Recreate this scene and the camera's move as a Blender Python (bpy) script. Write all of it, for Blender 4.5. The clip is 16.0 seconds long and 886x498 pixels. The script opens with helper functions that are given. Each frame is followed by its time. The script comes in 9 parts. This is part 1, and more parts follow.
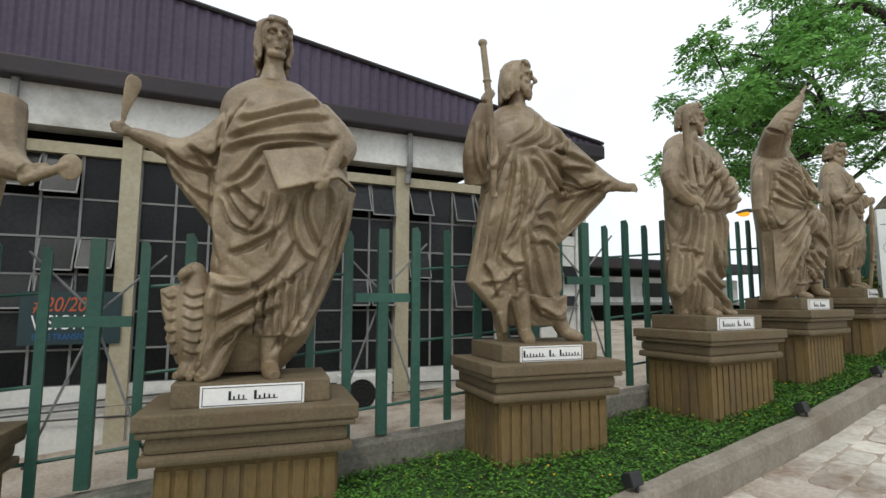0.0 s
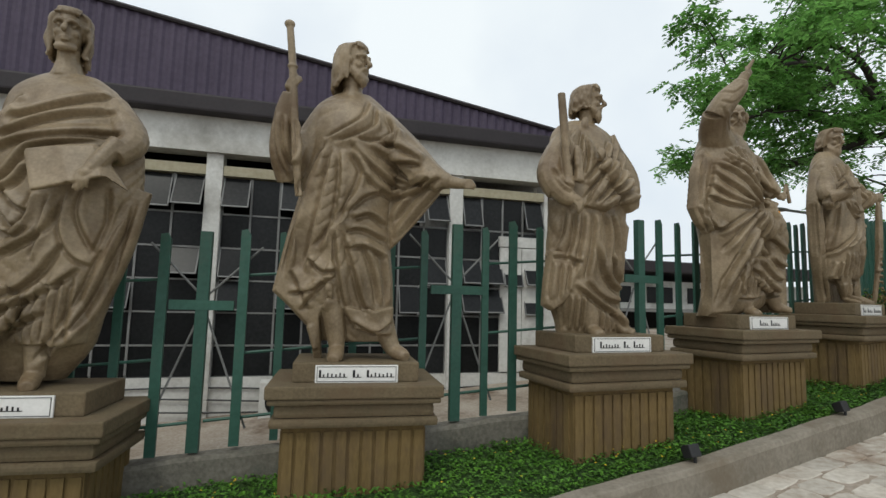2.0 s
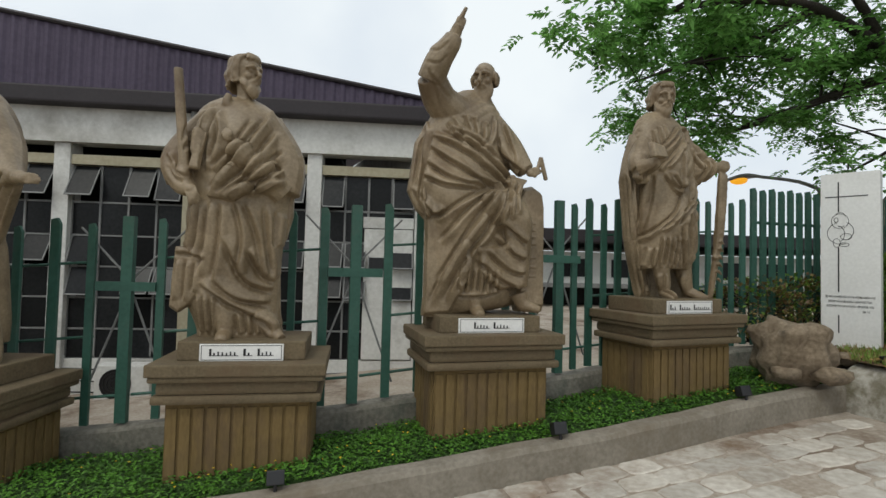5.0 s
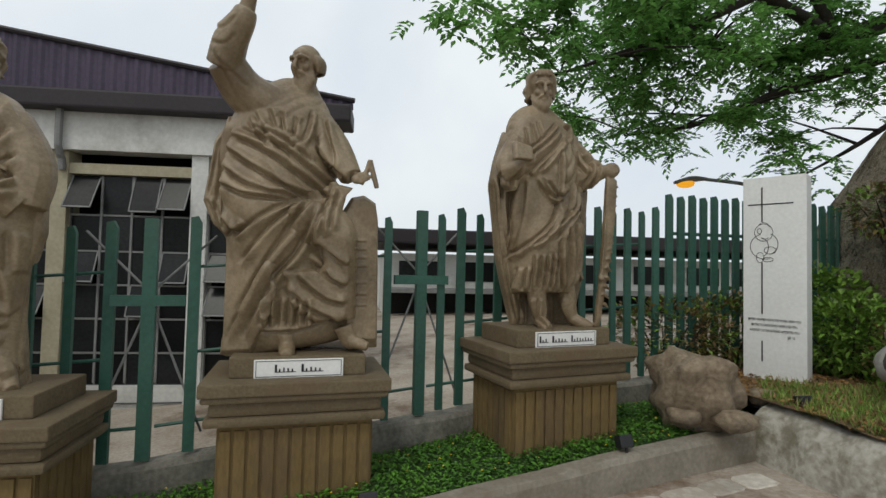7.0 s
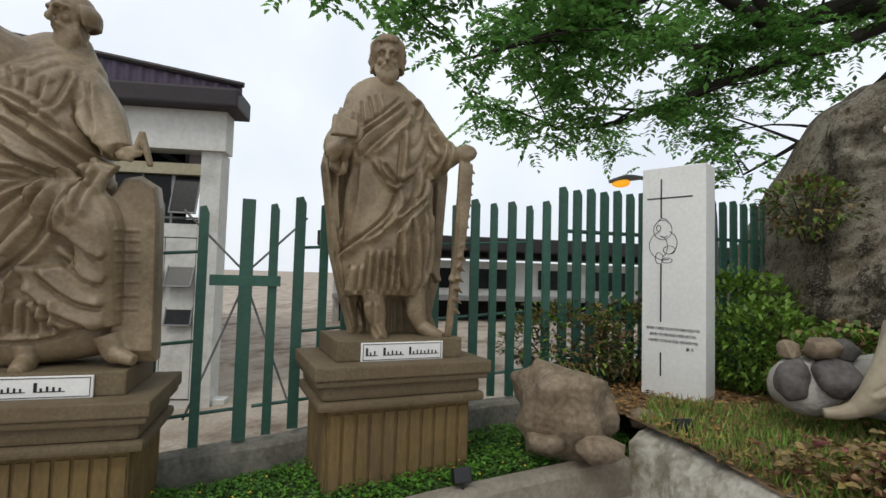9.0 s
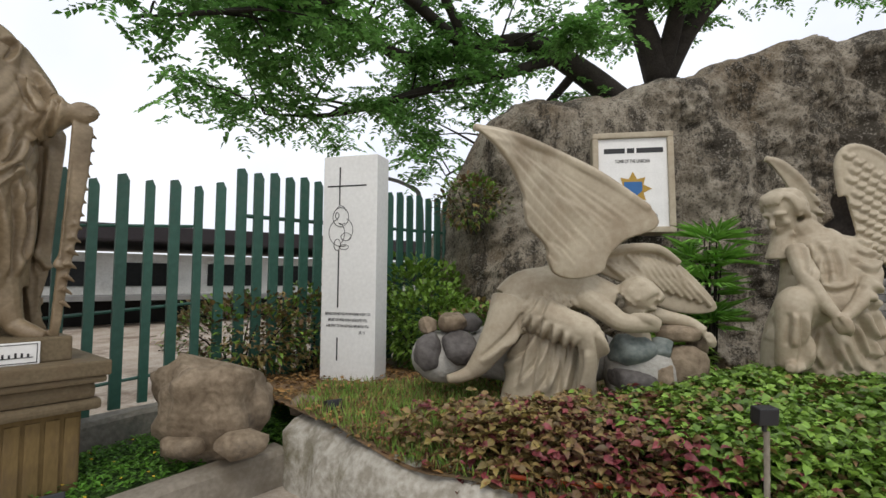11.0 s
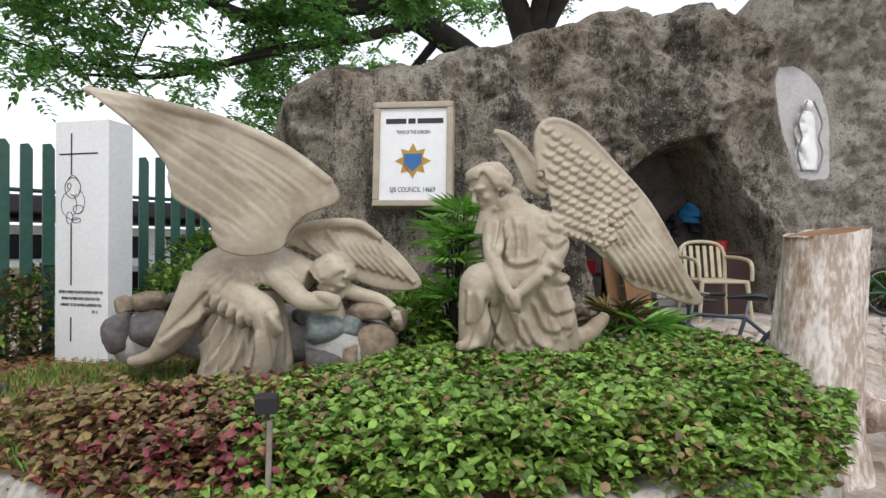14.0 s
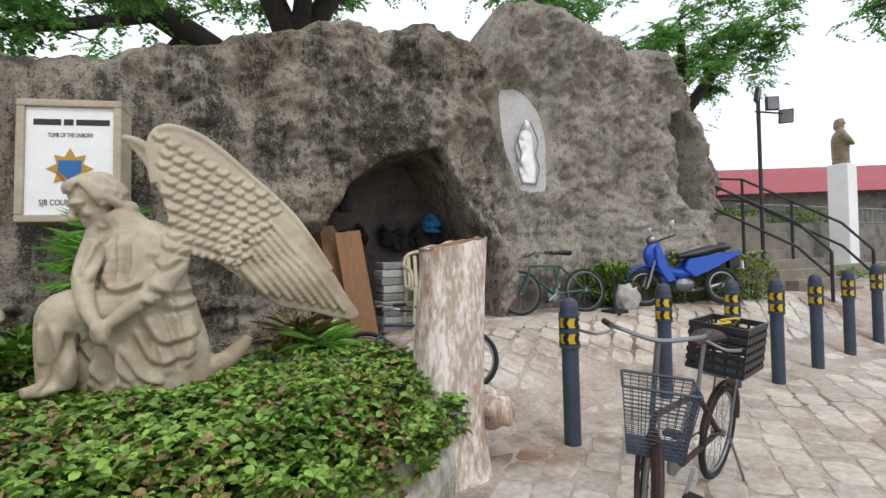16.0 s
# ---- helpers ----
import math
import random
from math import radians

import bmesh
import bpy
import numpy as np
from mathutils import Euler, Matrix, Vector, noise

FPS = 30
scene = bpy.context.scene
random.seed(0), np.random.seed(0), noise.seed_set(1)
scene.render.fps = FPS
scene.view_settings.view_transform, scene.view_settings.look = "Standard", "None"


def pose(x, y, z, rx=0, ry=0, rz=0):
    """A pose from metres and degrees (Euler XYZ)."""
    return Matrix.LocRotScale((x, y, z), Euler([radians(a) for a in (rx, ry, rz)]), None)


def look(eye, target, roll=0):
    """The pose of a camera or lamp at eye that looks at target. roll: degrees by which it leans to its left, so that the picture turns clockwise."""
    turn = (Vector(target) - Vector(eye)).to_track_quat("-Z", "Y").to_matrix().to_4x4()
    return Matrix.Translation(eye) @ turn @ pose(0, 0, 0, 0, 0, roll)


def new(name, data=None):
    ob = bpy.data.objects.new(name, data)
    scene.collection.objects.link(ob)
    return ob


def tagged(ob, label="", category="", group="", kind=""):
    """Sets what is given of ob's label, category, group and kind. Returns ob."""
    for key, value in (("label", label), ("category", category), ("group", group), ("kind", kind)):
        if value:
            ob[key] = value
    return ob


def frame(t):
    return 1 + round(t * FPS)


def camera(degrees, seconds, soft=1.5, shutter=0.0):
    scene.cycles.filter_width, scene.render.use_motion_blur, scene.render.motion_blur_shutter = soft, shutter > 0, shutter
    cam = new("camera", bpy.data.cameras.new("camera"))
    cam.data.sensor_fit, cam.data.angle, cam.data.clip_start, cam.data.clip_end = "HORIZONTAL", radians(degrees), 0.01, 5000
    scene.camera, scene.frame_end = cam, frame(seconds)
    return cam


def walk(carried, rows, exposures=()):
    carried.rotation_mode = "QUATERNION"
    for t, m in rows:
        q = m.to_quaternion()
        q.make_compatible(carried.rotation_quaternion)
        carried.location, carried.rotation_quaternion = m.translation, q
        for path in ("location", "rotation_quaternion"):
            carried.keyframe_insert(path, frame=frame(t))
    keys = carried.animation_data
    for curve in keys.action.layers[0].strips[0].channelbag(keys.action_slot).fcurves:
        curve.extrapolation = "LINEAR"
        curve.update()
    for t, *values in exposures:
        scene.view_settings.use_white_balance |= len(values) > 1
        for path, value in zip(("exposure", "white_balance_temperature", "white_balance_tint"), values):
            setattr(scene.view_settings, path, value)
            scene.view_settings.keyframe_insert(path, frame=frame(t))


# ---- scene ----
cam = camera(82.5, 16.0)

PATH = [
    (0, (0.278, -0.201, 1.63), (0.111, 1.781, 1.837), 0.1),
    (0.5, (0.688, 0.052, 1.524), (0.483, 2.024, 1.785), -0.6),
    (1, (1.118, 0.197, 1.657), (0.803, 2.16, 1.876), 0.5),
    (1.5, (1.634, 0.391, 1.764), (1.223, 2.34, 1.946), 1.3),
    (2, (2.137, 0.555, 1.745), (1.691, 2.494, 1.947), 1.4),
    (2.5, (2.716, 0.696, 1.82), (2.209, 2.623, 1.996), 1.4),
    (3, (3.29, 0.948, 1.861), (2.749, 2.867, 2.019), 1.5),
    (3.5, (3.848, 1.162, 1.886), (3.242, 3.062, 2.045), 1.5),
    (4, (4.484, 1.456, 1.971), (3.753, 3.313, 2.106), 1.4),
    (4.2, (4.713, 1.617, 1.979), (3.956, 3.465, 2.1), 1.3),
    (6.3, (5.873, 2.662, 2.266), (5.103, 4.507, 2.314), 1.5),
    (6.5, (6.007, 2.824, 2.279), (5.232, 4.667, 2.342), 1.4),
    (7, (6.199, 3.258, 2.272), (5.44, 5.107, 2.349), 1.3),
    (7.5, (6.408, 3.627, 2.29), (5.702, 5.497, 2.376), 1.4),
    (8, (6.712, 3.876, 2.313), (5.967, 5.73, 2.389), 1.5),
    (10.5, (7.432, 4.518, 2.125), (7.07, 6.478, 2.289), 1.1),
    (11, (7.705, 4.509, 2.174), (7.895, 6.497, 2.285), 0.5),
    (11.5, (7.803, 4.562, 2.217), (8.324, 6.492, 2.279), -0.5),
    (12, (8.208, 4.599, 2.17), (8.819, 6.503, 2.228), -0.4),
    (12.5, (8.53, 4.547, 2.173), (9.146, 6.45, 2.189), -0.1),
    (13, (8.884, 4.561, 2.218), (9.451, 6.479, 2.209), -0.0),
    (13.5, (9.187, 4.485, 2.216), (9.643, 6.432, 2.209), 0.1),
    (14, (9.468, 4.427, 2.23), (9.823, 6.395, 2.224), 0.4),
    (14.5, (9.698, 4.514, 2.204), (9.987, 6.493, 2.203), 0.3),
    (15, (9.921, 4.579, 2.221), (10.222, 6.556, 2.226), -0.2),
    (15.5, (10.382, 4.485, 2.246), (10.883, 6.421, 2.269), -0.9),
    (16, (10.797, 4.184, 2.27), (11.73, 5.953, 2.293), -1.6),
]
walk(cam, [(t, look(eye, target, roll)) for t, eye, target, roll in PATH], [(0, 0.04, 6350, 5), (1.5, -0.17, 6380, 4), (2.5, -0.30, 6380, 4), (4, -0.24, 6400, 4), (6.5, -0.36, 6400, 5), (7, -0.36, 6400, 5), (8, -0.22, 6400, 6), (10.5, -0.12, 6450, 9), (11, -0.02, 6500, 10), (11.5, 0.12, 6500, 9), (12.5, 0.46, 6500, 8), (14.5, 0.26, 6080, 13), (15, 0.24, 6080, 13), (16, 0.26, 6180, 11)])

# ---- world and sun ----
world = bpy.data.worlds.new("world")
scene.world = world
world.use_nodes = True
wn = world.node_tree
sky = wn.nodes.new("ShaderNodeTexSky")
sky.sky_type = "NISHITA"
sky.sun_disc = False
sky.sun_elevation = radians(58)
sky.sun_rotation = radians(200)
sky.air_density, sky.dust_density, sky.ozone_density = 1.0, 6.0, 1.0
soft_mix = wn.nodes.new("ShaderNodeMixRGB")
soft_mix.inputs[0].default_value = 0.8
cloud_noise = wn.nodes.new("ShaderNodeTexNoise")
cloud_noise.inputs["Scale"].default_value = 2.2
cloud_noise.inputs["Detail"].default_value = 5
cloud_ramp = wn.nodes.new("ShaderNodeValToRGB")
cloud_ramp.color_ramp.elements[0].position, cloud_ramp.color_ramp.elements[0].color = 0.36, (11.6, 12.1, 13.2, 1)
cloud_ramp.color_ramp.elements[1].position, cloud_ramp.color_ramp.elements[1].color = 0.62, (14.0, 14.2, 14.6, 1)
wn.links.new(cloud_noise.outputs["Fac"], cloud_ramp.inputs["Fac"])
wn.links.new(sky.outputs[0], soft_mix.inputs[1])
wn.links.new(cloud_ramp.outputs[0], soft_mix.inputs[2])
wn.links.new(soft_mix.outputs[0], wn.nodes["Background"].inputs["Color"])
wn.nodes["Background"].inputs["Strength"].default_value = 0.097

sun = new("sun", bpy.data.lights.new("sun", "SUN"))
sun.data.energy, sun.data.angle, sun.data.color = 0.9, radians(14), (1.0, 0.95, 0.87)
sun.matrix_world = look((6, -14, 26), (6, 6, 0))


# ---- materials ----
def mat(name, a, b, scale=6.0, rough=0.8, bump=0.25, fine=60.0, c=None, metal=0.0, island=0.0, obj=0.0, stretch=None, spec=0.4, big=0.5, thin=0.0, hard=0.0, spot=False):
    """Two colours mixed by coarse and fine noise, a third one in stains, and fine relief."""
    a, b, c = ([v * 0.76 for v in q] if q else None for q in (a, b, c))  # all colours darkened alike: brightness balance against the sky, put into the paint
    m = bpy.data.materials.new(name)
    m.use_nodes = True
    nt = m.node_tree
    n, ln = nt.nodes, nt.links
    p = n["Principled BSDF"]
    p.inputs["Roughness"].default_value, p.inputs["Metallic"].default_value = rough, metal
    p.inputs["Specular IOR Level"].default_value = spec
    tc = n.new("ShaderNodeTexCoord")
    src = n.new("ShaderNodeNewGeometry").outputs["Position"] if spot else tc.outputs["Object"]
    if stretch:
        mp = n.new("ShaderNodeMapping")
        mp.inputs["Scale"].default_value = stretch
        ln.new(src, mp.inputs["Vector"])
        src = mp.outputs["Vector"]
    n1 = n.new("ShaderNodeTexNoise")
    n1.inputs["Scale"].default_value, n1.inputs["Detail"].default_value = scale, 6
    n2 = n.new("ShaderNodeTexNoise")
    n2.inputs["Scale"].default_value, n2.inputs["Detail"].default_value = fine, 4
    ln.new(src, n1.inputs["Vector"]), ln.new(src, n2.inputs["Vector"])
    ad = n.new("ShaderNodeMix")
    ad.inputs["Factor"].default_value = 1 - big
    ln.new(n1.outputs["Fac"], ad.inputs["A"]), ln.new(n2.outputs["Fac"], ad.inputs["B"])
    rp = n.new("ShaderNodeValToRGB")
    rp.color_ramp.elements[0].position, rp.color_ramp.elements[0].color = 0.36 + hard, (*a, 1)
    rp.color_ramp.elements[1].position, rp.color_ramp.elements[1].color = 0.64 - hard, (*b, 1)
    ln.new(ad.outputs["Result"], rp.inputs["Fac"])
    col = rp.outputs["Color"]
    if c:
        n3 = n.new("ShaderNodeTexNoise")
        n3.inputs["Scale"].default_value, n3.inputs["Detail"].default_value = scale * 0.45, 8
        n3.inputs["Roughness"].default_value = 0.7
        ln.new(src, n3.inputs["Vector"])
        r3 = n.new("ShaderNodeValToRGB")
        r3.color_ramp.elements[0].position, r3.color_ramp.elements[1].position = 0.5, 0.66
        ln.new(n3.outputs["Fac"], r3.inputs["Fac"])
        mx = n.new("ShaderNodeMixRGB")
        mx.inputs[2].default_value = (*c, 1)
        ln.new(r3.outputs["Color"], mx.inputs[0]), ln.new(col, mx.inputs[1])
        col = mx.outputs[0]
    if island or obj:
        if island:
            rnd = n.new("ShaderNodeNewGeometry").outputs["Random Per Island"]
        else:
            rnd = n.new("ShaderNodeObjectInfo").outputs["Random"]
        hv = n.new("ShaderNodeHueSaturation")
        k = island or obj
        mr = n.new("ShaderNodeMapRange")
        mr.inputs["To Min"].default_value, mr.inputs["To Max"].default_value = 1 - k, 1 + k
        ln.new(rnd, mr.inputs["Value"]), ln.new(mr.outputs["Result"], hv.inputs["Value"])
        ln.new(col, hv.inputs["Color"])
        col = hv.outputs["Color"]
    ln.new(col, p.inputs["Base Color"])
    if thin:
        tb, mxs = n.new("ShaderNodeBsdfTranslucent"), n.new("ShaderNodeMixShader")
        mxs.inputs[0].default_value = thin
        ln.new(col, tb.inputs["Color"]), ln.new(p.outputs[0], mxs.inputs[1]), ln.new(tb.outputs[0], mxs.inputs[2])
        ln.new(mxs.outputs[0], n["Material Output"].inputs["Surface"])
    if bump:
        bp = n.new("ShaderNodeBump")
        bp.inputs["Strength"].default_value, bp.inputs["Distance"].default_value = bump, 0.02
        ln.new(ad.outputs["Result"], bp.inputs["Height"]), ln.new(bp.outputs["Normal"], p.inputs["Normal"])
    return m


def plain(name, a, rough=0.5, metal=0.0, spec=0.5):
    d = [v * 0.8 for v in a]
    return mat(name, d, a, 9.0, rough, 0.05, 90.0, metal=metal, spec=spec)


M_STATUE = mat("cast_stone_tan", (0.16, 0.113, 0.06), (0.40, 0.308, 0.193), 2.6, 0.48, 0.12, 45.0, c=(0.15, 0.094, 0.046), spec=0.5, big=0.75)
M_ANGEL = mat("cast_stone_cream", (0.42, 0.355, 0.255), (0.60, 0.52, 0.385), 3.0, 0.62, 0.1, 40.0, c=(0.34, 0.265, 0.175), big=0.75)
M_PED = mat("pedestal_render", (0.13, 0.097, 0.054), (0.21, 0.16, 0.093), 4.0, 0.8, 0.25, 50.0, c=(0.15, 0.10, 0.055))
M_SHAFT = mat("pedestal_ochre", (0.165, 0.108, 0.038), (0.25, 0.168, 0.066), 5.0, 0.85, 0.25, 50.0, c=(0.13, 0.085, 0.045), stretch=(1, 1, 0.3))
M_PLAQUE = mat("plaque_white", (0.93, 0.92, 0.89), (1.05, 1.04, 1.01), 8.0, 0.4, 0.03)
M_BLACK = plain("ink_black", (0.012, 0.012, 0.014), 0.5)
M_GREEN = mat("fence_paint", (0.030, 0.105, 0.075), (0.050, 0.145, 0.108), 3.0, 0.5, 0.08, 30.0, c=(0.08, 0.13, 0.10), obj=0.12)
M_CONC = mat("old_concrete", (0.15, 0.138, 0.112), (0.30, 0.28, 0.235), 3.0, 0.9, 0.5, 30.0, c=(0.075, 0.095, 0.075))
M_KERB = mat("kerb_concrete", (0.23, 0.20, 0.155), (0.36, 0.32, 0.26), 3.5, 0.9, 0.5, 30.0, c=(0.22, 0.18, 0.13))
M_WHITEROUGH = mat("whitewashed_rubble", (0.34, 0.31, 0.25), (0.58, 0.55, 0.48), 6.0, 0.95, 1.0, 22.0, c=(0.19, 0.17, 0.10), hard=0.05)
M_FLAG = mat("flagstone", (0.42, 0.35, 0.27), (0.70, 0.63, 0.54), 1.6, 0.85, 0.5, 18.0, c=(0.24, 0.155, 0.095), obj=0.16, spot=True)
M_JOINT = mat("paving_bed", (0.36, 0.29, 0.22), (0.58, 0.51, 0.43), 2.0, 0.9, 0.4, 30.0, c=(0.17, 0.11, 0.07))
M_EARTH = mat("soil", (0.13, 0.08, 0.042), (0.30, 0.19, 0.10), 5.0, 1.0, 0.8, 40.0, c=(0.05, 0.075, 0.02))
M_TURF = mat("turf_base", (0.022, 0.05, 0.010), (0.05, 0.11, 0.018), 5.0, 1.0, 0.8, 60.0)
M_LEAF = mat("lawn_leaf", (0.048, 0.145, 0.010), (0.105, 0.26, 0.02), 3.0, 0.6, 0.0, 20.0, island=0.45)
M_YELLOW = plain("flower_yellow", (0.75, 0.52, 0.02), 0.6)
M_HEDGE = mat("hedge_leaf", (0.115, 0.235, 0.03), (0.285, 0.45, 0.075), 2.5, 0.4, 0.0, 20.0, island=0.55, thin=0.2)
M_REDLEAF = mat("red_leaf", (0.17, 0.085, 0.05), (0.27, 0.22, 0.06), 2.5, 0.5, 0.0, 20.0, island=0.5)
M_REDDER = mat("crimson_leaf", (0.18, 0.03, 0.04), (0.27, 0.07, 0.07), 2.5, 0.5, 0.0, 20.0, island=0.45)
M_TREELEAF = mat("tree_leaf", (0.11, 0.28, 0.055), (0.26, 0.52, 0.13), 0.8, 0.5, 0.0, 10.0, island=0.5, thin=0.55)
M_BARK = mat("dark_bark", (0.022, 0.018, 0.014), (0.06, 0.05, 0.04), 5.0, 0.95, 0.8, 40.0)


def rock_material():
    """Beige-grey render with black vertical run marks, brown patches and fine pitting; the tall east part is paler."""
    m = bpy.data.materials.new("grotto_rock")
    m.use_nodes = True
    n, ln = m.node_tree.nodes, m.node_tree.links
    p = n["Principled BSDF"]
    p.inputs["Roughness"].default_value, p.inputs["Specular IOR Level"].default_value = 0.92, 0.2
    pos = n.new("ShaderNodeTexCoord").outputs["Object"]

    def fleck(scale, detail, stretch=(1, 1, 1), rough=0.6):
        mp, t = n.new("ShaderNodeMapping"), n.new("ShaderNodeTexNoise")
        mp.inputs["Scale"].default_value = stretch
        t.inputs["Scale"].default_value, t.inputs["Detail"].default_value, t.inputs["Roughness"].default_value = scale, detail, rough
        ln.new(pos, mp.inputs["Vector"]), ln.new(mp.outputs["Vector"], t.inputs["Vector"])
        return t.outputs["Fac"]

    def band(v, lo, hi, k0=0.0, k1=1.0):
        r = n.new("ShaderNodeMapRange")
        r.interpolation_type = "SMOOTHSTEP"
        for key, q in (("From Min", lo), ("From Max", hi), ("To Min", k0), ("To Max", k1)):
            r.inputs[key].default_value = q
        ln.new(v, r.inputs["Value"])
        return r.outputs["Result"]

    def calc(op, x, y):
        t = n.new("ShaderNodeMath")
        t.operation = op
        for k, q in enumerate((x, y)):
            if isinstance(q, (int, float)):
                t.inputs[k].default_value = q
            else:
                ln.new(q, t.inputs[k])
        return t.outputs[0]

    def over(fac, below, colour):
        t = n.new("ShaderNodeMixRGB")
        t.inputs[2].default_value = (*colour, 1)
        ln.new(fac, t.inputs[0])
        if isinstance(below, tuple):
            t.inputs[1].default_value = (*below, 1)
        else:
            ln.new(below, t.inputs[1])
        return t.outputs[0]

    mid, pit, grain = fleck(2.8, 10, (1, 1, 0.8), 0.76), fleck(13.0, 9, (1, 1, 0.9), 0.78), fleck(46.0, 5)
    runs, patch = fleck(1.7, 10, (1.5, 1.5, 0.26), 0.72), fleck(0.62, 6, (1, 1, 0.8))
    sep = n.new("ShaderNodeSeparateXYZ")
    ln.new(pos, sep.inputs[0])
    east = band(calc("ADD", sep.outputs["X"], calc("MULTIPLY", patch, 1.6)), 15.2, 16.0)
    col = over(band(mid, 0.36, 0.66), (0.21, 0.178, 0.132), (0.50, 0.445, 0.355))
    col = over(calc("MULTIPLY", band(patch, 0.48, 0.62), 0.7), col, (0.21, 0.155, 0.095))
    col = over(calc("MULTIPLY", east, band(mid, 0.3, 0.7, 0.45, 0.9)), col, (0.44, 0.405, 0.345))
    stain = calc("MULTIPLY", band(calc("ADD", calc("MULTIPLY", runs, 0.62), calc("MULTIPLY", pit, 0.38)), 0.497, 0.545), calc("SUBTRACT", 0.88, calc("MULTIPLY", east, 0.45)))
    col = over(stain, col, (0.042, 0.036, 0.027))
    col = over(calc("MULTIPLY", band(pit, 0.46, 0.40), 0.7), col, (0.07, 0.058, 0.045))
    col = over(calc("MULTIPLY", band(calc("ADD", calc("MULTIPLY", pit, 0.45), calc("MULTIPLY", grain, 0.55)), 0.53, 0.59), 0.6), col, (0.46, 0.42, 0.35))
    col = over(calc("MULTIPLY", band(grain, 0.44, 0.36), 0.65), col, (0.06, 0.05, 0.038))
    ln.new(col, p.inputs["Base Color"])
    bp = n.new("ShaderNodeBump")
    bp.inputs["Strength"].default_value, bp.inputs["Distance"].default_value = 1.0, 0.09
    ln.new(calc("ADD", calc("MULTIPLY", pit, 0.75), calc("MULTIPLY", grain, 0.25)), bp.inputs["Height"]), ln.new(bp.outputs["Normal"], p.inputs["Normal"])
    return m


M_ROCK = rock_material()
M_BOULDER = mat("boulder", (0.17, 0.125, 0.08), (0.38, 0.30, 0.21), 5.0, 0.9, 1.0, 25.0, c=(0.11, 0.085, 0.06))
M_WALL = mat("wall_white", (0.72, 0.71, 0.67), (0.90, 0.89, 0.85), 1.5, 0.8, 0.1, 20.0, c=(0.48, 0.46, 0.42))
M_CREAM = mat("beam_cream", (0.42, 0.37, 0.25), (0.54, 0.49, 0.35), 2.0, 0.8, 0.1, 20.0)
M_ROOF = mat("roof_sheet", (0.058, 0.042, 0.078), (0.090, 0.068, 0.114), 1.2, 0.6, 0.1, 20.0)
M_EAVE = mat("eave_dark", (0.026, 0.02, 0.024), (0.04, 0.032, 0.036), 2.0, 0.6, 0.1, 20.0)
# near-black fill: the shade of rooms and hollows put into the colour
M_INSHADE = mat("inside_shade", (0.012, 0.012, 0.012), (0.03, 0.028, 0.026), 1.0, 0.9, 0.0)
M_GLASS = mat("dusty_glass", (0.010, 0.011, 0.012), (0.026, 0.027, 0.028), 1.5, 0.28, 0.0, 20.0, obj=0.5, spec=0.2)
M_FRAME = mat("window_steel", (0.20, 0.20, 0.195), (0.32, 0.32, 0.31), 4.0, 0.6, 0.0)
M_STELE = mat("stele_white", (0.90, 0.90, 0.87), (1.05, 1.05, 1.02), 2.0, 0.55, 0.05, 30.0)
M_STEEL = plain("grey_steel", (0.32, 0.33, 0.34), 0.35, 0.9)
M_IRON = plain("black_iron", (0.016, 0.016, 0.018), 0.5, 0.0)
M_RUBBER = plain("tyre_rubber", (0.018, 0.018, 0.018), 0.8)
M_BOLLARD = mat("bollard_slate", (0.035, 0.05, 0.075), (0.055, 0.075, 0.105), 4.0, 0.55, 0.05)
M_BLUE = plain("moped_blue", (0.012, 0.09, 0.55), 0.25)
M_WOOD = mat("raw_wood", (0.50, 0.40, 0.31), (0.92, 0.84, 0.75), 5.0, 0.85, 0.9, 26.0, c=(0.30, 0.17, 0.085), stretch=(1.6, 1.6, 0.55), hard=0.07)
M_PLANK = mat("plank_wood", (0.22, 0.11, 0.045), (0.34, 0.18, 0.08), 3.0, 0.7, 0.2, 30.0, stretch=(3, 3, 0.3))


# ---- mesh helpers ----
def mesh_of(name, bm, material, smooth=False):
    me = bpy.data.meshes.new(name)
    bm.to_mesh(me)
    bm.free()
    if smooth:
        for f in me.polygons:
            f.use_smooth = True
    for m in (material if isinstance(material, (list, tuple)) else [material]):
        me.materials.append(m)
    return me


def part(name, bm, material, parent=None, label="", smooth=False):
    ob = new(name, mesh_of(name, bm, material, smooth))
    if parent:
        ob.parent = parent
    if label:
        ob["label"] = label
    return ob


def thing(name, m, label, category, group="", kind=""):
    ob = new(name)
    ob.empty_display_size = 0.1
    ob.matrix_world = m
    return tagged(ob, label, category, group, kind)


def box(bm, x0, x1, y0, y1, z0, z1, bevel=0.0, m=None):
    r = bmesh.ops.create_cube(bm, size=1.0, matrix=Matrix.Translation(((x0 + x1) / 2, (y0 + y1) / 2, (z0 + z1) / 2)) @ Matrix.Diagonal((x1 - x0, y1 - y0, z1 - z0, 1)))
    vs = r["verts"]
    if bevel:
        es = list({e for v in vs for e in v.link_edges})
        vs = list({v for f in bmesh.ops.bevel(bm, geom=es, offset=bevel, segments=2, affect="EDGES", profile=0.6)["faces"] for v in f.verts} | {v for v in vs if v.is_valid})
    if m is not None:
        bmesh.ops.transform(bm, matrix=m, verts=vs)
    return vs


def boxed(*a, **k):
    bm = bmesh.new()
    box(bm, *a, **k)
    return bm


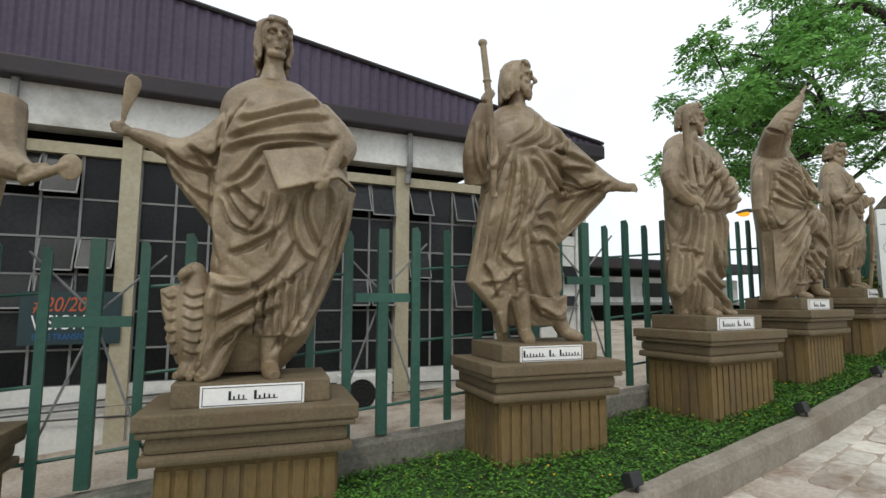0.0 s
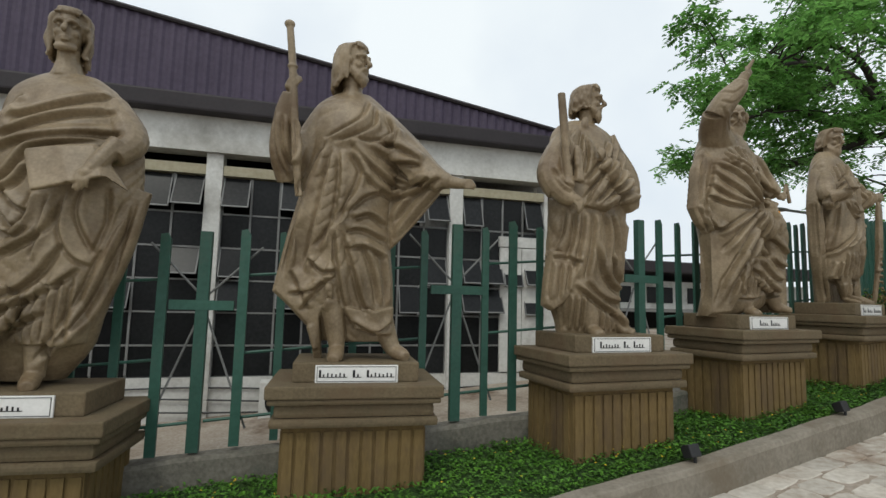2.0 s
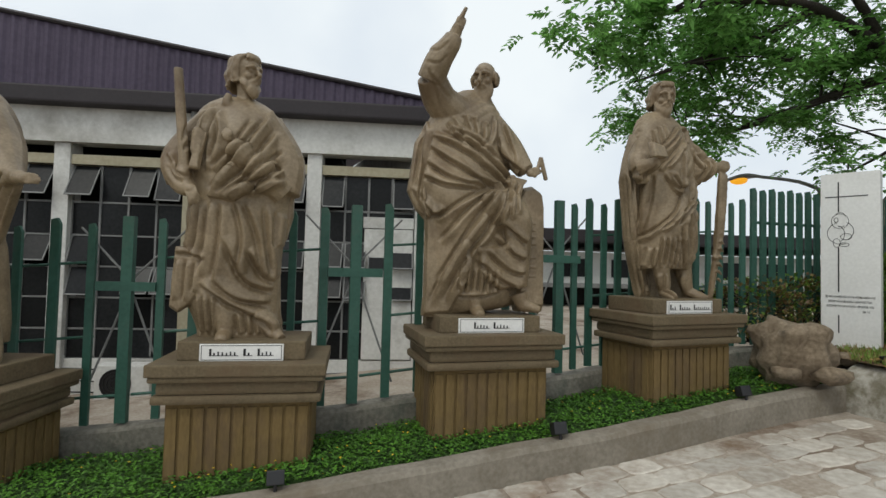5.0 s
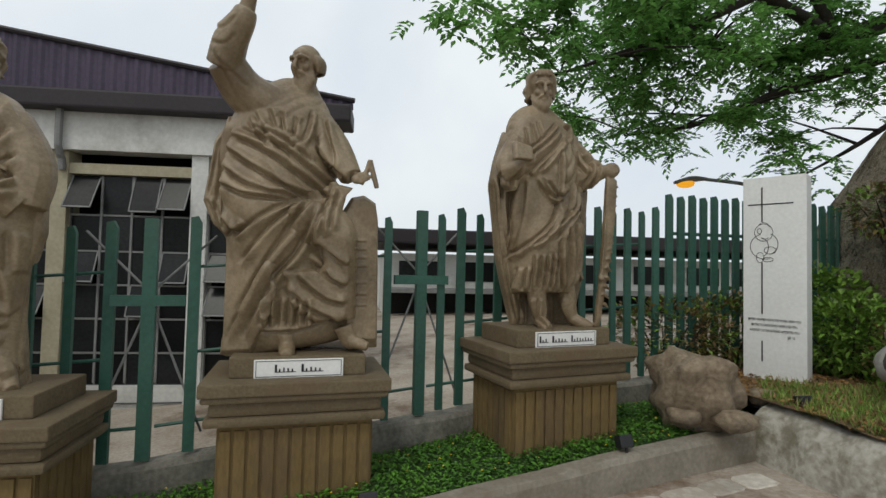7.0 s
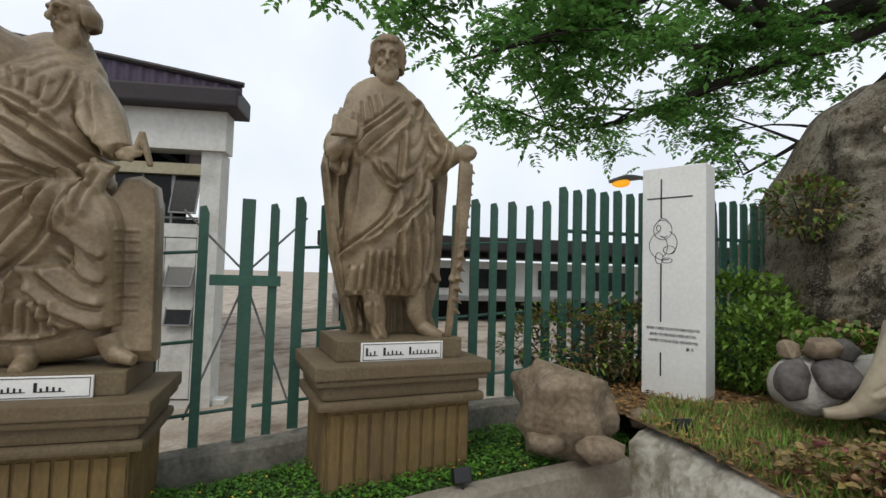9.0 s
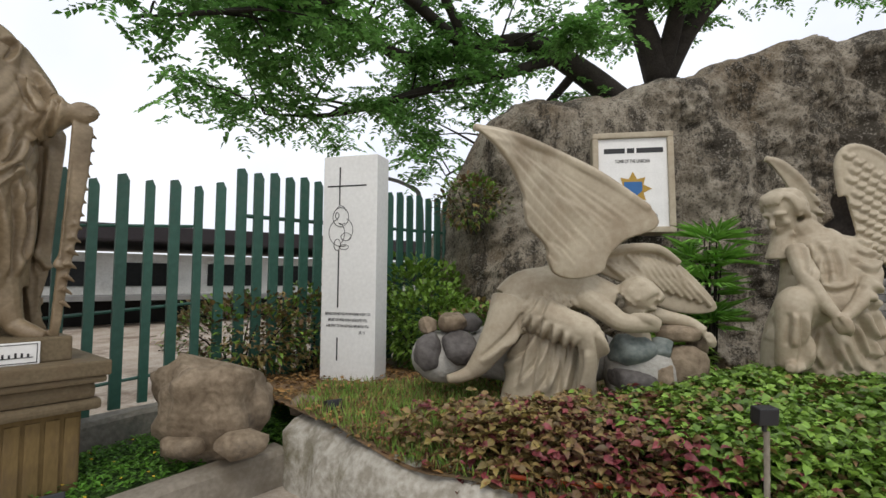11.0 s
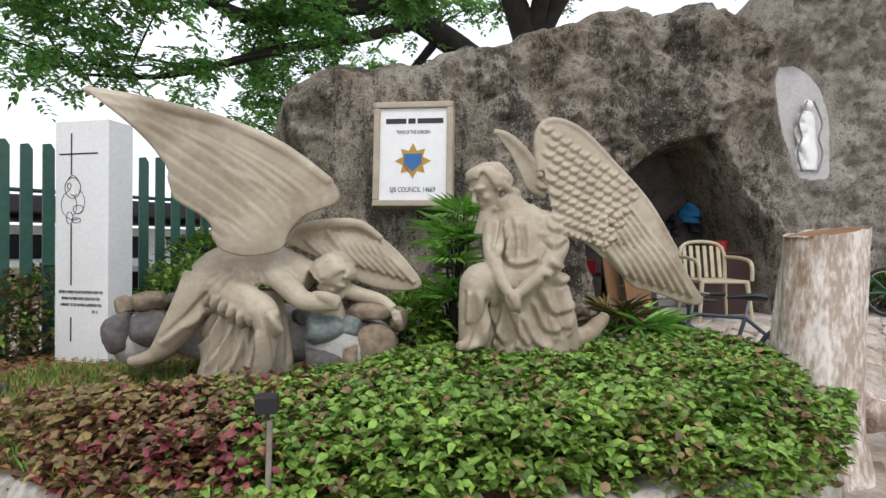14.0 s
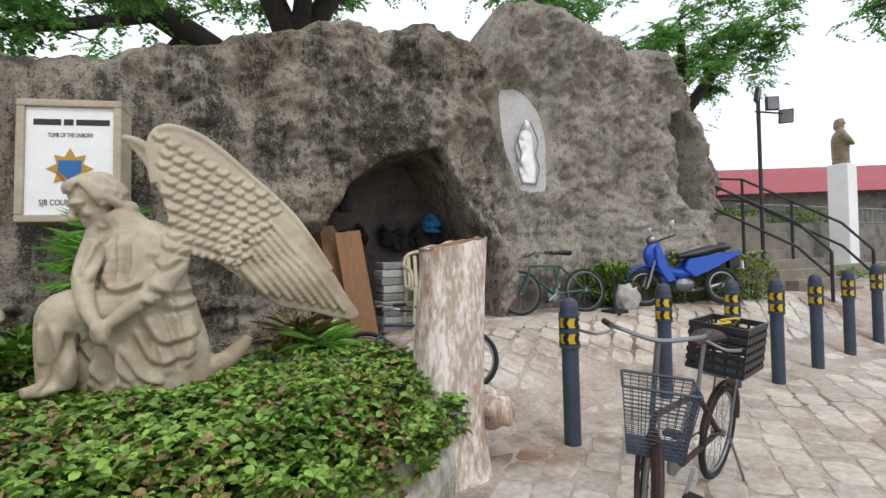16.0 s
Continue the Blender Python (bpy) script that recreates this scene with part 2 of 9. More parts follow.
def spline(pts, n=6):
    """A smooth line through the points (vectors of any length)."""
    pts = [np.array(p, float) for p in pts]
    out = []
    for i in range(len(pts) - 1):
        p0, p1, p2, p3 = pts[max(i - 1, 0)], pts[i], pts[i + 1], pts[min(i + 2, len(pts) - 1)]
        for k in range(n):
            t = k / n
            out.append(0.5 * (2 * p1 + (p2 - p0) * t + (2 * p0 - 5 * p1 + 4 * p2 - p3) * t * t + (3 * p1 - p0 - 3 * p2 + p3) * t ** 3))
    out.append(pts[-1])
    return out


def tube(bm, pts, radii, n=8, smooth=5, flat=1.0, cap=True):
    """A tapering tube through pts; flat squashes it in one direction."""
    if not isinstance(radii, (list, tuple)):
        radii = [radii] * len(pts)
    rows = [(*p, r) for p, r in zip(pts, radii)]
    if smooth > 1 and len(rows) > 2:
        rows = spline(rows, smooth)
    rings = []
    side = None
    for i, q in enumerate(rows):
        p = Vector(q[:3])
        a, b = Vector(rows[max(i - 1, 0)][:3]), Vector(rows[min(i + 1, len(rows) - 1)][:3])
        d = (b - a).normalized()
        if side is None:
            side = d.orthogonal().normalized() if abs(d.z) > 0.95 else d.cross(Vector((0, 0, 1))).normalized()
        side = (side - d * side.dot(d)).normalized()
        up = side.cross(d)
        rings.append([bm.verts.new(p + (side * math.cos(6.28319 * k / n) + up * math.sin(6.28319 * k / n) * flat) * max(q[3], 0.0005)) for k in range(n)])
    for r0, r1 in zip(rings, rings[1:]):
        for k in range(n):
            bm.faces.new((r0[k], r0[(k + 1) % n], r1[(k + 1) % n], r1[k]))
    if cap:
        bm.faces.new(rings[0][::-1]), bm.faces.new(rings[-1])
    return rings


def tubed(pts, radii, **k):
    bm = bmesh.new()
    tube(bm, pts, radii, **k)
    return bm


def ball(bm, c, r, seg=16, rot=None):
    m = Matrix.Translation(c) @ (rot.to_4x4() if rot else Matrix()) @ Matrix.Diagonal((*r, 1))
    return bmesh.ops.create_uvsphere(bm, u_segments=seg, v_segments=max(6, seg * 2 // 3), radius=1, matrix=m)["verts"]


def extrude_poly(bm, pts, y0, y1):
    """A plate from a polygon in x, z with thickness along y."""
    a = [bm.verts.new((x, y0, z)) for x, z in pts]
    b = [bm.verts.new((x, y1, z)) for x, z in pts]
    bm.faces.new(a), bm.faces.new(b[::-1])
    for i in range(len(pts)):
        j = (i + 1) % len(pts)
        bm.faces.new((a[j], a[i], b[i], b[j]))
    bmesh.ops.recalc_face_normals(bm, faces=bm.faces)


def rounded(bm, c, size, seed, rough=0.22, sub=3, freq=1.6):
    """A worn stone: a ball pushed about by noise and flattened in places."""
    vs = bmesh.ops.create_icosphere(bm, subdivisions=sub, radius=1)["verts"]
    off = Vector((seed * 7.3, seed * 3.1, seed * 5.7))
    for v in vs:
        p = v.co.copy()
        k = 1 + rough * noise.noise(p * freq + off) * 2 + rough * 0.4 * noise.noise(p * freq * 3 + off)
        q = p * k
        q = Vector([math.copysign(abs(a) ** 0.8, a) for a in q])
        v.co = Vector((q.x * size[0], q.y * size[1], q.z * size[2])) + Vector(c)
    return vs


def cut_flat(bm, count, seed, r, c):
    """Knocks flat facets off a stone."""
    rn = random.Random(seed)
    for i in range(count):
        d = Vector((rn.gauss(0, 1), rn.gauss(0, 1), rn.gauss(0.2, 0.8))).normalized()
        lim = r * rn.uniform(0.82, 1.1)
        for v in bm.verts:
            t = (v.co - c).dot(d)
            if t > lim:
                v.co -= d * (t - lim) * 0.92


def smoothstep(a, b, v):
    t = min(1, max(0, (v - a) / (b - a)))
    return t * t * (3 - 2 * t)


def ground_z(x, y):
    """The lane climbs along the row of statues, levels out, and rises to the grotto."""
    s = 0.8 * x + 0.6 * y
    if s > 9:
        s = 9 + 1.6 * (1 - math.exp(-(s - 9) / 1.6)) if s < 60 else 10.6
    s = max(s, -12)
    return -0.075 + 0.087 * s + 0.60 * smoothstep(7.3, 9.0, y) * smoothstep(11.6, 13.2, x) * (1 - smoothstep(30, 50, x))


def polyline(pts, step):
    """Points every step metres along a line in plan, each with its heading."""
    out, left = [], 0.0
    for a, b in zip(pts, pts[1:]):
        a, b = Vector(a), Vector(b)
        d = b - a
        length, t = d.length, left
        while t < length:
            out.append((a + d * (t / length), math.atan2(d.y, d.x)))
            t += step
        left = t - length
    return out


def text_mesh(name, body, size, m, material, parent, shear=0.0, align="CENTER", width=1.0):
    cu = bpy.data.curves.new(name, "FONT")
    cu.body, cu.size, cu.shear, cu.align_x, cu.align_y = body, size, shear, align, "CENTER"
    cu.extrude = 0.001
    tmp = bpy.data.objects.new(name + "_curve", cu)
    me = bpy.data.meshes.new_from_object(tmp)
    bpy.data.objects.remove(tmp)
    me.materials.clear()
    me.materials.append(material)
    me.transform(m @ Matrix.Diagonal((width, 1, 1, 1)))
    ob = new(name, me)
    ob.parent = parent
    return ob

# ---- the ground ----
KERB = [(-6.2, -3.0), (-2.6, 0.0), (1.30, 3.22), (3.2, 4.64), (5.1, 6.22), (7.0, 8.02)]
FENCE = [(-12.0, -1.9), (-0.59, 4.03), (1.26, 4.93), (2.91, 5.80), (4.45, 7.15), (6.38, 9.0), (8.7, 11.1), (9.8, 12.1)]
BED = [(7.0, 8.05), (7.25, 7.75), (7.75, 7.1), (8.4, 6.62), (9.2, 6.32), (10.1, 6.22), (11.0, 6.3), (11.8, 6.6), (12.35, 7.05), (12.45, 7.6), (12.3, 8.2), (12.2, 9.2)]


def build_ground():
    bm = bmesh.new()
    xs = sorted({round(-14 + 0.5 * i, 3) for i in range(90)} | {-2000, -600, -200, -80, -35, 45, 70, 150, 400, 1000, 2000})
    ys = sorted({round(-10 + 0.5 * i, 3) for i in range(60)} | {-2000, -600, -200, -80, -30, 30, 60, 150, 400, 1000, 2000})
    grid = [[bm.verts.new((x, y, ground_z(max(min(x, 60), -40), y))) for x in xs] for y in ys]
    for j in range(len(ys) - 1):
        for i in range(len(xs) - 1):
            bm.faces.new((grid[j][i], grid[j][i + 1], grid[j + 1][i + 1], grid[j + 1][i]))
    ob = part("ground", bm, M_JOINT, smooth=True)
    tagged(ob, "pale stained paving of the sloping lane and forecourt", "ground", kind="structure")
    return ob


ground = build_ground()


def sweep(bm, pts, profile, lift=0.0, step=0.25, jitter=0.0):
    """Profile (offset to the left of the line, height over the ground) carried along a line in plan."""
    line = polyline(pts, step)
    line.append((Vector(pts[-1]), line[-1][1]))
    rows = []
    for i, (p, h) in enumerate(line):
        h = (line[max(i - 1, 0)][1] + line[min(i + 1, len(line) - 1)][1]) / 2
        n = Vector((-math.sin(h), math.cos(h)))
        z0 = ground_z(p.x, p.y) + lift
        row = []
        for k, (o, z) in enumerate(profile):
            q = p + n * o
            w = Vector((q.x, q.y, z0 + z))
            if jitter:
                w += Vector((noise.noise(w * 3.1), noise.noise(w * 3.3 + Vector((9, 0, 0))), noise.noise(w * 2.7 + Vector((0, 9, 0))))) * jitter
            row.append(bm.verts.new(w))
        rows.append(row)
    for a, b in zip(rows, rows[1:]):
        for k in range(len(profile) - 1):
            bm.faces.new((a[k], b[k], b[k + 1], a[k + 1]))
    bm.faces.new(rows[0]), bm.faces.new(rows[-1][::-1])
    bmesh.ops.recalc_face_normals(bm, faces=bm.faces)


bm = bmesh.new()
sweep(bm, KERB, [(0, -0.3), (0, 0.20), (0.015, 0.235), (0.03, 0.24), (0.13, 0.245), (0.15, 0.22), (0.15, -0.3)], jitter=0.012)
kerb = tagged(part("kerb", bm, M_KERB), "worn pale concrete kerb between lawn and lane", "kerb", kind="structure")


def lerp_line(pts, t):
    seg = [(Vector(a), Vector(b)) for a, b in zip(pts, pts[1:])]
    total = sum((b - a).length for a, b in seg)
    d = t * total
    for a, b in seg:
        if d <= (b - a).length:
            return a + (b - a) * (d / (b - a).length)
        d -= (b - a).length
    return Vector(pts[-1])


LAWN_IN = [(-6.3, -2.85), (-2.7, 0.12), (1.20, 3.34), (3.1, 4.76), (5.0, 6.34), (6.95, 8.15)]
LAWN_OUT = [(-8.7, -0.3), (-4.6, 1.8), (-0.6, 3.92), (1.26, 4.82), (2.95, 5.7), (4.5, 7.05), (6.4, 8.85), (7.2, 9.55)]


def lawn_point(t, u):
    p = lerp_line(LAWN_IN, t) * (1 - u) + lerp_line(LAWN_OUT, t) * u
    z = ground_z(p.x, p.y) + 0.21 + 0.05 * math.sin(u * 3.1) + 0.03 * noise.noise(Vector((p.x * 2, p.y * 2, 0)))
    return Vector((p.x, p.y, z))


bm = bmesh.new()
grid = [[bm.verts.new(lawn_point(i / 70, j / 12)) for j in range(13)] for i in range(71)]
for i in range(70):
    for j in range(12):
        bm.faces.new((grid[i][j], grid[i + 1][j], grid[i + 1][j + 1], grid[i][j + 1]))
lawn = tagged(part("lawn", bm, M_TURF, smooth=True), "damp green ground-cover lawn under the statues", "lawn", kind="structure")


# ---- the fence ----
bm = bmesh.new()
sweep(bm, FENCE, [(-0.09, -0.3), (-0.09, 0.40), (-0.07, 0.43), (0.08, 0.43), (0.1, 0.40), (0.1, -1.5)], jitter=0.02)
fence_wall = tagged(part("boundary_wall", bm, M_CONC), "low stained concrete wall carrying the green fence", "wall", kind="structure")

fence = thing("fence", Matrix(), "green painted steel palisade fence with cross-shaped panels", "fence")


def pale_mesh(h, w, d):
    bm = bmesh.new()
    extrude_poly(bm, [(-w / 2, 0), (w / 2, 0), (w / 2, h - 0.05), (w * 0.15, h), (-w * 0.5, h - 0.012)], -d / 2, d / 2)
    return mesh_of("pale", bm, M_GREEN)


pale_me, thin_me, tall_me = pale_mesh(1.70, 0.075, 0.03), pale_mesh(1.66, 0.062, 0.03), pale_mesh(1.86, 0.085, 0.03)


def fence_piece(name, me, p, h, z):
    ob = new(name, me)
    ob.matrix_world = Matrix.Translation((p.x, p.y, z)) @ Matrix.Rotation(h, 4, "Z")
    ob.parent = fence
    return ob


def rail(p, q, r=0.02, name="rail"):
    part(name, tubed([p, q], r, n=6, smooth=1), M_GREEN, fence)


def fence_base(p):
    return ground_z(p.x, p.y) + 0.45


arm = bmesh.new()
box(arm, -0.235, 0.235, -0.034, 0.012, 1.08, 1.155)
arm_me = mesh_of("cross_arm", arm, M_GREEN)
post_me = mesh_of("cross_post", boxed(-0.045, 0.045, -0.03, 0.03, 0.0, 1.70, bevel=0.004), M_GREEN)
strut_mes = []
for sx in (-1, 1):
    bm = bmesh.new()
    tube(bm, [(sx * 0.03, 0.05, 1.20), (sx * 0.42, 0.07, 1.60)], 0.009, n=6, smooth=1)
    strut_mes.append(mesh_of("strut", bm, M_FRAME))
    bm = bmesh.new()
    tube(bm, [(sx * 0.03, 0.05, 1.03), (sx * 0.36, 0.07, 0.15)], 0.009, n=6, smooth=1)
    strut_mes.append(mesh_of("strut", bm, M_FRAME))
A0, B0 = Vector((-0.59, 4.03)), Vector((1.26, 4.93))
cross_at = [A0 - (B0 - A0) * 3, A0 - (B0 - A0) * 2, A0 - (B0 - A0), A0, B0, Vector((2.91, 5.80)), Vector((4.42, 7.12))]
for i, (p, q) in enumerate(zip(cross_at, cross_at[1:] + [Vector((6.38, 9.0))])):
    d = q - p
    h = math.atan2(d.y, d.x)
    for name, me in (("cross_post", post_me), ("cross_arm", arm_me)):
        fence_piece(name, me, p, h, fence_base(p))
    for me in strut_mes:
        fence_piece("strut", me, p, h, fence_base(p))
    n = 6 if i < 6 else 14
    for k in range(1, n + 1):
        t = k / (n + 1)
        c = p + d * t
        fence_piece("pale", (pale_me, thin_me)[(k + i) % 2], c, h, fence_base(c) + 0.01 * ((k * 7) % 3))
    for z in (0.22, 0.72, 1.34):
        a, b = p + d * (0.14 if z > 0.7 else 0.02), q - d * (0.14 if z > 0.7 else 0.02)
        rail((a.x, a.y + 0.035, fence_base(a) + z), (b.x, b.y + 0.035, fence_base(b) + z), 0.013)
tail = polyline([(6.38, 9.0), (8.7, 11.1), (9.8, 12.1)], 0.155)
for k, (p, h) in enumerate(tail):
    fence_piece("pale", tall_me, p, h, fence_base(p) - 0.02 * (k % 2))
for z in (0.3, 1.45):
    a, b = Vector((6.38, 9.0)), Vector((9.8, 12.1))
    rail((a.x, a.y + 0.04, fence_base(a) + z), (b.x, b.y + 0.04, fence_base(b) + z), 0.02)

# ---- the hall behind the fence ----
HALL_A, HALL_H = Vector((2.25, 9.26)), radians(28.5)
hall_m = Matrix.Translation((HALL_A.x, HALL_A.y, 0)) @ Matrix.Rotation(HALL_H, 4, "Z")
hall = thing("hall", hall_m, "long white hall with dark gable cladding and steel windows", "building")
L = 22.0
part("wall", boxed(-L, -0.02, 0.0, 0.22, -1.5, 0.62), M_WALL, hall, "white painted lower wall with scrawls")
part("fascia", boxed(-L, -0.12, -0.12, 0.2, 3.72, 4.22), M_WALL, hall, "white fascia band")
part("beam", boxed(-L, -0.2, -0.03, 0.2, 3.42, 3.56), M_CREAM, hall, "cream beam over the windows")
part("eave", boxed(-L, 0.06, -0.34, 0.3, 4.22, 4.46, bevel=0.03), M_EAVE, hall, "dark metal eave")
side = boxed(-0.42, -0.2, 0.22, 14, -1.5, 4.3)
for v in side.verts:
    v.co.x -= 0.33 * v.co.y
part("side_wall", side, M_WALL, hall)
# back wall, floor and soffit painted near-black for the room's shade
part("back_wall", boxed(-L, -1.8, 3.2, 3.4, -1.5, 5.2), M_INSHADE, hall, "near-black back wall with the hall's inner shade in its colour")
part("floor_slab", boxed(-L, -1.8, 0.25, 3.2, -1.5, 0.3), M_INSHADE, hall)
part("soffit", boxed(-L, -1.8, 0.22, 3.2, 4.1, 4.2), M_INSHADE, hall)
bm = bmesh.new()
nrib = 150
prev = None
for k in range(nrib * 4 + 1):
    x = 0.08 - (L + 0.08) * k / (nrib * 4)
    y = -0.22 - (0.02 if k % 4 in (0, 1) else 0.0)
    top = 4.52 + 0.152 * (0.08 - x)
    a, b = bm.verts.new((x, y, 4.40)), bm.verts.new((x, y, top))
    c = bm.verts.new((x - 2.1, 6.0, top + 0.1))
    if prev:
        bm.faces.new((prev[0], a, b, prev[1])), bm.faces.new((prev[1], b, c, prev[2]))
    prev = (a, b, c)
part("gable_cladding", bm, M_ROOF, hall, "dark brown ribbed metal cladding")
bm = bmesh.new()
tube(bm, [(0.1, -0.25, 4.53), (-L, -0.25, 4.53 + 0.152 * (L + 0.1))], 0.035, n=6, smooth=1)
part("verge_trim", bm, M_EAVE, hall)
part("corner_pier", boxed(-0.42, -0.18, -0.05, 0.3, -1.5, 3.72), M_WALL, hall)
bays = [-0.42, -1.95, -3.72, -5.5, -7.35, -9.2, -11.0, -12.9, -14.7, -16.5]
for i, x in enumerate(bays[1:]):
    part("column", boxed(x - 0.11, x + 0.11, -0.06, 0.24, -1.5, 3.72, bevel=0.01), M_CREAM if i % 2 else M_WALL, hall)
for x in (-3.72, -8.6):
    bm = bmesh.new()
    tube(bm, [(x + 0.06, -0.2, 4.25), (x + 0.06, -0.2, 3.75), (x + 0.06, -0.12, 3.6), (x + 0.06, -0.1, 3.45)], 0.045, n=8, smooth=2)
    part("downpipe", bm, M_FRAME, hall, "grey downpipe")
for x0, x1 in zip(bays[1:], bays):
    a, b = x0 + 0.11, x1 - (0.11 if x1 < -0.6 else 0.0)
    cols, zs = 4, [0.62, 1.05, 1.5, 1.95, 2.4, 2.88, 3.42]
    win = part("window", boxed(a, b, 0.06, 0.10, 0.62, 0.66), M_FRAME, hall)
    for k in range(cols + 1):
        x = a + (b - a) * k / cols
        part("mullion", boxed(max(x - 0.014, a), min(x + 0.014, b), 0.03, 0.07, 0.66, 3.42), M_FRAME, win)
    for z in zs[1:-1]:
        part("transom", boxed(a, b, 0.035, 0.065, z - 0.012, z + 0.012), M_FRAME, win)
    for j, (z0, z1) in enumerate(zip(zs, zs[1:])):
        for k in range(cols):
            xa, xb = a + (b - a) * k / cols + 0.016, a + (b - a) * (k + 1) / cols - 0.016
            tilt = random.choice((0, 0, 18, 28)) if j in (3, 5, 2) else 0
            if j == 4 or (j == 0 and k % 2):
                tilt = 0
            m = Matrix.Translation((0, 0.05 if tilt == 0 else 0.045, z1 - 0.016)) @ Matrix.Rotation(radians(-tilt), 4, "X")
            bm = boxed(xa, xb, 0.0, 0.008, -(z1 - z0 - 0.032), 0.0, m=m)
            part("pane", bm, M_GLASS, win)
            if tilt:
                h = z1 - z0 - 0.032
                bm = bmesh.new()
                for q in ((xa, xb, -0.008, 0.0, -h, -h + 0.02), (xa, xa + 0.016, -0.008, 0.0, -h, 0), (xb - 0.016, xb, -0.008, 0.0, -h, 0)):
                    box(bm, *q, m=m)
                part("sash", bm, M_FRAME, win)

for x0, x1 in ((-1.18, -0.81), (-0.80, -0.44)):
    part("board", boxed(x0, x1, -0.02, 0.03, 0.64, 2.62, bevel=0.006), M_WALL, hall, "weathered white board closing the window")
part("board_rail", boxed(-1.2, -0.43, -0.03, 0.03, 2.63, 2.80, bevel=0.006), M_WALL, hall)

# ---- statues on their pedestals ----
def loft(bm, rings, n=120, amp=0.03, seed=0.0, sub=9, lean=2.2):
    """Cloth round a body: rings (x, y, z, half width, half depth, fold depth in metres) with slanting, branching folds."""
    rows = spline(rings, sub)
    out = []
    for q in rows:
        cx, cy, cz, rx, ry = q[:5]
        a = q[5] if len(q) > 5 else amp
        slant = 0.62 * math.sin(lean * cz * 0.8 + seed) + 0.12
        ring = []
        for k in range(n):
            th = 6.28319 * k / n
            arc = (th + 1.5708) % 6.28319 * (rx + ry) / 2
            u = Vector((math.cos(th), math.sin(th), cz))
            w = noise.noise(u * 0.8 + Vector((seed, 0, 0)))
            w2 = noise.noise(u * 1.7 + Vector((0, seed, 4)))
            w3 = noise.noise(Vector((u.x * 1.3, u.y * 1.3, cz * 0.9 + seed * 3)))
            ph = 3.14159 * (arc * math.cos(slant) + cz * math.sin(slant)) / 0.135 + 5.5 * w + 1.6 * w2
            f = (abs(math.sin(ph)) ** 0.6 - 0.8) * (0.25 + 1.5 * smoothstep(-0.15, 0.3, w3)) + 0.7 * w
            ca, sa = math.cos(th), math.sin(th)
            ring.append(bm.verts.new((cx + (rx + a * f) * ca, cy + (ry + a * f) * sa, cz)))
        out.append(ring)
    for r0, r1 in zip(out, out[1:]):
        for k in range(n):
            bm.faces.new((r0[k], r0[(k + 1) % n], r1[(k + 1) % n], r1[k]))
    bm.faces.new(out[0][::-1]), bm.faces.new(out[-1])


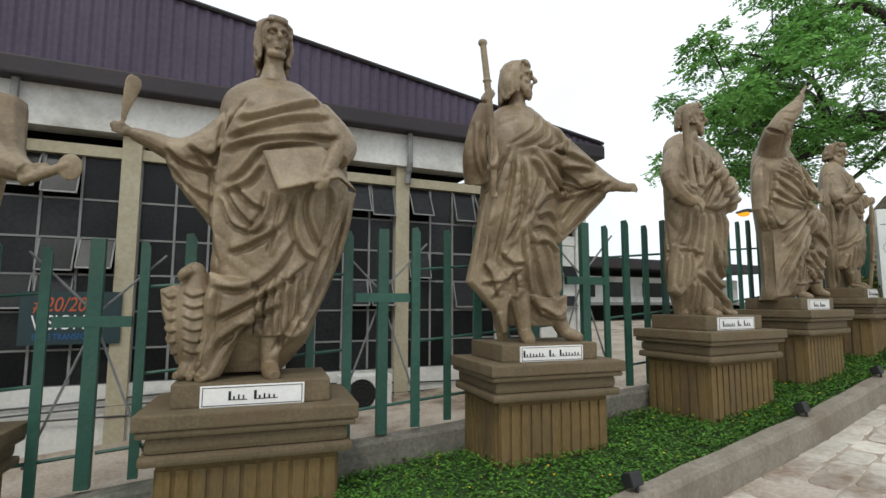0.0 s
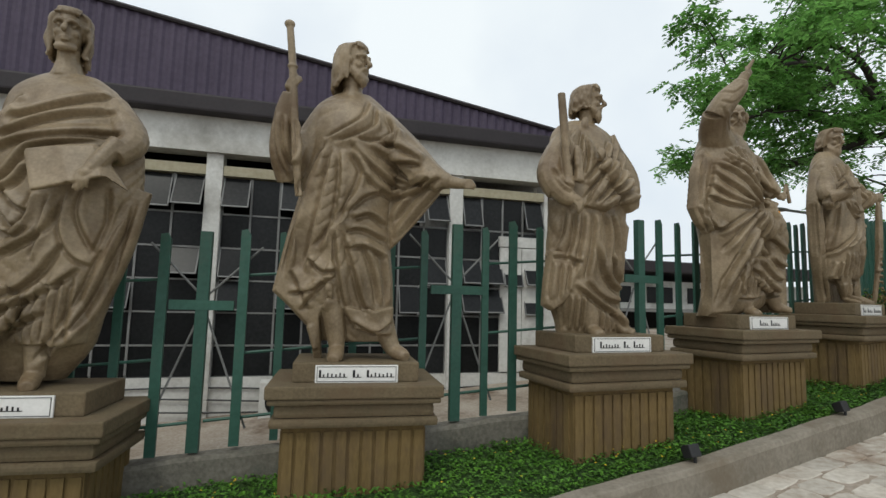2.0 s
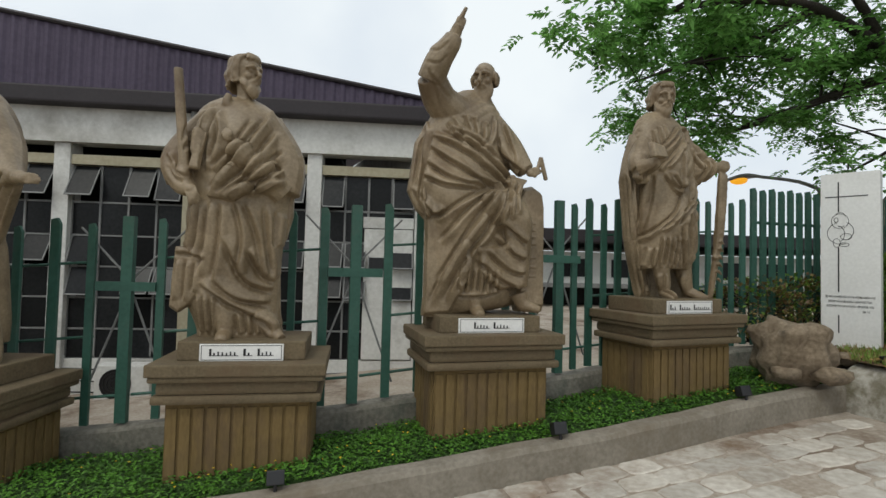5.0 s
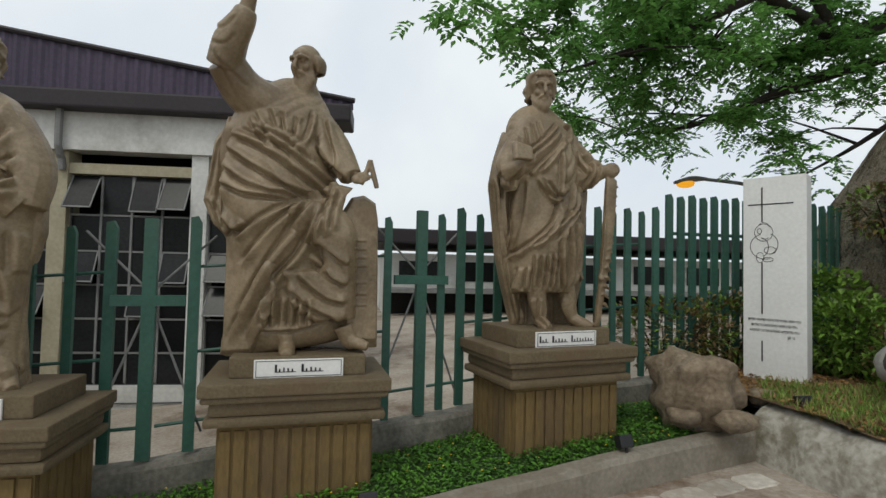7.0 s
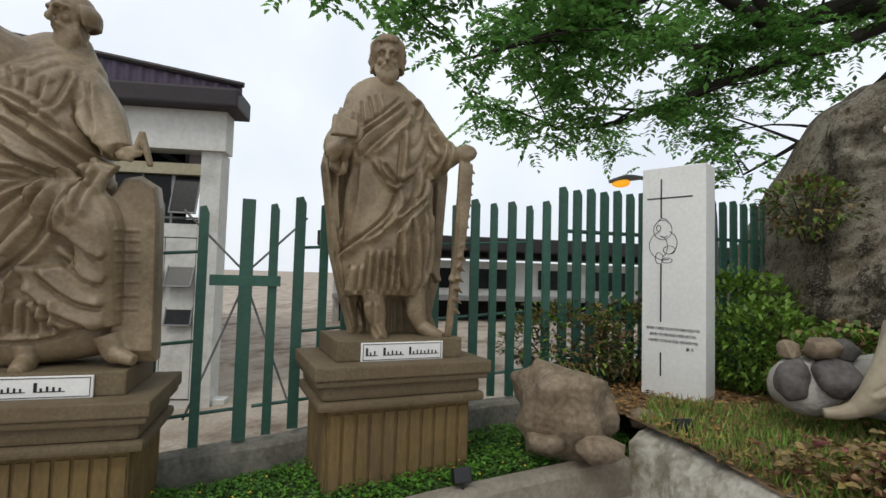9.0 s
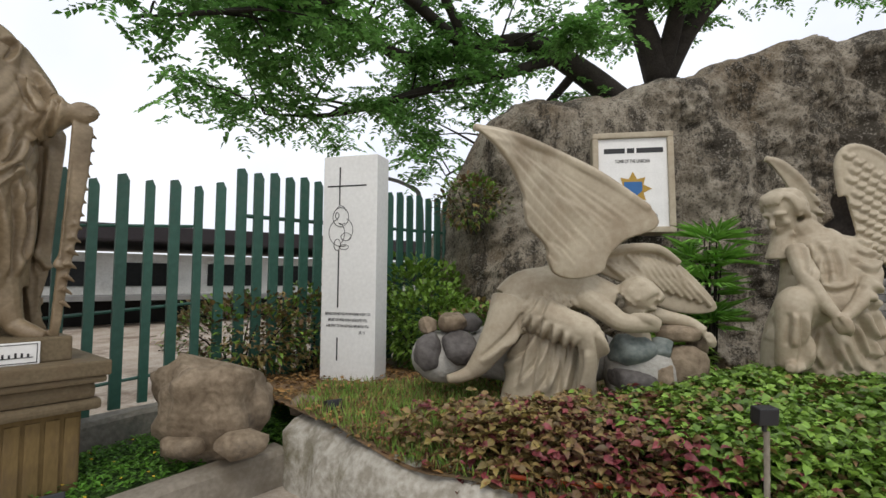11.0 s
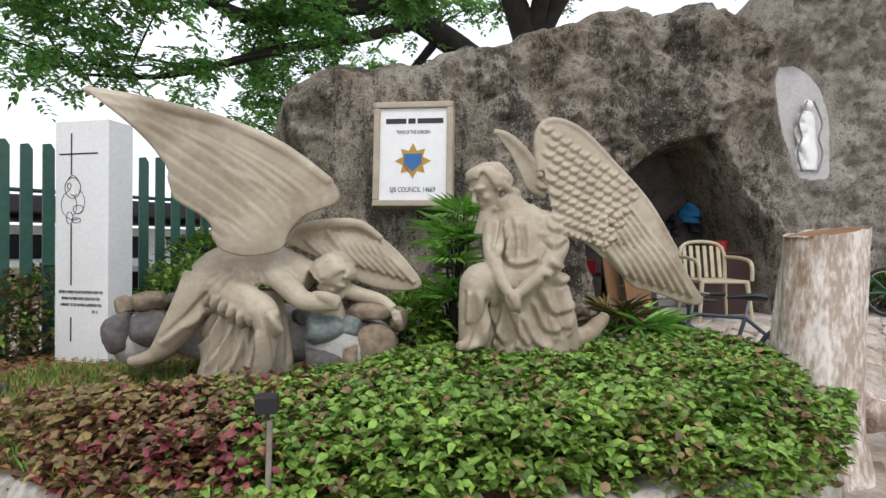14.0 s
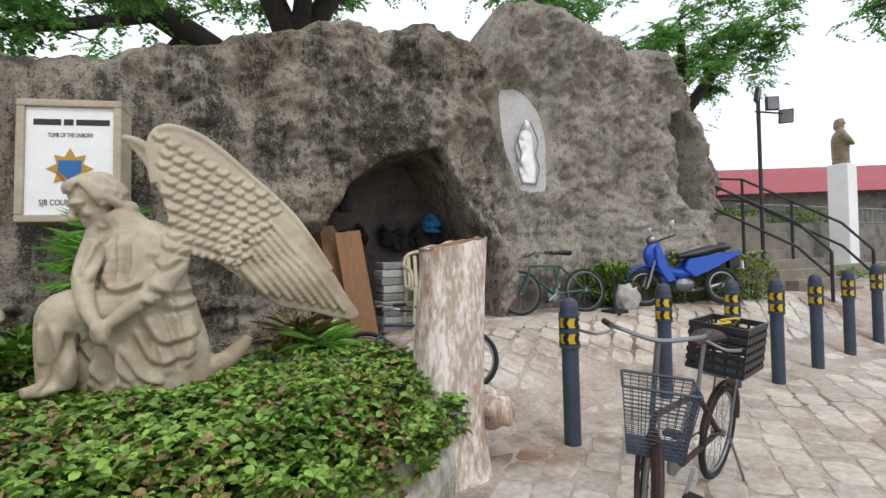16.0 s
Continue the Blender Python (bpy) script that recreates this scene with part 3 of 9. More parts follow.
class Clay:
    """Collects the masses of one statue in metres: x across, z up from the plinth, d towards the back."""

    def __init__(self):
        self.k, self.bm, self.lines = 1.0, bmesh.new(), []

    def at(self, x, z, d=0.0):
        return (x, d, z)

    def limb(self, pts, radii, n=10, flat=1.0):
        tube(self.bm, [self.at(*p) for p in pts], [r / self.k for r in radii], n=n, smooth=5, flat=flat)

    def robe(self, rows, amp=0.008, seed=0.0):
        """rows: (height, left, right, depth, shift to the back)."""
        loft(self.bm, [((l + r) / 2, sh, z, (r - l) / 2, dep, amp) for z, l, r, dep, sh in rows], amp=amp, seed=seed)

    def sheet(self, pts, thick):
        """A hanging piece of cloth or a plate, from its outline."""
        line = [Vector(self.at(*p)) for p in pts]
        n = len(line)
        mid = sum(line, Vector()) / n
        half = Vector((0, thick, 0))
        rings = []
        for s, f in ((0.9, -1), (1.0, -0.5), (1.0, 0.5), (0.9, 1)):
            rings.append([self.bm.verts.new(mid + (p - mid) * s + half * f) for p in line])
        for a, b in zip(rings, rings[1:]):
            for i in range(n):
                self.bm.faces.new((a[i], a[(i + 1) % n], b[(i + 1) % n], b[i]))
        caps = [self.bm.faces.new(rings[0][::-1]), self.bm.faces.new(rings[-1])]
        bmesh.ops.triangulate(self.bm, faces=caps)

    def lump(self, x, y, rx, ry, rd, d=0.0, turn=0.0):
        ball(self.bm, self.at(x, y, d), (rx / self.k, rd, ry / self.k), 18, Matrix.Rotation(radians(turn), 3, "Y"))

    def crease(self, pts, width, amp):
        """A fold of cloth to be carved along a line: a soft ridge with a sharp hollow beside it."""
        self.lines.append(([self.at(*p) if len(p) > 2 else self.at(*p, -0.2) for p in pts], width / self.k, amp))

    def head(self, x, y, h, d=0.0, turn=0.0, beard=0.0, hair=1.0, bald=False, bow=0.0, curl=0):
        """A head h units high, turned about its axis and bowed forward."""
        c = Vector(self.at(x, y, d))
        s = h / self.k
        tr = Matrix.Rotation(radians(turn), 3, "Z") @ Matrix.Rotation(radians(bow), 3, "X")
        put = lambda o, r: ball(self.bm, c + tr @ Vector(o) * s, [q * s for q in r], 18, tr)
        run = lambda pts, rad, n=7: tube(self.bm, [c + tr @ (Vector(q) * s) for q in pts], [q * s for q in rad], n=n, smooth=3)
        put((0, 0.06, 0.12), (0.31, 0.38, 0.36))
        put((0, -0.10, -0.10), (0.245, 0.25, 0.36))
        put((0, -0.14, 0.22), (0.22, 0.21, 0.17))
        put((0, -0.27, -0.40), (0.10, 0.09, 0.085))
        run([(-0.16, -0.16, -0.36), (0, -0.30, -0.40), (0.16, -0.16, -0.36)], [0.09, 0.08, 0.09])
        run([(0, -0.35, 0.13), (0, -0.42, 0.02), (0, -0.475, -0.075), (0, -0.40, -0.115)], [0.04, 0.052, 0.066, 0.03], 8)
        for sx in (-1, 1):
            run([(0.03 * sx, -0.365, 0.135), (0.12 * sx, -0.365, 0.165), (0.24 * sx, -0.25, 0.11)], [0.035, 0.05, 0.035])
            put((0.12 * sx, -0.305, 0.055), (0.062, 0.04, 0.036))
            put((0.155 * sx, -0.255, -0.085), (0.085, 0.075, 0.085))
            put((0.30 * sx, 0.03, 0.0), (0.04, 0.075, 0.11))
        run([(-0.10, -0.325, -0.205), (0, -0.365, -0.19), (0.10, -0.325, -0.205)], [0.018, 0.033, 0.018])
        run([(-0.08, -0.33, -0.255), (0, -0.365, -0.26), (0.08, -0.33, -0.255)], [0.018, 0.035, 0.018])
        tube(self.bm, [c + tr @ Vector((0, 0.04, -0.2)) * s, c + Vector((0, 0.07, -0.55)) * s, c + Vector((0, 0.09, -0.95)) * s], [0.22 * s, 0.22 * s, 0.33 * s], n=14, smooth=2)
        rnd = random.Random(int(abs(x) * 100) + 7)
        if not bald:
            put((0, 0.11, 0.17), (0.36, 0.40, 0.345))
            for i in range(34):
                a = -0.30 + 3.74 * i / 33 + rnd.uniform(-0.05, 0.05)
                lvl = (0.10 - 0.34 * hair) * rnd.uniform(0.75, 1.2) - 0.14 * max(0, math.sin(a)) * hair
                ca, sa = math.cos(a), math.sin(a)
                w = 0.06 * rnd.uniform(-1, 1)
                pts = [(0.10 * ca, 0.16 * sa - 0.06, 0.50), (0.30 * ca + w, 0.34 * sa + 0.03, 0.37), (0.365 * ca - w * 0.4, 0.40 * sa + 0.07, 0.14)]
                pts += [((0.35 + 0.035 * math.sin(i * 2.4)) * ca + w, 0.41 * sa + 0.09, 0.5 * (0.14 + lvl)), (0.34 * ca - w * 0.7, 0.41 * sa + 0.10, lvl), (0.37 * ca + w, 0.43 * sa + 0.09, lvl - 0.07)]
                run(pts, [0.05, 0.062, 0.06, 0.06, 0.055, 0.025], 6)
            for i in range(9):
                a = -0.9 - 1.35 * i / 8
                w = 0.05 * (-1) ** i
                run([(0.08 * math.cos(a), 0.05 * math.sin(a) + 0.02, 0.50), (0.22 * math.cos(a) + w, 0.24 * math.sin(a) - 0.02, 0.465), (0.31 * math.cos(a) - w, 0.31 * math.sin(a) - 0.02, 0.35)], [0.05, 0.065, 0.035], 6)
            if curl:
                for i in range(26):
                    a, e = rnd.uniform(-0.5, 3.64), rnd.uniform(-0.35, 1.0)
                    put((0.35 * math.cos(a) * math.cos(e), 0.38 * math.sin(a) * math.cos(e) + 0.08, 0.15 + 0.36 * math.sin(e)), (0.075, 0.075, 0.07))
        else:
            for i in range(20):
                a = -0.25 + 3.64 * i / 19
                run([(0.32 * math.cos(a), 0.35 * math.sin(a) + 0.05, 0.18), (0.365 * math.cos(a), 0.39 * math.sin(a) + 0.05, 0.02), (0.34 * math.cos(a), 0.38 * math.sin(a) + 0.05, -0.2)], [0.035, 0.065, 0.035], 6)
        if beard:
            for i in range(20):
                u = (i - 9.5) / 9.5
                a = -1.57 + u * 1.3
                o = Vector((0.235 * math.cos(a), 0.29 * math.sin(a) - 0.02, -0.26 + 0.12 * u * u))
                w = 0.035 * rnd.uniform(-1, 1)
                l = (0.12 + beard * (0.62 + 0.16 * rnd.random())) * (0.45 + 0.55 * math.cos(u * 1.3))
                run([tuple(o), (o.x + w, o.y * 1.08, o.z - l * 0.4), (o.x * 0.8 - w, o.y * 1.02, o.z - l * 0.75), (o.x * 0.5, o.y * 0.9, o.z - l)], [0.05, 0.06, 0.05, 0.018], 6)
            for sx in (-1, 1):
                run([(0.01 * sx, -0.385, -0.155), (0.08 * sx, -0.365, -0.185), (0.15 * sx, -0.28, -0.27)], [0.025, 0.035, 0.03], 6)

    def hand(self, x, y, ax, ay, size, d=0.0):
        """A closed or reaching palm with four fingers along (ax, ay)."""
        v = Vector((ax, ay)).normalized()
        w = Vector((-v.y, v.x))
        self.lump(x, y, size * 0.5, size * 0.44, 0.40 * size / self.k, d, 0)
        for i in range(4):
            o = w * (i - 1.5) * size * 0.24
            reach = size * (1.15, 1.3, 1.2, 1.0)[i]
            a, b = (x + o.x, y + o.y), (x + o.x + v.x * reach, y + o.y + v.y * reach)
            self.limb([(a[0], a[1], d - 0.01), ((a[0] + b[0]) / 2, (a[1] + b[1]) / 2, d - 0.025), (b[0], b[1], d)], [size * 0.15, size * 0.14, size * 0.09], n=6)

    def done(self, name, m, label, material, category="statue", group="", voxel=0.0075, hollow=0.032):
        """Fuses the masses into one skin, then carves the folds into its front."""
        bmesh.ops.recalc_face_normals(self.bm, faces=self.bm.faces)
        ob = part(name, self.bm, material, smooth=True)
        rm = ob.modifiers.new("merge", "REMESH")
        rm.mode, rm.voxel_size, rm.use_smooth_shade = "VOXEL", voxel, True
        sm = ob.modifiers.new("soften", "SMOOTH")
        sm.factor, sm.iterations = 0.5, 1
        bpy.context.view_layer.update()
        me = bpy.data.meshes.new_from_object(ob.evaluated_get(bpy.context.evaluated_depsgraph_get()))
        ob.modifiers.clear()
        old, ob.data = ob.data, me
        bpy.data.meshes.remove(old)
        me.name = name
        n = len(me.vertices)
        co, no = np.empty(n * 3), np.empty(n * 3)
        me.vertices.foreach_get("co", co)
        me.vertex_normals.foreach_get("vector", no)
        co, no = co.reshape(-1, 3), no.reshape(-1, 3)
        face = np.clip((-no[:, 1] + 0.25) / 0.5, 0, 1)
        face = face * face * (3 - 2 * face)
        move = np.zeros(n)
        for pts, w, amp in self.lines:
            line = np.array(spline(pts, 5))[:, [0, 2]]
            box_lo, box_hi = line.min(0) - 3 * w, line.max(0) + 3 * w
            idx = np.nonzero((co[:, 0] > box_lo[0]) & (co[:, 0] < box_hi[0]) & (co[:, 2] > box_lo[1]) & (co[:, 2] < box_hi[1]) & (face > 0))[0]
            p = co[idx][:, [0, 2]]
            best, side, along = np.full(len(idx), 9.0), np.zeros(len(idx)), np.zeros(len(idx))
            steps = len(line) - 1
            for i in range(steps):
                a, d = line[i], line[i + 1] - line[i]
                q = p - a
                t = np.clip(q @ d / max(d @ d, 1e-9), 0, 1)
                r = q - t[:, None] * d
                dist = np.hypot(r[:, 0], r[:, 1])
                near = dist < best
                best[near] = dist[near]
                side[near] = np.sign(d[0] * r[near, 1] - d[1] * r[near, 0])
                along[near] = (i + t[near]) / steps
            s = best * side / w
            ridge = np.exp(-(s / np.where(s > 0, 1.25, 0.6)) ** 2) - 0.75 * np.exp(-((s + 1.15) / 0.55) ** 2)
            taper = np.clip(along / 0.16, 0, 1) * np.clip((1 - along) / 0.16, 0, 1) * np.clip((3 - np.abs(s)) / 1.2, 0, 1)
            move[idx] += amp * 0.85 * ridge * taper * face[idx]
        co = co + no * np.clip(move, -hollow, 0.045)[:, None]
        me.vertices.foreach_set("co", co.ravel())
        me.update()
        sm = ob.modifiers.new("worn", "SMOOTH")
        sm.factor, sm.iterations = 0.5, 1
        for f in me.polygons:
            f.use_smooth = True
        ob.matrix_world = m
        tagged(ob, label, category, group)
        return ob


def pedestal(x, y, z, h, words, size=1.0):
    """x, y: middle of the name plate; z: its lower edge; h: heading."""
    m = Matrix.Translation((x, y, z)) @ Matrix.Rotation(radians(h), 4, "Z") @ Matrix.Diagonal((size, 1, size, 1))
    lift = z - (ground_z(x, y) + 0.2)
    p = thing("pedestal", m, "tan rendered statue pedestal with moulded cap and fluted ochre shaft", "pedestal", "pedestals along the lawn")
    for name, w, f, b, z0, z1, bev, mt in (("plinth", 0.43, 0.004, 0.60, 0.0, 0.135, 0.012, M_PED), ("cap", 0.585, -0.145, 0.70, -0.085, 0.0, 0.012, M_PED),
                                           ("bead", 0.57, -0.13, 0.69, -0.125, -0.085, 0.018, M_PED), ("upper_moulding", 0.53, -0.09, 0.66, -0.215, -0.125, 0.03, M_PED),
                                           ("lower_moulding", 0.555, -0.11, 0.67, -0.275, -0.215, 0.022, M_PED), ("shaft", 0.475, -0.03, 0.62, -lift - 0.25, -0.275, 0.0, M_SHAFT)):
        part(name, boxed(-w, w, f, b, z0, z1, bevel=bev), mt, p)
    for i in range(11):
        c = -0.475 + 0.95 * (i + 0.5) / 11
        part("flute", boxed(c - 0.034, c + 0.034, -0.044, -0.028, -lift - 0.2, -0.31, bevel=0.006), M_SHAFT, p)
    for i in range(7):
        c = 0.0 + 0.62 * (i + 0.5) / 7
        for sx in (-1, 1):
            part("flute", boxed(min(sx * 0.47, sx * 0.488), max(sx * 0.47, sx * 0.488), c - 0.034, c + 0.034, -lift - 0.2, -0.31, bevel=0.006), M_SHAFT, p)
    pl = part("name_plate", boxed(-0.28, 0.28, -0.012, 0.004, 0.0, 0.118, bevel=0.003), M_PLAQUE, p, "white name plate with black border")
    bm = bmesh.new()
    for q in ((-0.268, 0.268, 0.008, 0.0115), (-0.268, 0.268, 0.1065, 0.11), (-0.268, -0.2645, 0.008, 0.11), (0.2645, 0.268, 0.008, 0.11)):
        box(bm, q[0], q[1], -0.0145, -0.011, q[2], q[3])
    part("border", bm, M_BLACK, pl)
    c = -(sum(words) + 0.035 * (len(words) - 1)) / 2
    for w in words:
        bm = bmesh.new()
        n = max(2, round(w / 0.028))
        for i in range(n):
            tall = 0.050 if i == 0 else (0.026, 0.022, 0.030)[i % 3]
            a = c + w * i / n
            box(bm, a, a + w / n * (0.55 if i == 0 else 0.36), -0.0145, -0.011, 0.036, 0.036 + tall)
        box(bm, c, c + w, -0.0145, -0.011, 0.036, 0.0405)
        part("lettering", bm, M_BLACK, pl)
        c += w + 0.035
    return Matrix.Translation((x, y, z + 0.135 * size)) @ Matrix.Rotation(radians(h), 4, "Z") @ Matrix.Translation((0, 0.28, 0))


s1 = pedestal(-1.235, 3.06, 0.957, 23.5, (0.10, 0.13), 1.14)
s2 = pedestal(0.79, 3.875, 1.17, 24.5, (0.19, 0.06, 0.19))
s3 = pedestal(2.625, 4.82, 1.37, 33.0, (0.19, 0.06, 0.11))
s4 = pedestal(4.09, 5.98, 1.545, 38.0, (0.13, 0.14))
s5 = pedestal(5.60, 7.27, 1.69, 45.0, (0.08, 0.14, 0.21))
s0 = pedestal(-3.05, 2.2, 0.83, 23.5, (0.10, 0.15))


def statue_writer():
    c = Clay()
    c.robe([(0.025, -0.296, 0.184, 0.12, 0.10), (0.248, -0.313, 0.357, 0.17, 0.06), (0.452, -0.333, 0.419, 0.20, 0.03), (0.658, -0.334, 0.479, 0.21, 0.02), (0.864, -0.326, 0.531, 0.22, 0.00), (1.075, -0.335, 0.569, 0.23, 0.00), (1.374, -0.333, 0.614, 0.23, 0.00), (1.634, -0.322, 0.600, 0.23, 0.00), (1.810, -0.322, 0.554, 0.22, 0.01), (1.990, -0.301, 0.456, 0.19, 0.03), (2.090, -0.237, 0.368, 0.15, 0.04), (2.176, -0.111, 0.246, 0.09, 0.05)], 0.008, 1.0)
    c.head(0.044, 2.474, 0.330, 0.00, turn=14, hair=1.6, curl=1)
    c.limb([(-0.150, 1.870, 0.00), (-0.354, 1.634, -0.04), (-0.543, 1.548, -0.08), (-0.720, 1.599, -0.11), (-0.827, 1.631, -0.12)], [0.115, 0.115, 0.091, 0.062, 0.041], n=12)
    c.hand(-0.858, 1.639, -0.8, 0.25, 0.082, -0.13)
    c.limb([(-0.891, 1.613, -0.15), (-0.868, 1.774, -0.15), (-0.832, 1.955, -0.15), (-0.819, 2.013, -0.15)], [0.012, 0.029, 0.058, 0.033], n=10, flat=0.25)
    c.sheet([(-0.627, 1.625, -0.10), (-0.461, 1.636, -0.06), (-0.291, 1.844, 0.00), (-0.240, 1.335, -0.04), (-0.288, 0.966, -0.04), (-0.384, 1.101, -0.04), (-0.495, 1.230, -0.06), (-0.575, 1.346, -0.08), (-0.623, 1.467, -0.10)], 0.050)
    c.limb([(0.369, 1.944, 0.00), (0.559, 1.700, -0.10), (0.511, 1.537, -0.24)], [0.115, 0.107, 0.074], n=12)
    c.limb([(0.519, 1.642, -0.22), (0.456, 1.494, -0.30), (0.422, 1.415, -0.34)], [0.066, 0.058, 0.045], n=12)
    c.hand(0.405, 1.392, -0.2, -1, 0.091, -0.36)
    c.sheet([(-0.010, 1.554, -0.27), (0.199, 1.592, -0.27), (0.403, 1.620, -0.25), (0.645, 1.296, -0.30), (0.522, 1.378, -0.36), (0.332, 1.318, -0.38), (0.109, 1.255, -0.37)], 0.028)
    c.robe([(0.283, -0.080, 0.350, 0.17, -0.02), (0.412, -0.077, 0.367, 0.17, -0.02), (0.657, -0.072, 0.384, 0.18, -0.02)], 0.004, 2.0)
    c.sheet([(0.539, 1.373, -0.05), (0.682, 1.346, -0.02), (0.581, 0.925, 0.00), (0.429, 0.495, 0.02), (0.235, 0.197, 0.03), (0.094, 0.087, 0.03), (0.168, 0.412, 0.00), (0.361, 0.870, -0.04)], 0.045)
    c.sheet([(-0.312, 0.718, -0.16), (-0.065, 0.645, -0.20), (0.048, 0.530, -0.22), (-0.107, 0.302, -0.18), (-0.240, 0.058, -0.14), (-0.379, -0.004, -0.10), (-0.364, 0.150, -0.08), (-0.319, 0.415, -0.10)], 0.060)
    c.limb([(-0.215, 0.262, -0.12), (-0.249, 0.115, -0.14), (-0.282, 0.037, -0.16)], [0.091, 0.074, 0.062], n=12)
    c.limb([(-0.282, 0.044, -0.16), (-0.340, 0.020, -0.24)], [0.062, 0.037], n=12, flat=0.80)
    c.limb([(0.076, 0.373, -0.08), (0.089, 0.197, -0.09), (0.094, 0.060, -0.09)], [0.082, 0.066, 0.058], n=12)
    c.limb([(0.086, 0.069, -0.10), (0.109, 0.031, -0.18), (0.131, 0.023, -0.24)], [0.058, 0.058, 0.037], n=12)
    c.limb([(-0.401, 0.716, -0.05), (-0.405, 0.569, -0.02), (-0.425, 0.336, 0.00), (-0.407, 0.106, 0.00)], [0.066, 0.132, 0.157, 0.099], n=16)
    c.lump(-0.414, 0.723, 0.070, 0.062, 0.060, -0.06, 0)
    c.limb([(-0.438, 0.727, -0.10), (-0.480, 0.693, -0.13), (-0.485, 0.648, -0.13)], [0.041, 0.033, 0.012], n=8)
    c.sheet([(-0.626, 0.598, 0.00), (-0.532, 0.632, -0.04), (-0.431, 0.529, -0.08), (-0.394, 0.263, -0.08), (-0.437, 0.111, -0.04), (-0.533, 0.261, 0.00), (-0.606, 0.414, 0.02)], 0.050)
    c.limb([(-0.426, 0.110, -0.04), (-0.449, 0.043, -0.10), (-0.490, 0.038, -0.16)], [0.049, 0.045, 0.025], n=12)
    c.limb([(-0.371, 0.092, -0.06), (-0.378, 0.036, -0.12), (-0.404, 0.022, -0.18)], [0.049, 0.041, 0.025], n=12)
    c.crease([(-0.191, 1.803), (0.001, 1.849), (0.270, 1.977), (0.381, 2.027)], 0.029, 0.042)
    c.crease([(-0.243, 1.663), (-0.107, 1.728), (0.195, 1.840), (0.466, 1.909)], 0.029, 0.042)
    c.crease([(-0.268, 1.565), (-0.140, 1.627), (0.160, 1.693), (0.544, 1.754)], 0.029, 0.042)
    c.crease([(-0.251, 1.344), (-0.150, 1.424), (-0.045, 1.564), (0.047, 1.614), (0.398, 1.686)], 0.029, 0.042)
    c.crease([(-0.241, 1.278), (-0.093, 1.357), (-0.016, 1.477)], 0.029, 0.042)
    c.crease([(-0.238, 1.879), (-0.258, 1.674), (-0.303, 1.391), (-0.301, 1.021), (-0.275, 0.754)], 0.026, 0.036)
    c.crease([(-0.157, 1.869), (-0.228, 1.657), (-0.268, 1.413), (-0.265, 1.178)], 0.026, 0.036)
    c.crease([(-0.292, 1.293), (-0.273, 1.022), (-0.240, 0.755)], 0.026, 0.036)
    c.crease([(-0.100, 1.951), (-0.169, 1.806), (-0.208, 1.680)], 0.026, 0.036)
    c.crease([(-0.240, 1.239), (-0.183, 1.074), (-0.057, 1.003), (0.014, 1.070)], 0.026, 0.038)
    c.crease([(-0.221, 1.299), (-0.128, 1.140), (-0.037, 1.043)], 0.026, 0.038)
    c.crease([(-0.164, 1.323), (-0.065, 1.212), (0.026, 1.158)], 0.026, 0.038)
    c.crease([(-0.291, 0.641), (-0.100, 0.621), (0.085, 0.749), (0.221, 0.969)], 0.032, 0.041)
    c.crease([(-0.281, 0.409), (-0.124, 0.491), (0.125, 0.640), (0.322, 0.820)], 0.032, 0.041)
    c.crease([(-0.234, 0.275), (-0.084, 0.378), (0.159, 0.523)], 0.032, 0.041)
    c.crease([(-0.359, 0.037), (-0.253, 0.253), (-0.084, 0.393)], 0.032, 0.041)
    c.crease([(-0.316, 0.123), (-0.293, 0.379), (-0.282, 0.603)], 0.032, 0.041)
    c.crease([(-0.217, 0.871), (-0.076, 0.916), (0.105, 1.043), (0.175, 1.209)], 0.032, 0.041)
    c.crease([(0.258, 1.296), (0.226, 1.070), (0.285, 0.891), (0.404, 0.814)], 0.026, 0.038)
    c.crease([(0.351, 1.324), (0.325, 1.137), (0.426, 0.896)], 0.026, 0.038)
    c.crease([(0.158, 1.268), (0.127, 1.044), (0.075, 0.823)], 0.026, 0.038)
    c.crease([(0.051, 1.281), (0.027, 1.118), (-0.077, 0.955)], 0.026, 0.038)
    c.crease([(0.487, 1.356), (0.493, 1.105), (0.419, 0.855)], 0.026, 0.038)
    c.crease([(0.015, 0.627), (-0.005, 0.473), (-0.009, 0.294)], 0.016, 0.026)
    c.crease([(0.074, 0.628), (0.054, 0.473), (0.049, 0.293)], 0.016, 0.026)
    c.crease([(0.130, 0.727), (0.112, 0.473), (0.108, 0.292)], 0.016, 0.026)
    c.crease([(0.190, 0.728), (0.172, 0.473), (0.167, 0.291)], 0.016, 0.026)
    c.crease([(0.251, 0.730), (0.232, 0.473), (0.227, 0.290)], 0.016, 0.026)
    c.crease([(0.313, 0.731), (0.293, 0.473), (0.287, 0.289)], 0.016, 0.026)
    c.crease([(0.579, 1.279), (0.466, 0.898), (0.283, 0.414), (0.106, 0.124)], 0.026, 0.036)
    c.crease([(0.633, 1.274), (0.546, 0.901), (0.389, 0.493), (0.224, 0.240)], 0.026, 0.036)
    c.crease([(-0.610, 1.559), (-0.465, 1.454), (-0.277, 1.431)], 0.023, 0.034)
    c.crease([(-0.587, 1.450), (-0.451, 1.296), (-0.283, 1.229)], 0.023, 0.034)
    c.crease([(-0.522, 1.330), (-0.410, 1.180), (-0.298, 1.068)], 0.023, 0.034)
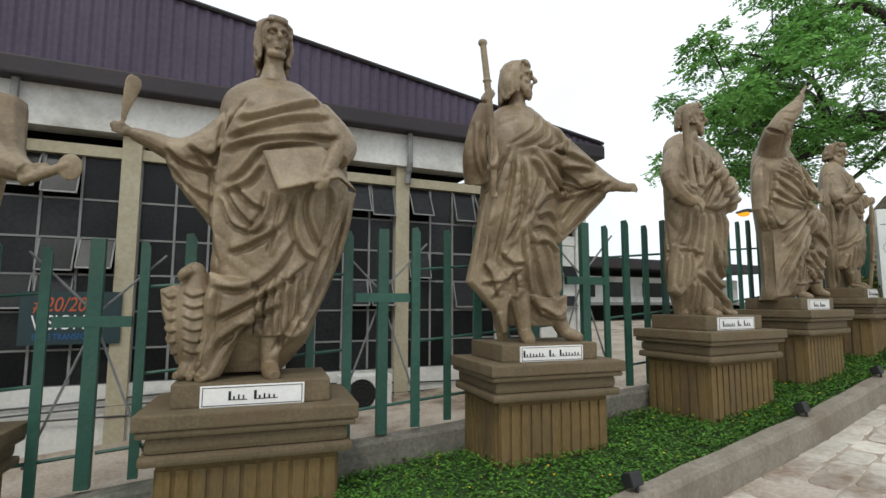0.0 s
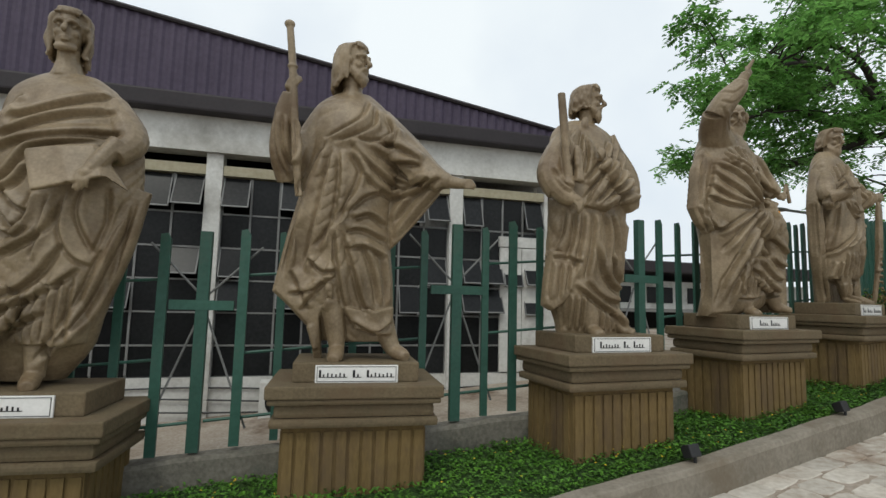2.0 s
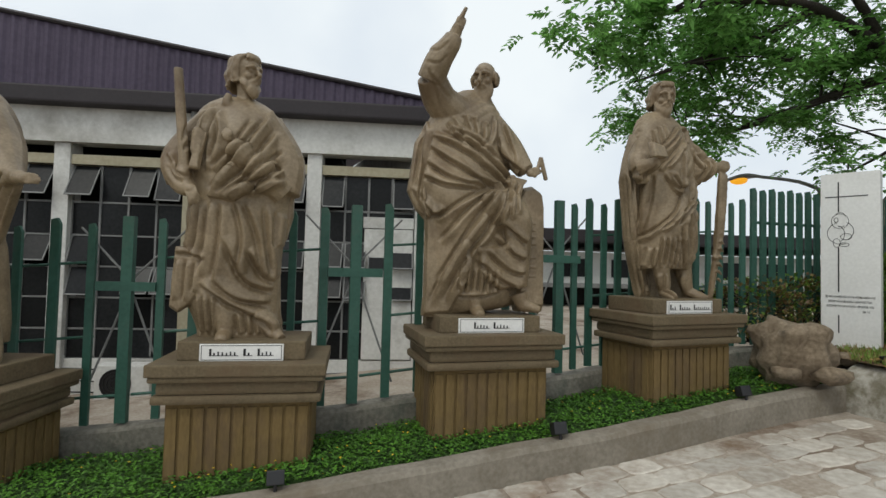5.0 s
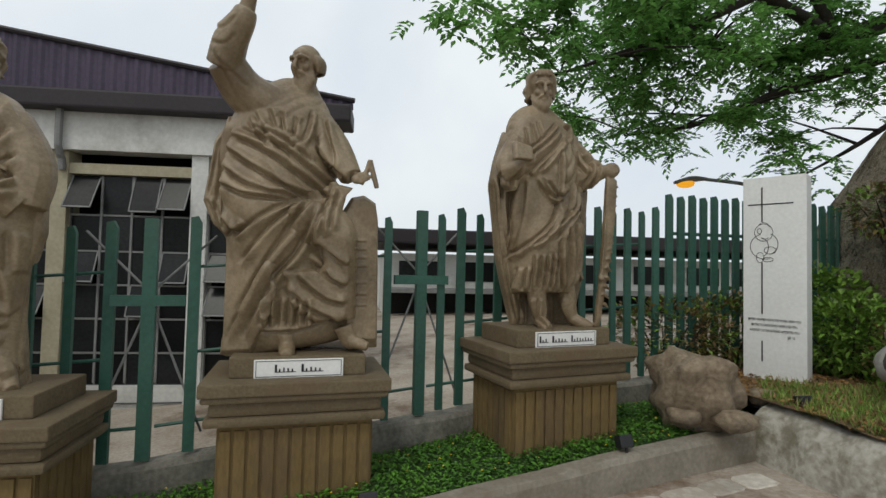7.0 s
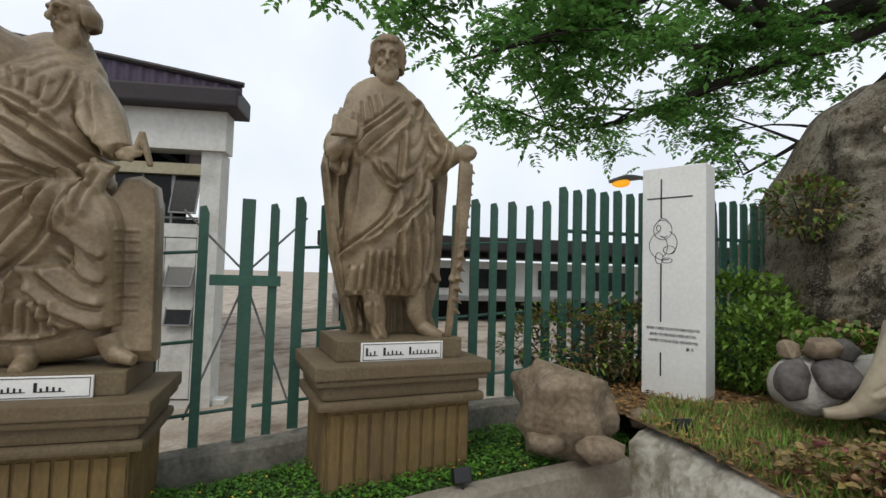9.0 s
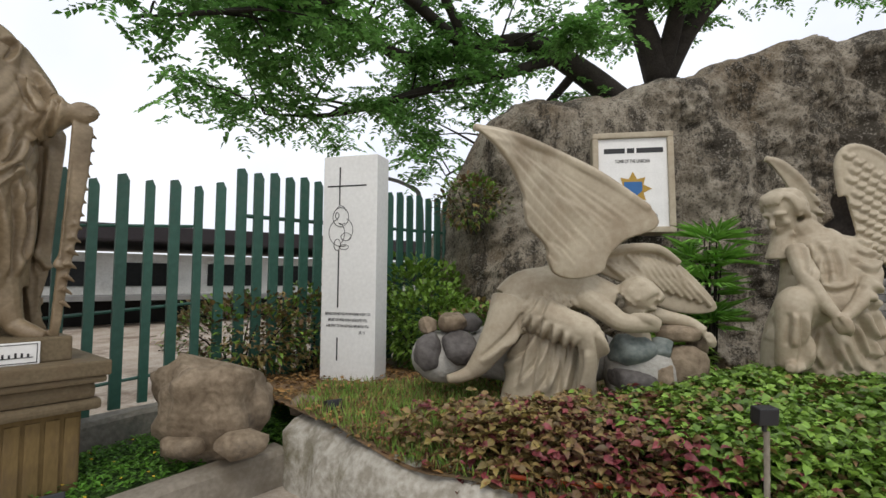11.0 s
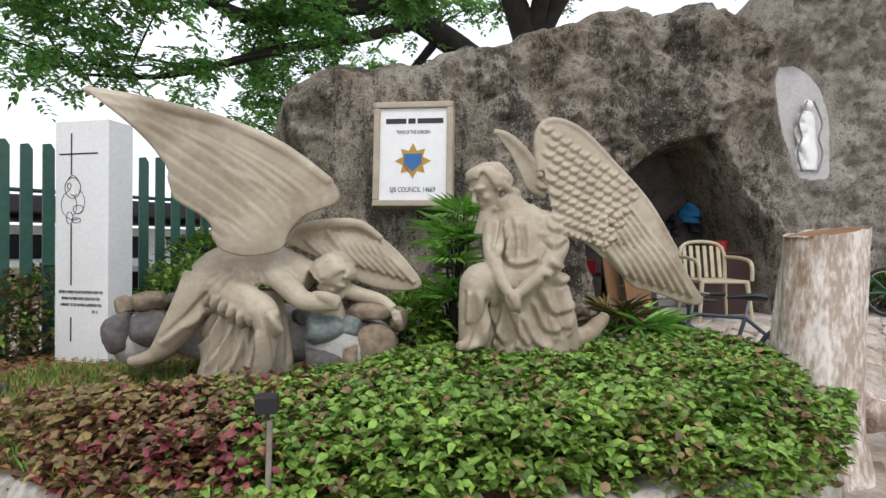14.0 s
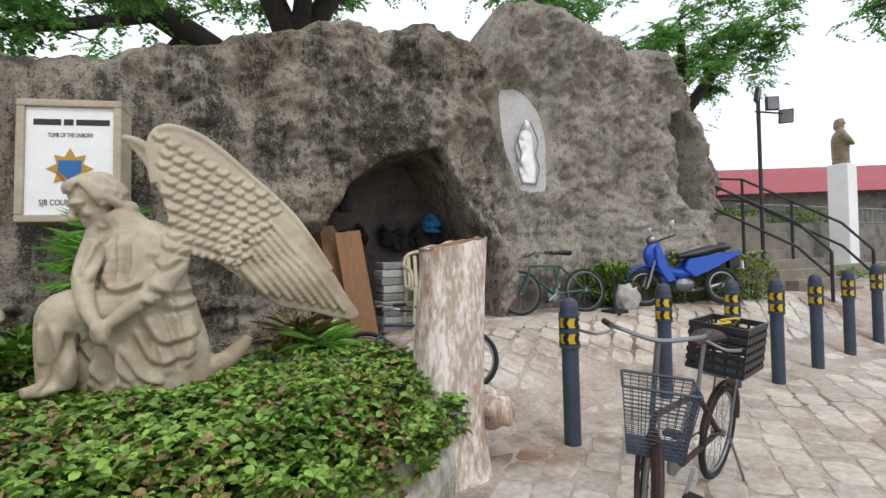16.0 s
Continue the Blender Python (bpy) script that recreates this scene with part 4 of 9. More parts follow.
    c.crease([(-0.489, 1.588), (-0.355, 1.545), (-0.264, 1.645)], 0.023, 0.034)
    c.crease([(-0.435, 1.577), (-0.339, 1.434), (-0.272, 1.318)], 0.023, 0.034)
    c.crease([(-0.465, 0.585), (-0.405, 0.555), (-0.333, 0.579)], 0.016, 0.017)
    c.crease([(-0.596, 0.585), (-0.560, 0.547), (-0.513, 0.563)], 0.016, 0.014)
    c.crease([(-0.462, 0.509), (-0.402, 0.479), (-0.330, 0.502)], 0.016, 0.017)
    c.crease([(-0.592, 0.509), (-0.556, 0.471), (-0.509, 0.487)], 0.016, 0.014)
    c.crease([(-0.458, 0.434), (-0.398, 0.404), (-0.326, 0.426)], 0.016, 0.017)
    c.crease([(-0.588, 0.434), (-0.552, 0.396), (-0.505, 0.411)], 0.016, 0.014)
    c.crease([(-0.454, 0.359), (-0.395, 0.328), (-0.323, 0.350)], 0.016, 0.017)
    c.crease([(-0.584, 0.358), (-0.549, 0.321), (-0.501, 0.335)], 0.016, 0.014)
    c.crease([(-0.451, 0.284), (-0.391, 0.253), (-0.319, 0.274)], 0.016, 0.017)
    c.crease([(-0.580, 0.283), (-0.545, 0.245), (-0.498, 0.260)], 0.016, 0.014)
    c.crease([(-0.447, 0.209), (-0.388, 0.178), (-0.316, 0.199)], 0.016, 0.017)
    c.crease([(-0.577, 0.209), (-0.541, 0.171), (-0.494, 0.184)], 0.016, 0.014)
    return c.done("statue", s1, "tan cast-stone robed statue with open book, quill and bird", M_STATUE, group="statues along the lawn")


def statue_pilgrim():
    c = Clay()
    c.robe([(0.123, -0.253, 0.269, 0.13, 0.05), (0.292, -0.318, 0.270, 0.17, 0.04), (0.543, -0.520, 0.252, 0.20, 0.03), (0.756, -0.518, 0.235, 0.21, 0.02), (0.968, -0.503, 0.208, 0.22, 0.00), (1.187, -0.473, 0.226, 0.23, 0.00), (1.365, -0.441, 0.273, 0.23, 0.00), (1.546, -0.405, 0.311, 0.22, 0.00), (1.707, -0.422, 0.282, 0.21, 0.02), (1.844, -0.408, 0.215, 0.18, 0.03), (1.939, -0.342, 0.141, 0.14, 0.04), (2.022, -0.230, 0.046, 0.08, 0.05)], 0.008, 2.0)
    c.head(-0.111, 2.247, 0.319, 0.00, turn=55, beard=0.3, hair=1.5, curl=1)
    c.limb([(-0.323, 1.795, 0.02), (-0.451, 1.521, 0.00), (-0.527, 1.314, -0.04)], [0.103, 0.112, 0.086], n=12)
    c.limb([(-0.533, 1.303, -0.05), (-0.586, 1.494, -0.14), (-0.579, 1.727, -0.22), (-0.552, 1.872, -0.26)], [0.103, 0.099, 0.073, 0.047], n=12)
    c.hand(-0.546, 1.918, 0.3, 0.4, 0.082, -0.27)
    c.limb([(-0.574, 2.388, -0.28), (-0.537, 2.061, -0.28), (-0.497, 1.591, -0.28), (-0.456, 1.143, -0.22)], [0.026, 0.028, 0.028, 0.026], n=10)
    c.lump(-0.573, 2.372, 0.039, 0.030, 0.035, -0.28, 0)
    c.lump(-0.537, 2.061, 0.039, 0.017, 0.035, -0.28, 0)
    c.limb([(0.091, 1.802, 0.00), (0.304, 1.547, -0.13), (0.467, 1.359, -0.27), (0.600, 1.286, -0.37)], [0.129, 0.133, 0.103, 0.052], n=12)
    c.limb([(0.499, 1.326, -0.31), (0.613, 1.287, -0.37), (0.708, 1.268, -0.41)], [0.056, 0.047, 0.034], n=12)
    c.hand(0.689, 1.273, 1, -0.05, 0.077, -0.40)
    c.sheet([(0.258, 1.695, -0.04), (0.431, 1.513, -0.18), (0.601, 1.340, -0.32), (0.537, 1.196, -0.28), (0.407, 1.024, -0.18), (0.281, 0.872, -0.08), (0.219, 0.809, -0.04), (0.173, 0.985, 0.00), (0.143, 1.337, 0.00)], 0.050)
    c.sheet([(-0.307, 1.367, -0.10), (-0.464, 1.217, -0.06), (-0.522, 0.942, -0.05), (-0.573, 0.692, -0.04), (-0.617, 0.478, -0.03), (-0.511, 0.383, -0.02), (-0.361, 0.222, 0.00), (-0.302, -0.025, 0.02), (-0.246, -0.016, 0.02), (-0.274, 0.291, -0.05), (-0.200, 0.440, -0.12), (-0.190, 0.942, -0.18)], 0.055)
    c.sheet([(-0.125, 0.378, -0.16), (0.115, 0.351, -0.18), (0.252, 0.385, -0.10), (0.253, 0.176, -0.08), (0.124, 0.179, -0.14), (-0.019, 0.219, -0.16)], 0.050)
    c.limb([(-0.191, 0.416, -0.10), (-0.158, 0.215, -0.11), (-0.143, 0.063, -0.11)], [0.086, 0.073, 0.052], n=12)
    c.limb([(-0.143, 0.072, -0.12), (-0.157, 0.025, -0.20), (-0.171, 0.008, -0.25)], [0.056, 0.056, 0.039], n=12)
    c.limb([(0.177, 0.298, -0.04), (0.233, 0.133, -0.05), (0.275, 0.052, -0.07)], [0.082, 0.069, 0.056], n=12)
    c.limb([(0.274, 0.061, -0.08), (0.326, 0.035, -0.14), (0.346, 0.023, -0.18)], [0.056, 0.052, 0.034], n=12)
    c.crease([(0.037, 1.935), (-0.015, 1.769), (-0.165, 1.648), (-0.290, 1.573)], 0.027, 0.038)
    c.crease([(0.080, 1.896), (0.078, 1.722), (-0.066, 1.606), (-0.225, 1.541)], 0.027, 0.038)
    c.crease([(0.150, 1.842), (0.206, 1.661), (0.035, 1.564), (-0.105, 1.577)], 0.027, 0.038)
    c.crease([(0.247, 1.708), (0.210, 1.545), (0.011, 1.545)], 0.027, 0.038)
    c.crease([(-0.114, 1.585), (0.074, 1.405), (0.294, 1.294), (0.446, 1.339)], 0.027, 0.041)
    c.crease([(-0.095, 1.536), (0.036, 1.318), (0.246, 1.223), (0.456, 1.280)], 0.027, 0.041)
    c.crease([(0.035, 1.564), (0.247, 1.462), (0.409, 1.427)], 0.027, 0.041)
    c.crease([(0.090, 1.646), (0.286, 1.543), (0.417, 1.441)], 0.027, 0.041)
    c.crease([(0.199, 1.381), (0.349, 1.315), (0.455, 1.331)], 0.027, 0.041)
    c.crease([(-0.259, 1.589), (-0.328, 1.374), (-0.427, 1.161), (-0.473, 0.844), (-0.519, 0.565)], 0.030, 0.043)
    c.crease([(-0.216, 1.533), (-0.260, 1.263), (-0.323, 0.932), (-0.384, 0.609)], 0.030, 0.043)
    c.crease([(-0.167, 1.512), (-0.156, 1.262), (-0.192, 0.979), (-0.299, 0.764)], 0.030, 0.043)
    c.crease([(-0.111, 1.517), (-0.006, 1.357), (-0.108, 1.066), (-0.181, 0.919)], 0.030, 0.043)
    c.crease([(-0.295, 1.510), (-0.370, 1.255), (-0.439, 0.926)], 0.030, 0.043)
    c.crease([(-0.082, 1.019), (0.046, 1.067), (0.180, 0.992)], 0.027, 0.036)
    c.crease([(-0.126, 0.934), (0.010, 0.949), (0.192, 0.876)], 0.027, 0.036)
    c.crease([(-0.147, 1.056), (0.000, 1.190), (0.138, 1.241)], 0.027, 0.036)
    c.crease([(-0.129, 0.820), (0.035, 0.827), (0.196, 0.752)], 0.027, 0.036)
    c.crease([(-0.182, 0.939), (-0.157, 0.737), (-0.125, 0.538), (-0.077, 0.348)], 0.027, 0.036)
    c.crease([(-0.126, 0.934), (-0.052, 0.701), (0.021, 0.462), (0.082, 0.335)], 0.027, 0.036)
    c.crease([(0.013, 0.867), (0.111, 0.626), (0.161, 0.384)], 0.027, 0.036)
    c.crease([(0.162, 0.792), (0.202, 0.588), (0.209, 0.385)], 0.027, 0.036)
    c.crease([(-0.352, 0.729), (-0.270, 0.645), (-0.169, 0.656)], 0.024, 0.034)
    c.crease([(-0.514, 0.479), (-0.319, 0.524), (-0.183, 0.616)], 0.024, 0.034)
    c.crease([(-0.245, 0.614), (-0.214, 0.436), (-0.257, 0.356)], 0.024, 0.034)
    c.crease([(-0.432, 0.352), (-0.332, 0.492), (-0.290, 0.572)], 0.024, 0.034)
    c.crease([(-0.043, 0.293), (0.119, 0.215), (0.237, 0.297)], 0.024, 0.034)
    c.crease([(-0.351, 0.249), (-0.296, 0.056)], 0.024, 0.034)
    c.crease([(-0.478, 0.645), (-0.403, 0.529), (-0.337, 0.354)], 0.024, 0.034)
    c.crease([(0.237, 0.892), (0.415, 1.140), (0.530, 1.267)], 0.027, 0.036)
    c.crease([(0.216, 1.020), (0.347, 1.224), (0.520, 1.337)], 0.027, 0.036)
    c.crease([(0.193, 1.192), (0.301, 1.286)], 0.027, 0.036)
    c.crease([(-0.623, 1.724), (-0.618, 1.491), (-0.519, 1.275)], 0.020, 0.024)
    c.crease([(-0.566, 1.708), (-0.559, 1.496), (-0.484, 1.354)], 0.020, 0.024)
    c.crease([(-0.476, 1.674), (-0.459, 1.504), (-0.492, 1.353)], 0.020, 0.024)
    return c.done("statue", s2, "tan cast-stone robed statue with a tall staff and outstretched hand", M_STATUE, group="statues along the lawn")


def statue_thinker():
    c = Clay()
    c.robe([(-0.033, -0.379, 0.245, 0.14, 0.05), (0.084, -0.400, 0.222, 0.16, 0.04), (0.264, -0.467, 0.207, 0.19, 0.03), (0.444, -0.499, 0.200, 0.20, 0.02), (0.670, -0.494, 0.211, 0.21, 0.01), (0.898, -0.481, 0.239, 0.22, 0.00), (1.127, -0.481, 0.260, 0.22, 0.00), (1.311, -0.480, 0.245, 0.22, 0.00), (1.496, -0.470, 0.221, 0.21, 0.00), (1.649, -0.451, 0.162, 0.18, 0.02), (1.748, -0.386, 0.086, 0.14, 0.04), (1.812, -0.281, -0.026, 0.08, 0.05)], 0.008, 4.0)
    c.head(-0.102, 1.984, 0.301, 0.00, turn=52, beard=0.35, hair=0.8, curl=1)
    c.limb([(-0.518, 1.924, -0.22), (-0.482, 1.544, -0.22), (-0.442, 1.159, -0.22)], [0.032, 0.037, 0.037], n=8)
    c.limb([(-0.442, 1.159, -0.22), (-0.432, 1.077, -0.20)], [0.032, 0.027], n=12)
    c.limb([(-0.317, 1.610, 0.00), (-0.526, 1.313, -0.08), (-0.500, 1.127, -0.14)], [0.128, 0.119, 0.091], n=12)
    c.limb([(-0.544, 1.224, -0.12), (-0.467, 1.104, -0.18), (-0.405, 1.067, -0.22)], [0.091, 0.078, 0.055], n=12)
    c.hand(-0.396, 1.064, 0.4, -0.8, 0.087, -0.24)
    c.sheet([(-0.373, 1.493, -0.20), (-0.305, 1.480, -0.22), (-0.342, 1.200, -0.26), (-0.409, 1.207, -0.25)], 0.030)
    c.limb([(0.063, 1.609, 0.02), (0.233, 1.325, -0.04), (0.227, 1.078, -0.08)], [0.128, 0.128, 0.110], n=12)
    c.limb([(0.214, 1.081, -0.12), (0.035, 1.240, -0.22), (-0.107, 1.387, -0.23)], [0.100, 0.091, 0.059], n=12)
    c.hand(-0.134, 1.426, -0.5, 0.8, 0.078, -0.24)
    c.limb([(-0.182, 1.690, -0.08), (-0.214, 1.736, -0.10), (-0.199, 1.806, -0.10)], [0.041, 0.037, 0.023], n=8)
    c.sheet([(0.109, 1.721, -0.06), (0.215, 1.543, -0.06), (0.117, 1.200, -0.18), (-0.094, 0.995, -0.24), (-0.296, 1.021, -0.22), (-0.184, 1.171, -0.24), (-0.044, 1.425, -0.22)], 0.045)
    c.sheet([(-0.526, 0.663, -0.06), (-0.284, 0.607, -0.12), (-0.307, 0.420, -0.10), (-0.408, 0.243, -0.06), (-0.500, 0.176, -0.04), (-0.567, 0.217, -0.02), (-0.554, 0.436, -0.03)], 0.050)
    c.sheet([(0.176, 1.240, 0.02), (0.281, 1.177, 0.03), (0.280, 0.920, 0.04), (0.230, 0.731, 0.04), (0.186, 0.913, 0.02)], 0.050)
    c.limb([(-0.182, 0.357, -0.08), (-0.157, 0.140, -0.10), (-0.157, 0.019, -0.10)], [0.082, 0.069, 0.050], n=12)
    c.limb([(-0.157, 0.036, -0.10), (-0.159, -0.003, -0.20), (-0.162, -0.015, -0.24)], [0.055, 0.055, 0.037], n=12)
    c.limb([(0.078, 0.182, -0.04), (0.152, 0.073, -0.06), (0.204, 0.011, -0.10)], [0.082, 0.064, 0.050], n=12)
    c.limb([(0.187, 0.026, -0.08), (0.245, -0.002, -0.14)], [0.050, 0.037], n=12)
    c.crease([(0.110, 1.651), (-0.054, 1.353), (-0.264, 1.056)], 0.028, 0.041)
    c.crease([(0.175, 1.548), (-0.007, 1.224), (-0.213, 1.020)], 0.028, 0.041)
    c.crease([(0.007, 1.607), (-0.107, 1.394), (-0.262, 1.208)], 0.028, 0.041)
    c.crease([(0.225, 1.373), (0.038, 1.183), (-0.170, 1.005)], 0.028, 0.041)
    c.crease([(0.249, 1.151), (0.083, 1.119), (-0.096, 1.087)], 0.028, 0.041)
    c.crease([(0.224, 1.247), (0.118, 1.130), (-0.031, 1.047)], 0.028, 0.041)
    c.crease([(-0.388, 1.011), (-0.412, 0.779), (-0.464, 0.649)], 0.028, 0.036)
    c.crease([(-0.262, 0.991), (-0.284, 0.698), (-0.333, 0.442)], 0.028, 0.036)
    c.crease([(-0.177, 0.978), (-0.184, 0.702), (-0.232, 0.410)], 0.028, 0.036)
    c.crease([(-0.093, 1.000), (-0.034, 0.750), (-0.066, 0.448)], 0.028, 0.036)
    c.crease([(-0.025, 1.003), (0.069, 0.754), (0.105, 0.452)], 0.028, 0.036)
    c.crease([(0.123, 0.976), (0.140, 0.713), (0.165, 0.453)], 0.028, 0.036)
    c.crease([(-0.325, 0.997), (-0.344, 0.739), (-0.391, 0.567)], 0.028, 0.036)
    c.crease([(0.202, 0.935), (0.184, 0.671)], 0.028, 0.036)
    c.crease([(-0.242, 0.444), (-0.070, 0.311), (0.153, 0.271)], 0.032, 0.041)
    c.crease([(-0.161, 0.746), (-0.023, 0.449), (0.168, 0.366)], 0.032, 0.041)
    c.crease([(-0.336, 0.416), (-0.144, 0.284), (0.115, 0.142), (0.203, 0.057)], 0.032, 0.041)
    c.crease([(0.003, 0.665), (0.095, 0.495), (0.174, 0.431)], 0.032, 0.041)
    c.crease([(-0.523, 0.627), (-0.414, 0.622), (-0.284, 0.582)], 0.021, 0.029)
    c.crease([(-0.495, 0.567), (-0.525, 0.264)], 0.021, 0.029)
    c.crease([(-0.420, 0.561), (-0.441, 0.257)], 0.021, 0.029)
    c.crease([(-0.356, 0.549), (-0.377, 0.331)], 0.021, 0.029)
    c.crease([(-0.280, 1.690), (-0.380, 1.571), (-0.435, 1.371)], 0.025, 0.034)
    c.crease([(-0.236, 1.671), (-0.292, 1.468), (-0.304, 1.206)], 0.025, 0.034)
    c.crease([(-0.367, 1.559), (-0.416, 1.316)], 0.025, 0.034)
    c.crease([(-0.234, 1.605), (-0.228, 1.438), (-0.272, 1.260)], 0.025, 0.034)
    c.crease([(-0.352, 0.315), (-0.333, 0.022)], 0.018, 0.024)
    c.crease([(-0.303, 0.316), (-0.284, 0.022)], 0.018, 0.024)
    c.crease([(-0.249, 0.316), (-0.230, 0.022)], 0.018, 0.024)
    c.crease([(-0.065, 0.192), (-0.051, 0.022)], 0.018, 0.024)
    c.crease([(-0.002, 0.192), (0.012, 0.022)], 0.018, 0.024)
    c.crease([(0.053, 0.193), (0.067, 0.022)], 0.018, 0.024)
    c.crease([(-0.565, 1.327), (-0.499, 1.211), (-0.414, 1.164)], 0.021, 0.024)
    c.crease([(-0.545, 1.242), (-0.497, 1.159), (-0.434, 1.129)], 0.021, 0.024)
    return c.done("statue", s3, "tan cast-stone robed statue, hand on chest, holding a club", M_STATUE, group="statues along the lawn")


def statue_pointer():
    c = Clay()
    c.robe([(-0.031, -0.507, -0.295, 0.12, 0.05), (0.064, -0.508, 0.283, 0.17, 0.03), (0.225, -0.475, 0.325, 0.20, 0.01), (0.464, -0.461, 0.317, 0.22, 0.00), (0.663, -0.468, 0.295, 0.23, 0.00), (0.861, -0.503, 0.257, 0.24, 0.00), (1.079, -0.547, 0.234, 0.24, 0.00), (1.219, -0.559, 0.221, 0.24, 0.00), (1.379, -0.550, 0.200, 0.23, 0.00), (1.544, -0.522, 0.188, 0.22, 0.01), (1.714, -0.450, 0.151, 0.19, 0.03), (1.821, -0.372, 0.092, 0.14, 0.04), (1.914, -0.209, 0.050, 0.09, 0.05)], 0.008, 6.0)
    c.head(-0.018, 2.012, 0.306, -0.03, turn=-38, beard=0.75, bald=True, bow=12)
    c.limb([(-0.24, 1.68, 0.0), (-0.42, 1.77, -0.08), (-0.535, 1.92, -0.19)], [0.17, 0.145, 0.118], n=16)
    c.limb([(-0.535, 1.89, -0.19), (-0.49, 2.03, -0.27), (-0.42, 2.14, -0.34), (-0.395, 2.20, -0.36)], [0.115, 0.108, 0.085, 0.066], n=14)
    c.limb([(-0.43, 2.12, -0.33), (-0.395, 2.20, -0.36), (-0.37, 2.275, -0.395)], [0.06, 0.052, 0.042], n=10)
    c.hand(-0.375, 2.25, 0.35, 1, 0.085, -0.39)
    c.limb([(-0.37, 2.30, -0.40), (-0.325, 2.40, -0.44)], [0.024, 0.015], n=8)
    c.limb([(0.057, 1.639, -0.02), (0.194, 1.421, -0.10), (0.301, 1.210, -0.20)], [0.105, 0.113, 0.081], n=12)
    c.hand(0.337, 1.192, 0.8, 0.3, 0.077, -0.23)
    c.limb([(0.372, 1.154, -0.24), (0.425, 1.331, -0.24)], [0.016, 0.016], n=6)
    c.limb([(0.425, 1.331, -0.24), (0.478, 1.137, -0.24)], [0.020, 0.020], n=6)
    c.sheet([(0.265, 0.987, -0.06), (0.318, 1.080, -0.06), (0.406, 1.101, -0.06), (0.490, 1.049, -0.06), (0.510, 0.926, -0.06), (0.530, 0.015, -0.04), (0.303, 0.019, -0.04)], 0.110)
    c.limb([(0.293, 0.889, -0.14), (0.301, 0.997, -0.14), (0.375, 1.041, -0.14), (0.448, 0.997, -0.14), (0.463, 0.885, -0.14)], [0.016, 0.016, 0.016, 0.016, 0.016], n=8)
    c.limb([(0.325, 0.887, -0.13), (0.331, 0.959, -0.13), (0.377, 0.994, -0.13), (0.426, 0.956, -0.13), (0.436, 0.892, -0.13)], [0.012, 0.012, 0.012, 0.012, 0.012], n=8)
    c.limb([(0.246, 0.867, -0.14), (0.483, 0.877, -0.14)], [0.016, 0.016], n=8)
    c.limb([(0.325, 0.080, -0.13), (0.314, 0.592, -0.13)], [0.012, 0.012], n=6)
    c.limb([(0.475, 0.077, -0.13), (0.453, 0.861, -0.13)], [0.012, 0.012], n=6)
    c.limb([(0.016, 0.938, -0.10), (0.190, 0.821, -0.20), (0.248, 0.649, -0.21), (0.280, 0.239, -0.15)], [0.185, 0.153, 0.113, 0.081], n=16)
    c.sheet([(-0.517, 1.606, 0.00), (-0.606, 1.425, 0.02), (-0.631, 1.228, 0.02), (-0.662, 1.012, 0.02), (-0.593, 0.859, 0.00), (-0.505, 0.765, -0.02), (-0.379, 0.880, -0.10), (-0.416, 1.295, -0.12)], 0.060)
    c.sheet([(-0.518, 0.843, 0.00), (-0.478, 0.535, 0.00), (-0.455, 0.304, 0.00), (-0.511, 0.075, 0.00), (-0.518, -0.024, 0.00), (-0.314, -0.000, -0.08), (-0.210, 0.242, -0.16), (-0.173, 0.581, -0.20)], 0.060)
    c.sheet([(0.158, 1.164, -0.18), (0.319, 1.133, -0.20), (0.252, 1.058, -0.20), (0.240, 0.840, -0.24), (0.149, 0.760, -0.24), (0.095, 0.929, -0.24)], 0.040)
    c.sheet([(-0.118, 0.545, -0.20), (0.294, 0.592, -0.22), (0.307, 0.236, -0.20), (0.112, 0.214, -0.20), (-0.038, 0.302, -0.20)], 0.050)
    c.limb([(-0.116, 0.200, -0.12), (-0.090, 0.086, -0.13), (-0.084, 0.018, -0.13)], [0.073, 0.060, 0.048], n=12)
    c.limb([(-0.085, 0.035, -0.14), (-0.085, 0.003, -0.22), (-0.087, -0.005, -0.26)], [0.056, 0.052, 0.036], n=12)
    c.limb([(0.290, 0.179, -0.14), (0.323, 0.090, -0.15), (0.360, 0.055, -0.18)], [0.073, 0.060, 0.048], n=12)
    c.limb([(0.337, 0.077, -0.17), (0.449, 0.044, -0.22)], [0.052, 0.032], n=12)
    c.crease([(-0.332, 1.624), (-0.249, 1.474), (-0.138, 1.370)], 0.019, 0.029)
    c.crease([(0.051, 1.666), (0.006, 1.459), (-0.087, 1.359)], 0.019, 0.029)
    c.crease([(-0.154, 1.636), (-0.127, 1.470)], 0.019, 0.029)
    c.crease([(-0.058, 1.608), (-0.067, 1.437)], 0.019, 0.029)
    c.crease([(-0.234, 1.647), (-0.178, 1.488)], 0.019, 0.029)
    c.crease([(-0.366, 1.583), (-0.309, 1.468), (-0.199, 1.364)], 0.019, 0.029)
    c.crease([(-0.494, 1.473), (-0.252, 1.360), (0.014, 1.190), (0.206, 1.047)], 0.025, 0.041)
    c.crease([(-0.507, 1.382), (-0.312, 1.242), (-0.057, 1.108), (0.130, 1.062)], 0.025, 0.041)
    c.crease([(-0.520, 1.263), (-0.343, 1.127), (-0.056, 1.070)], 0.025, 0.041)
    c.crease([(-0.529, 1.151), (-0.376, 1.073), (-0.091, 1.049)], 0.025, 0.041)
    c.crease([(-0.426, 1.517), (-0.139, 1.389), (0.087, 1.234), (0.218, 1.146)], 0.025, 0.041)
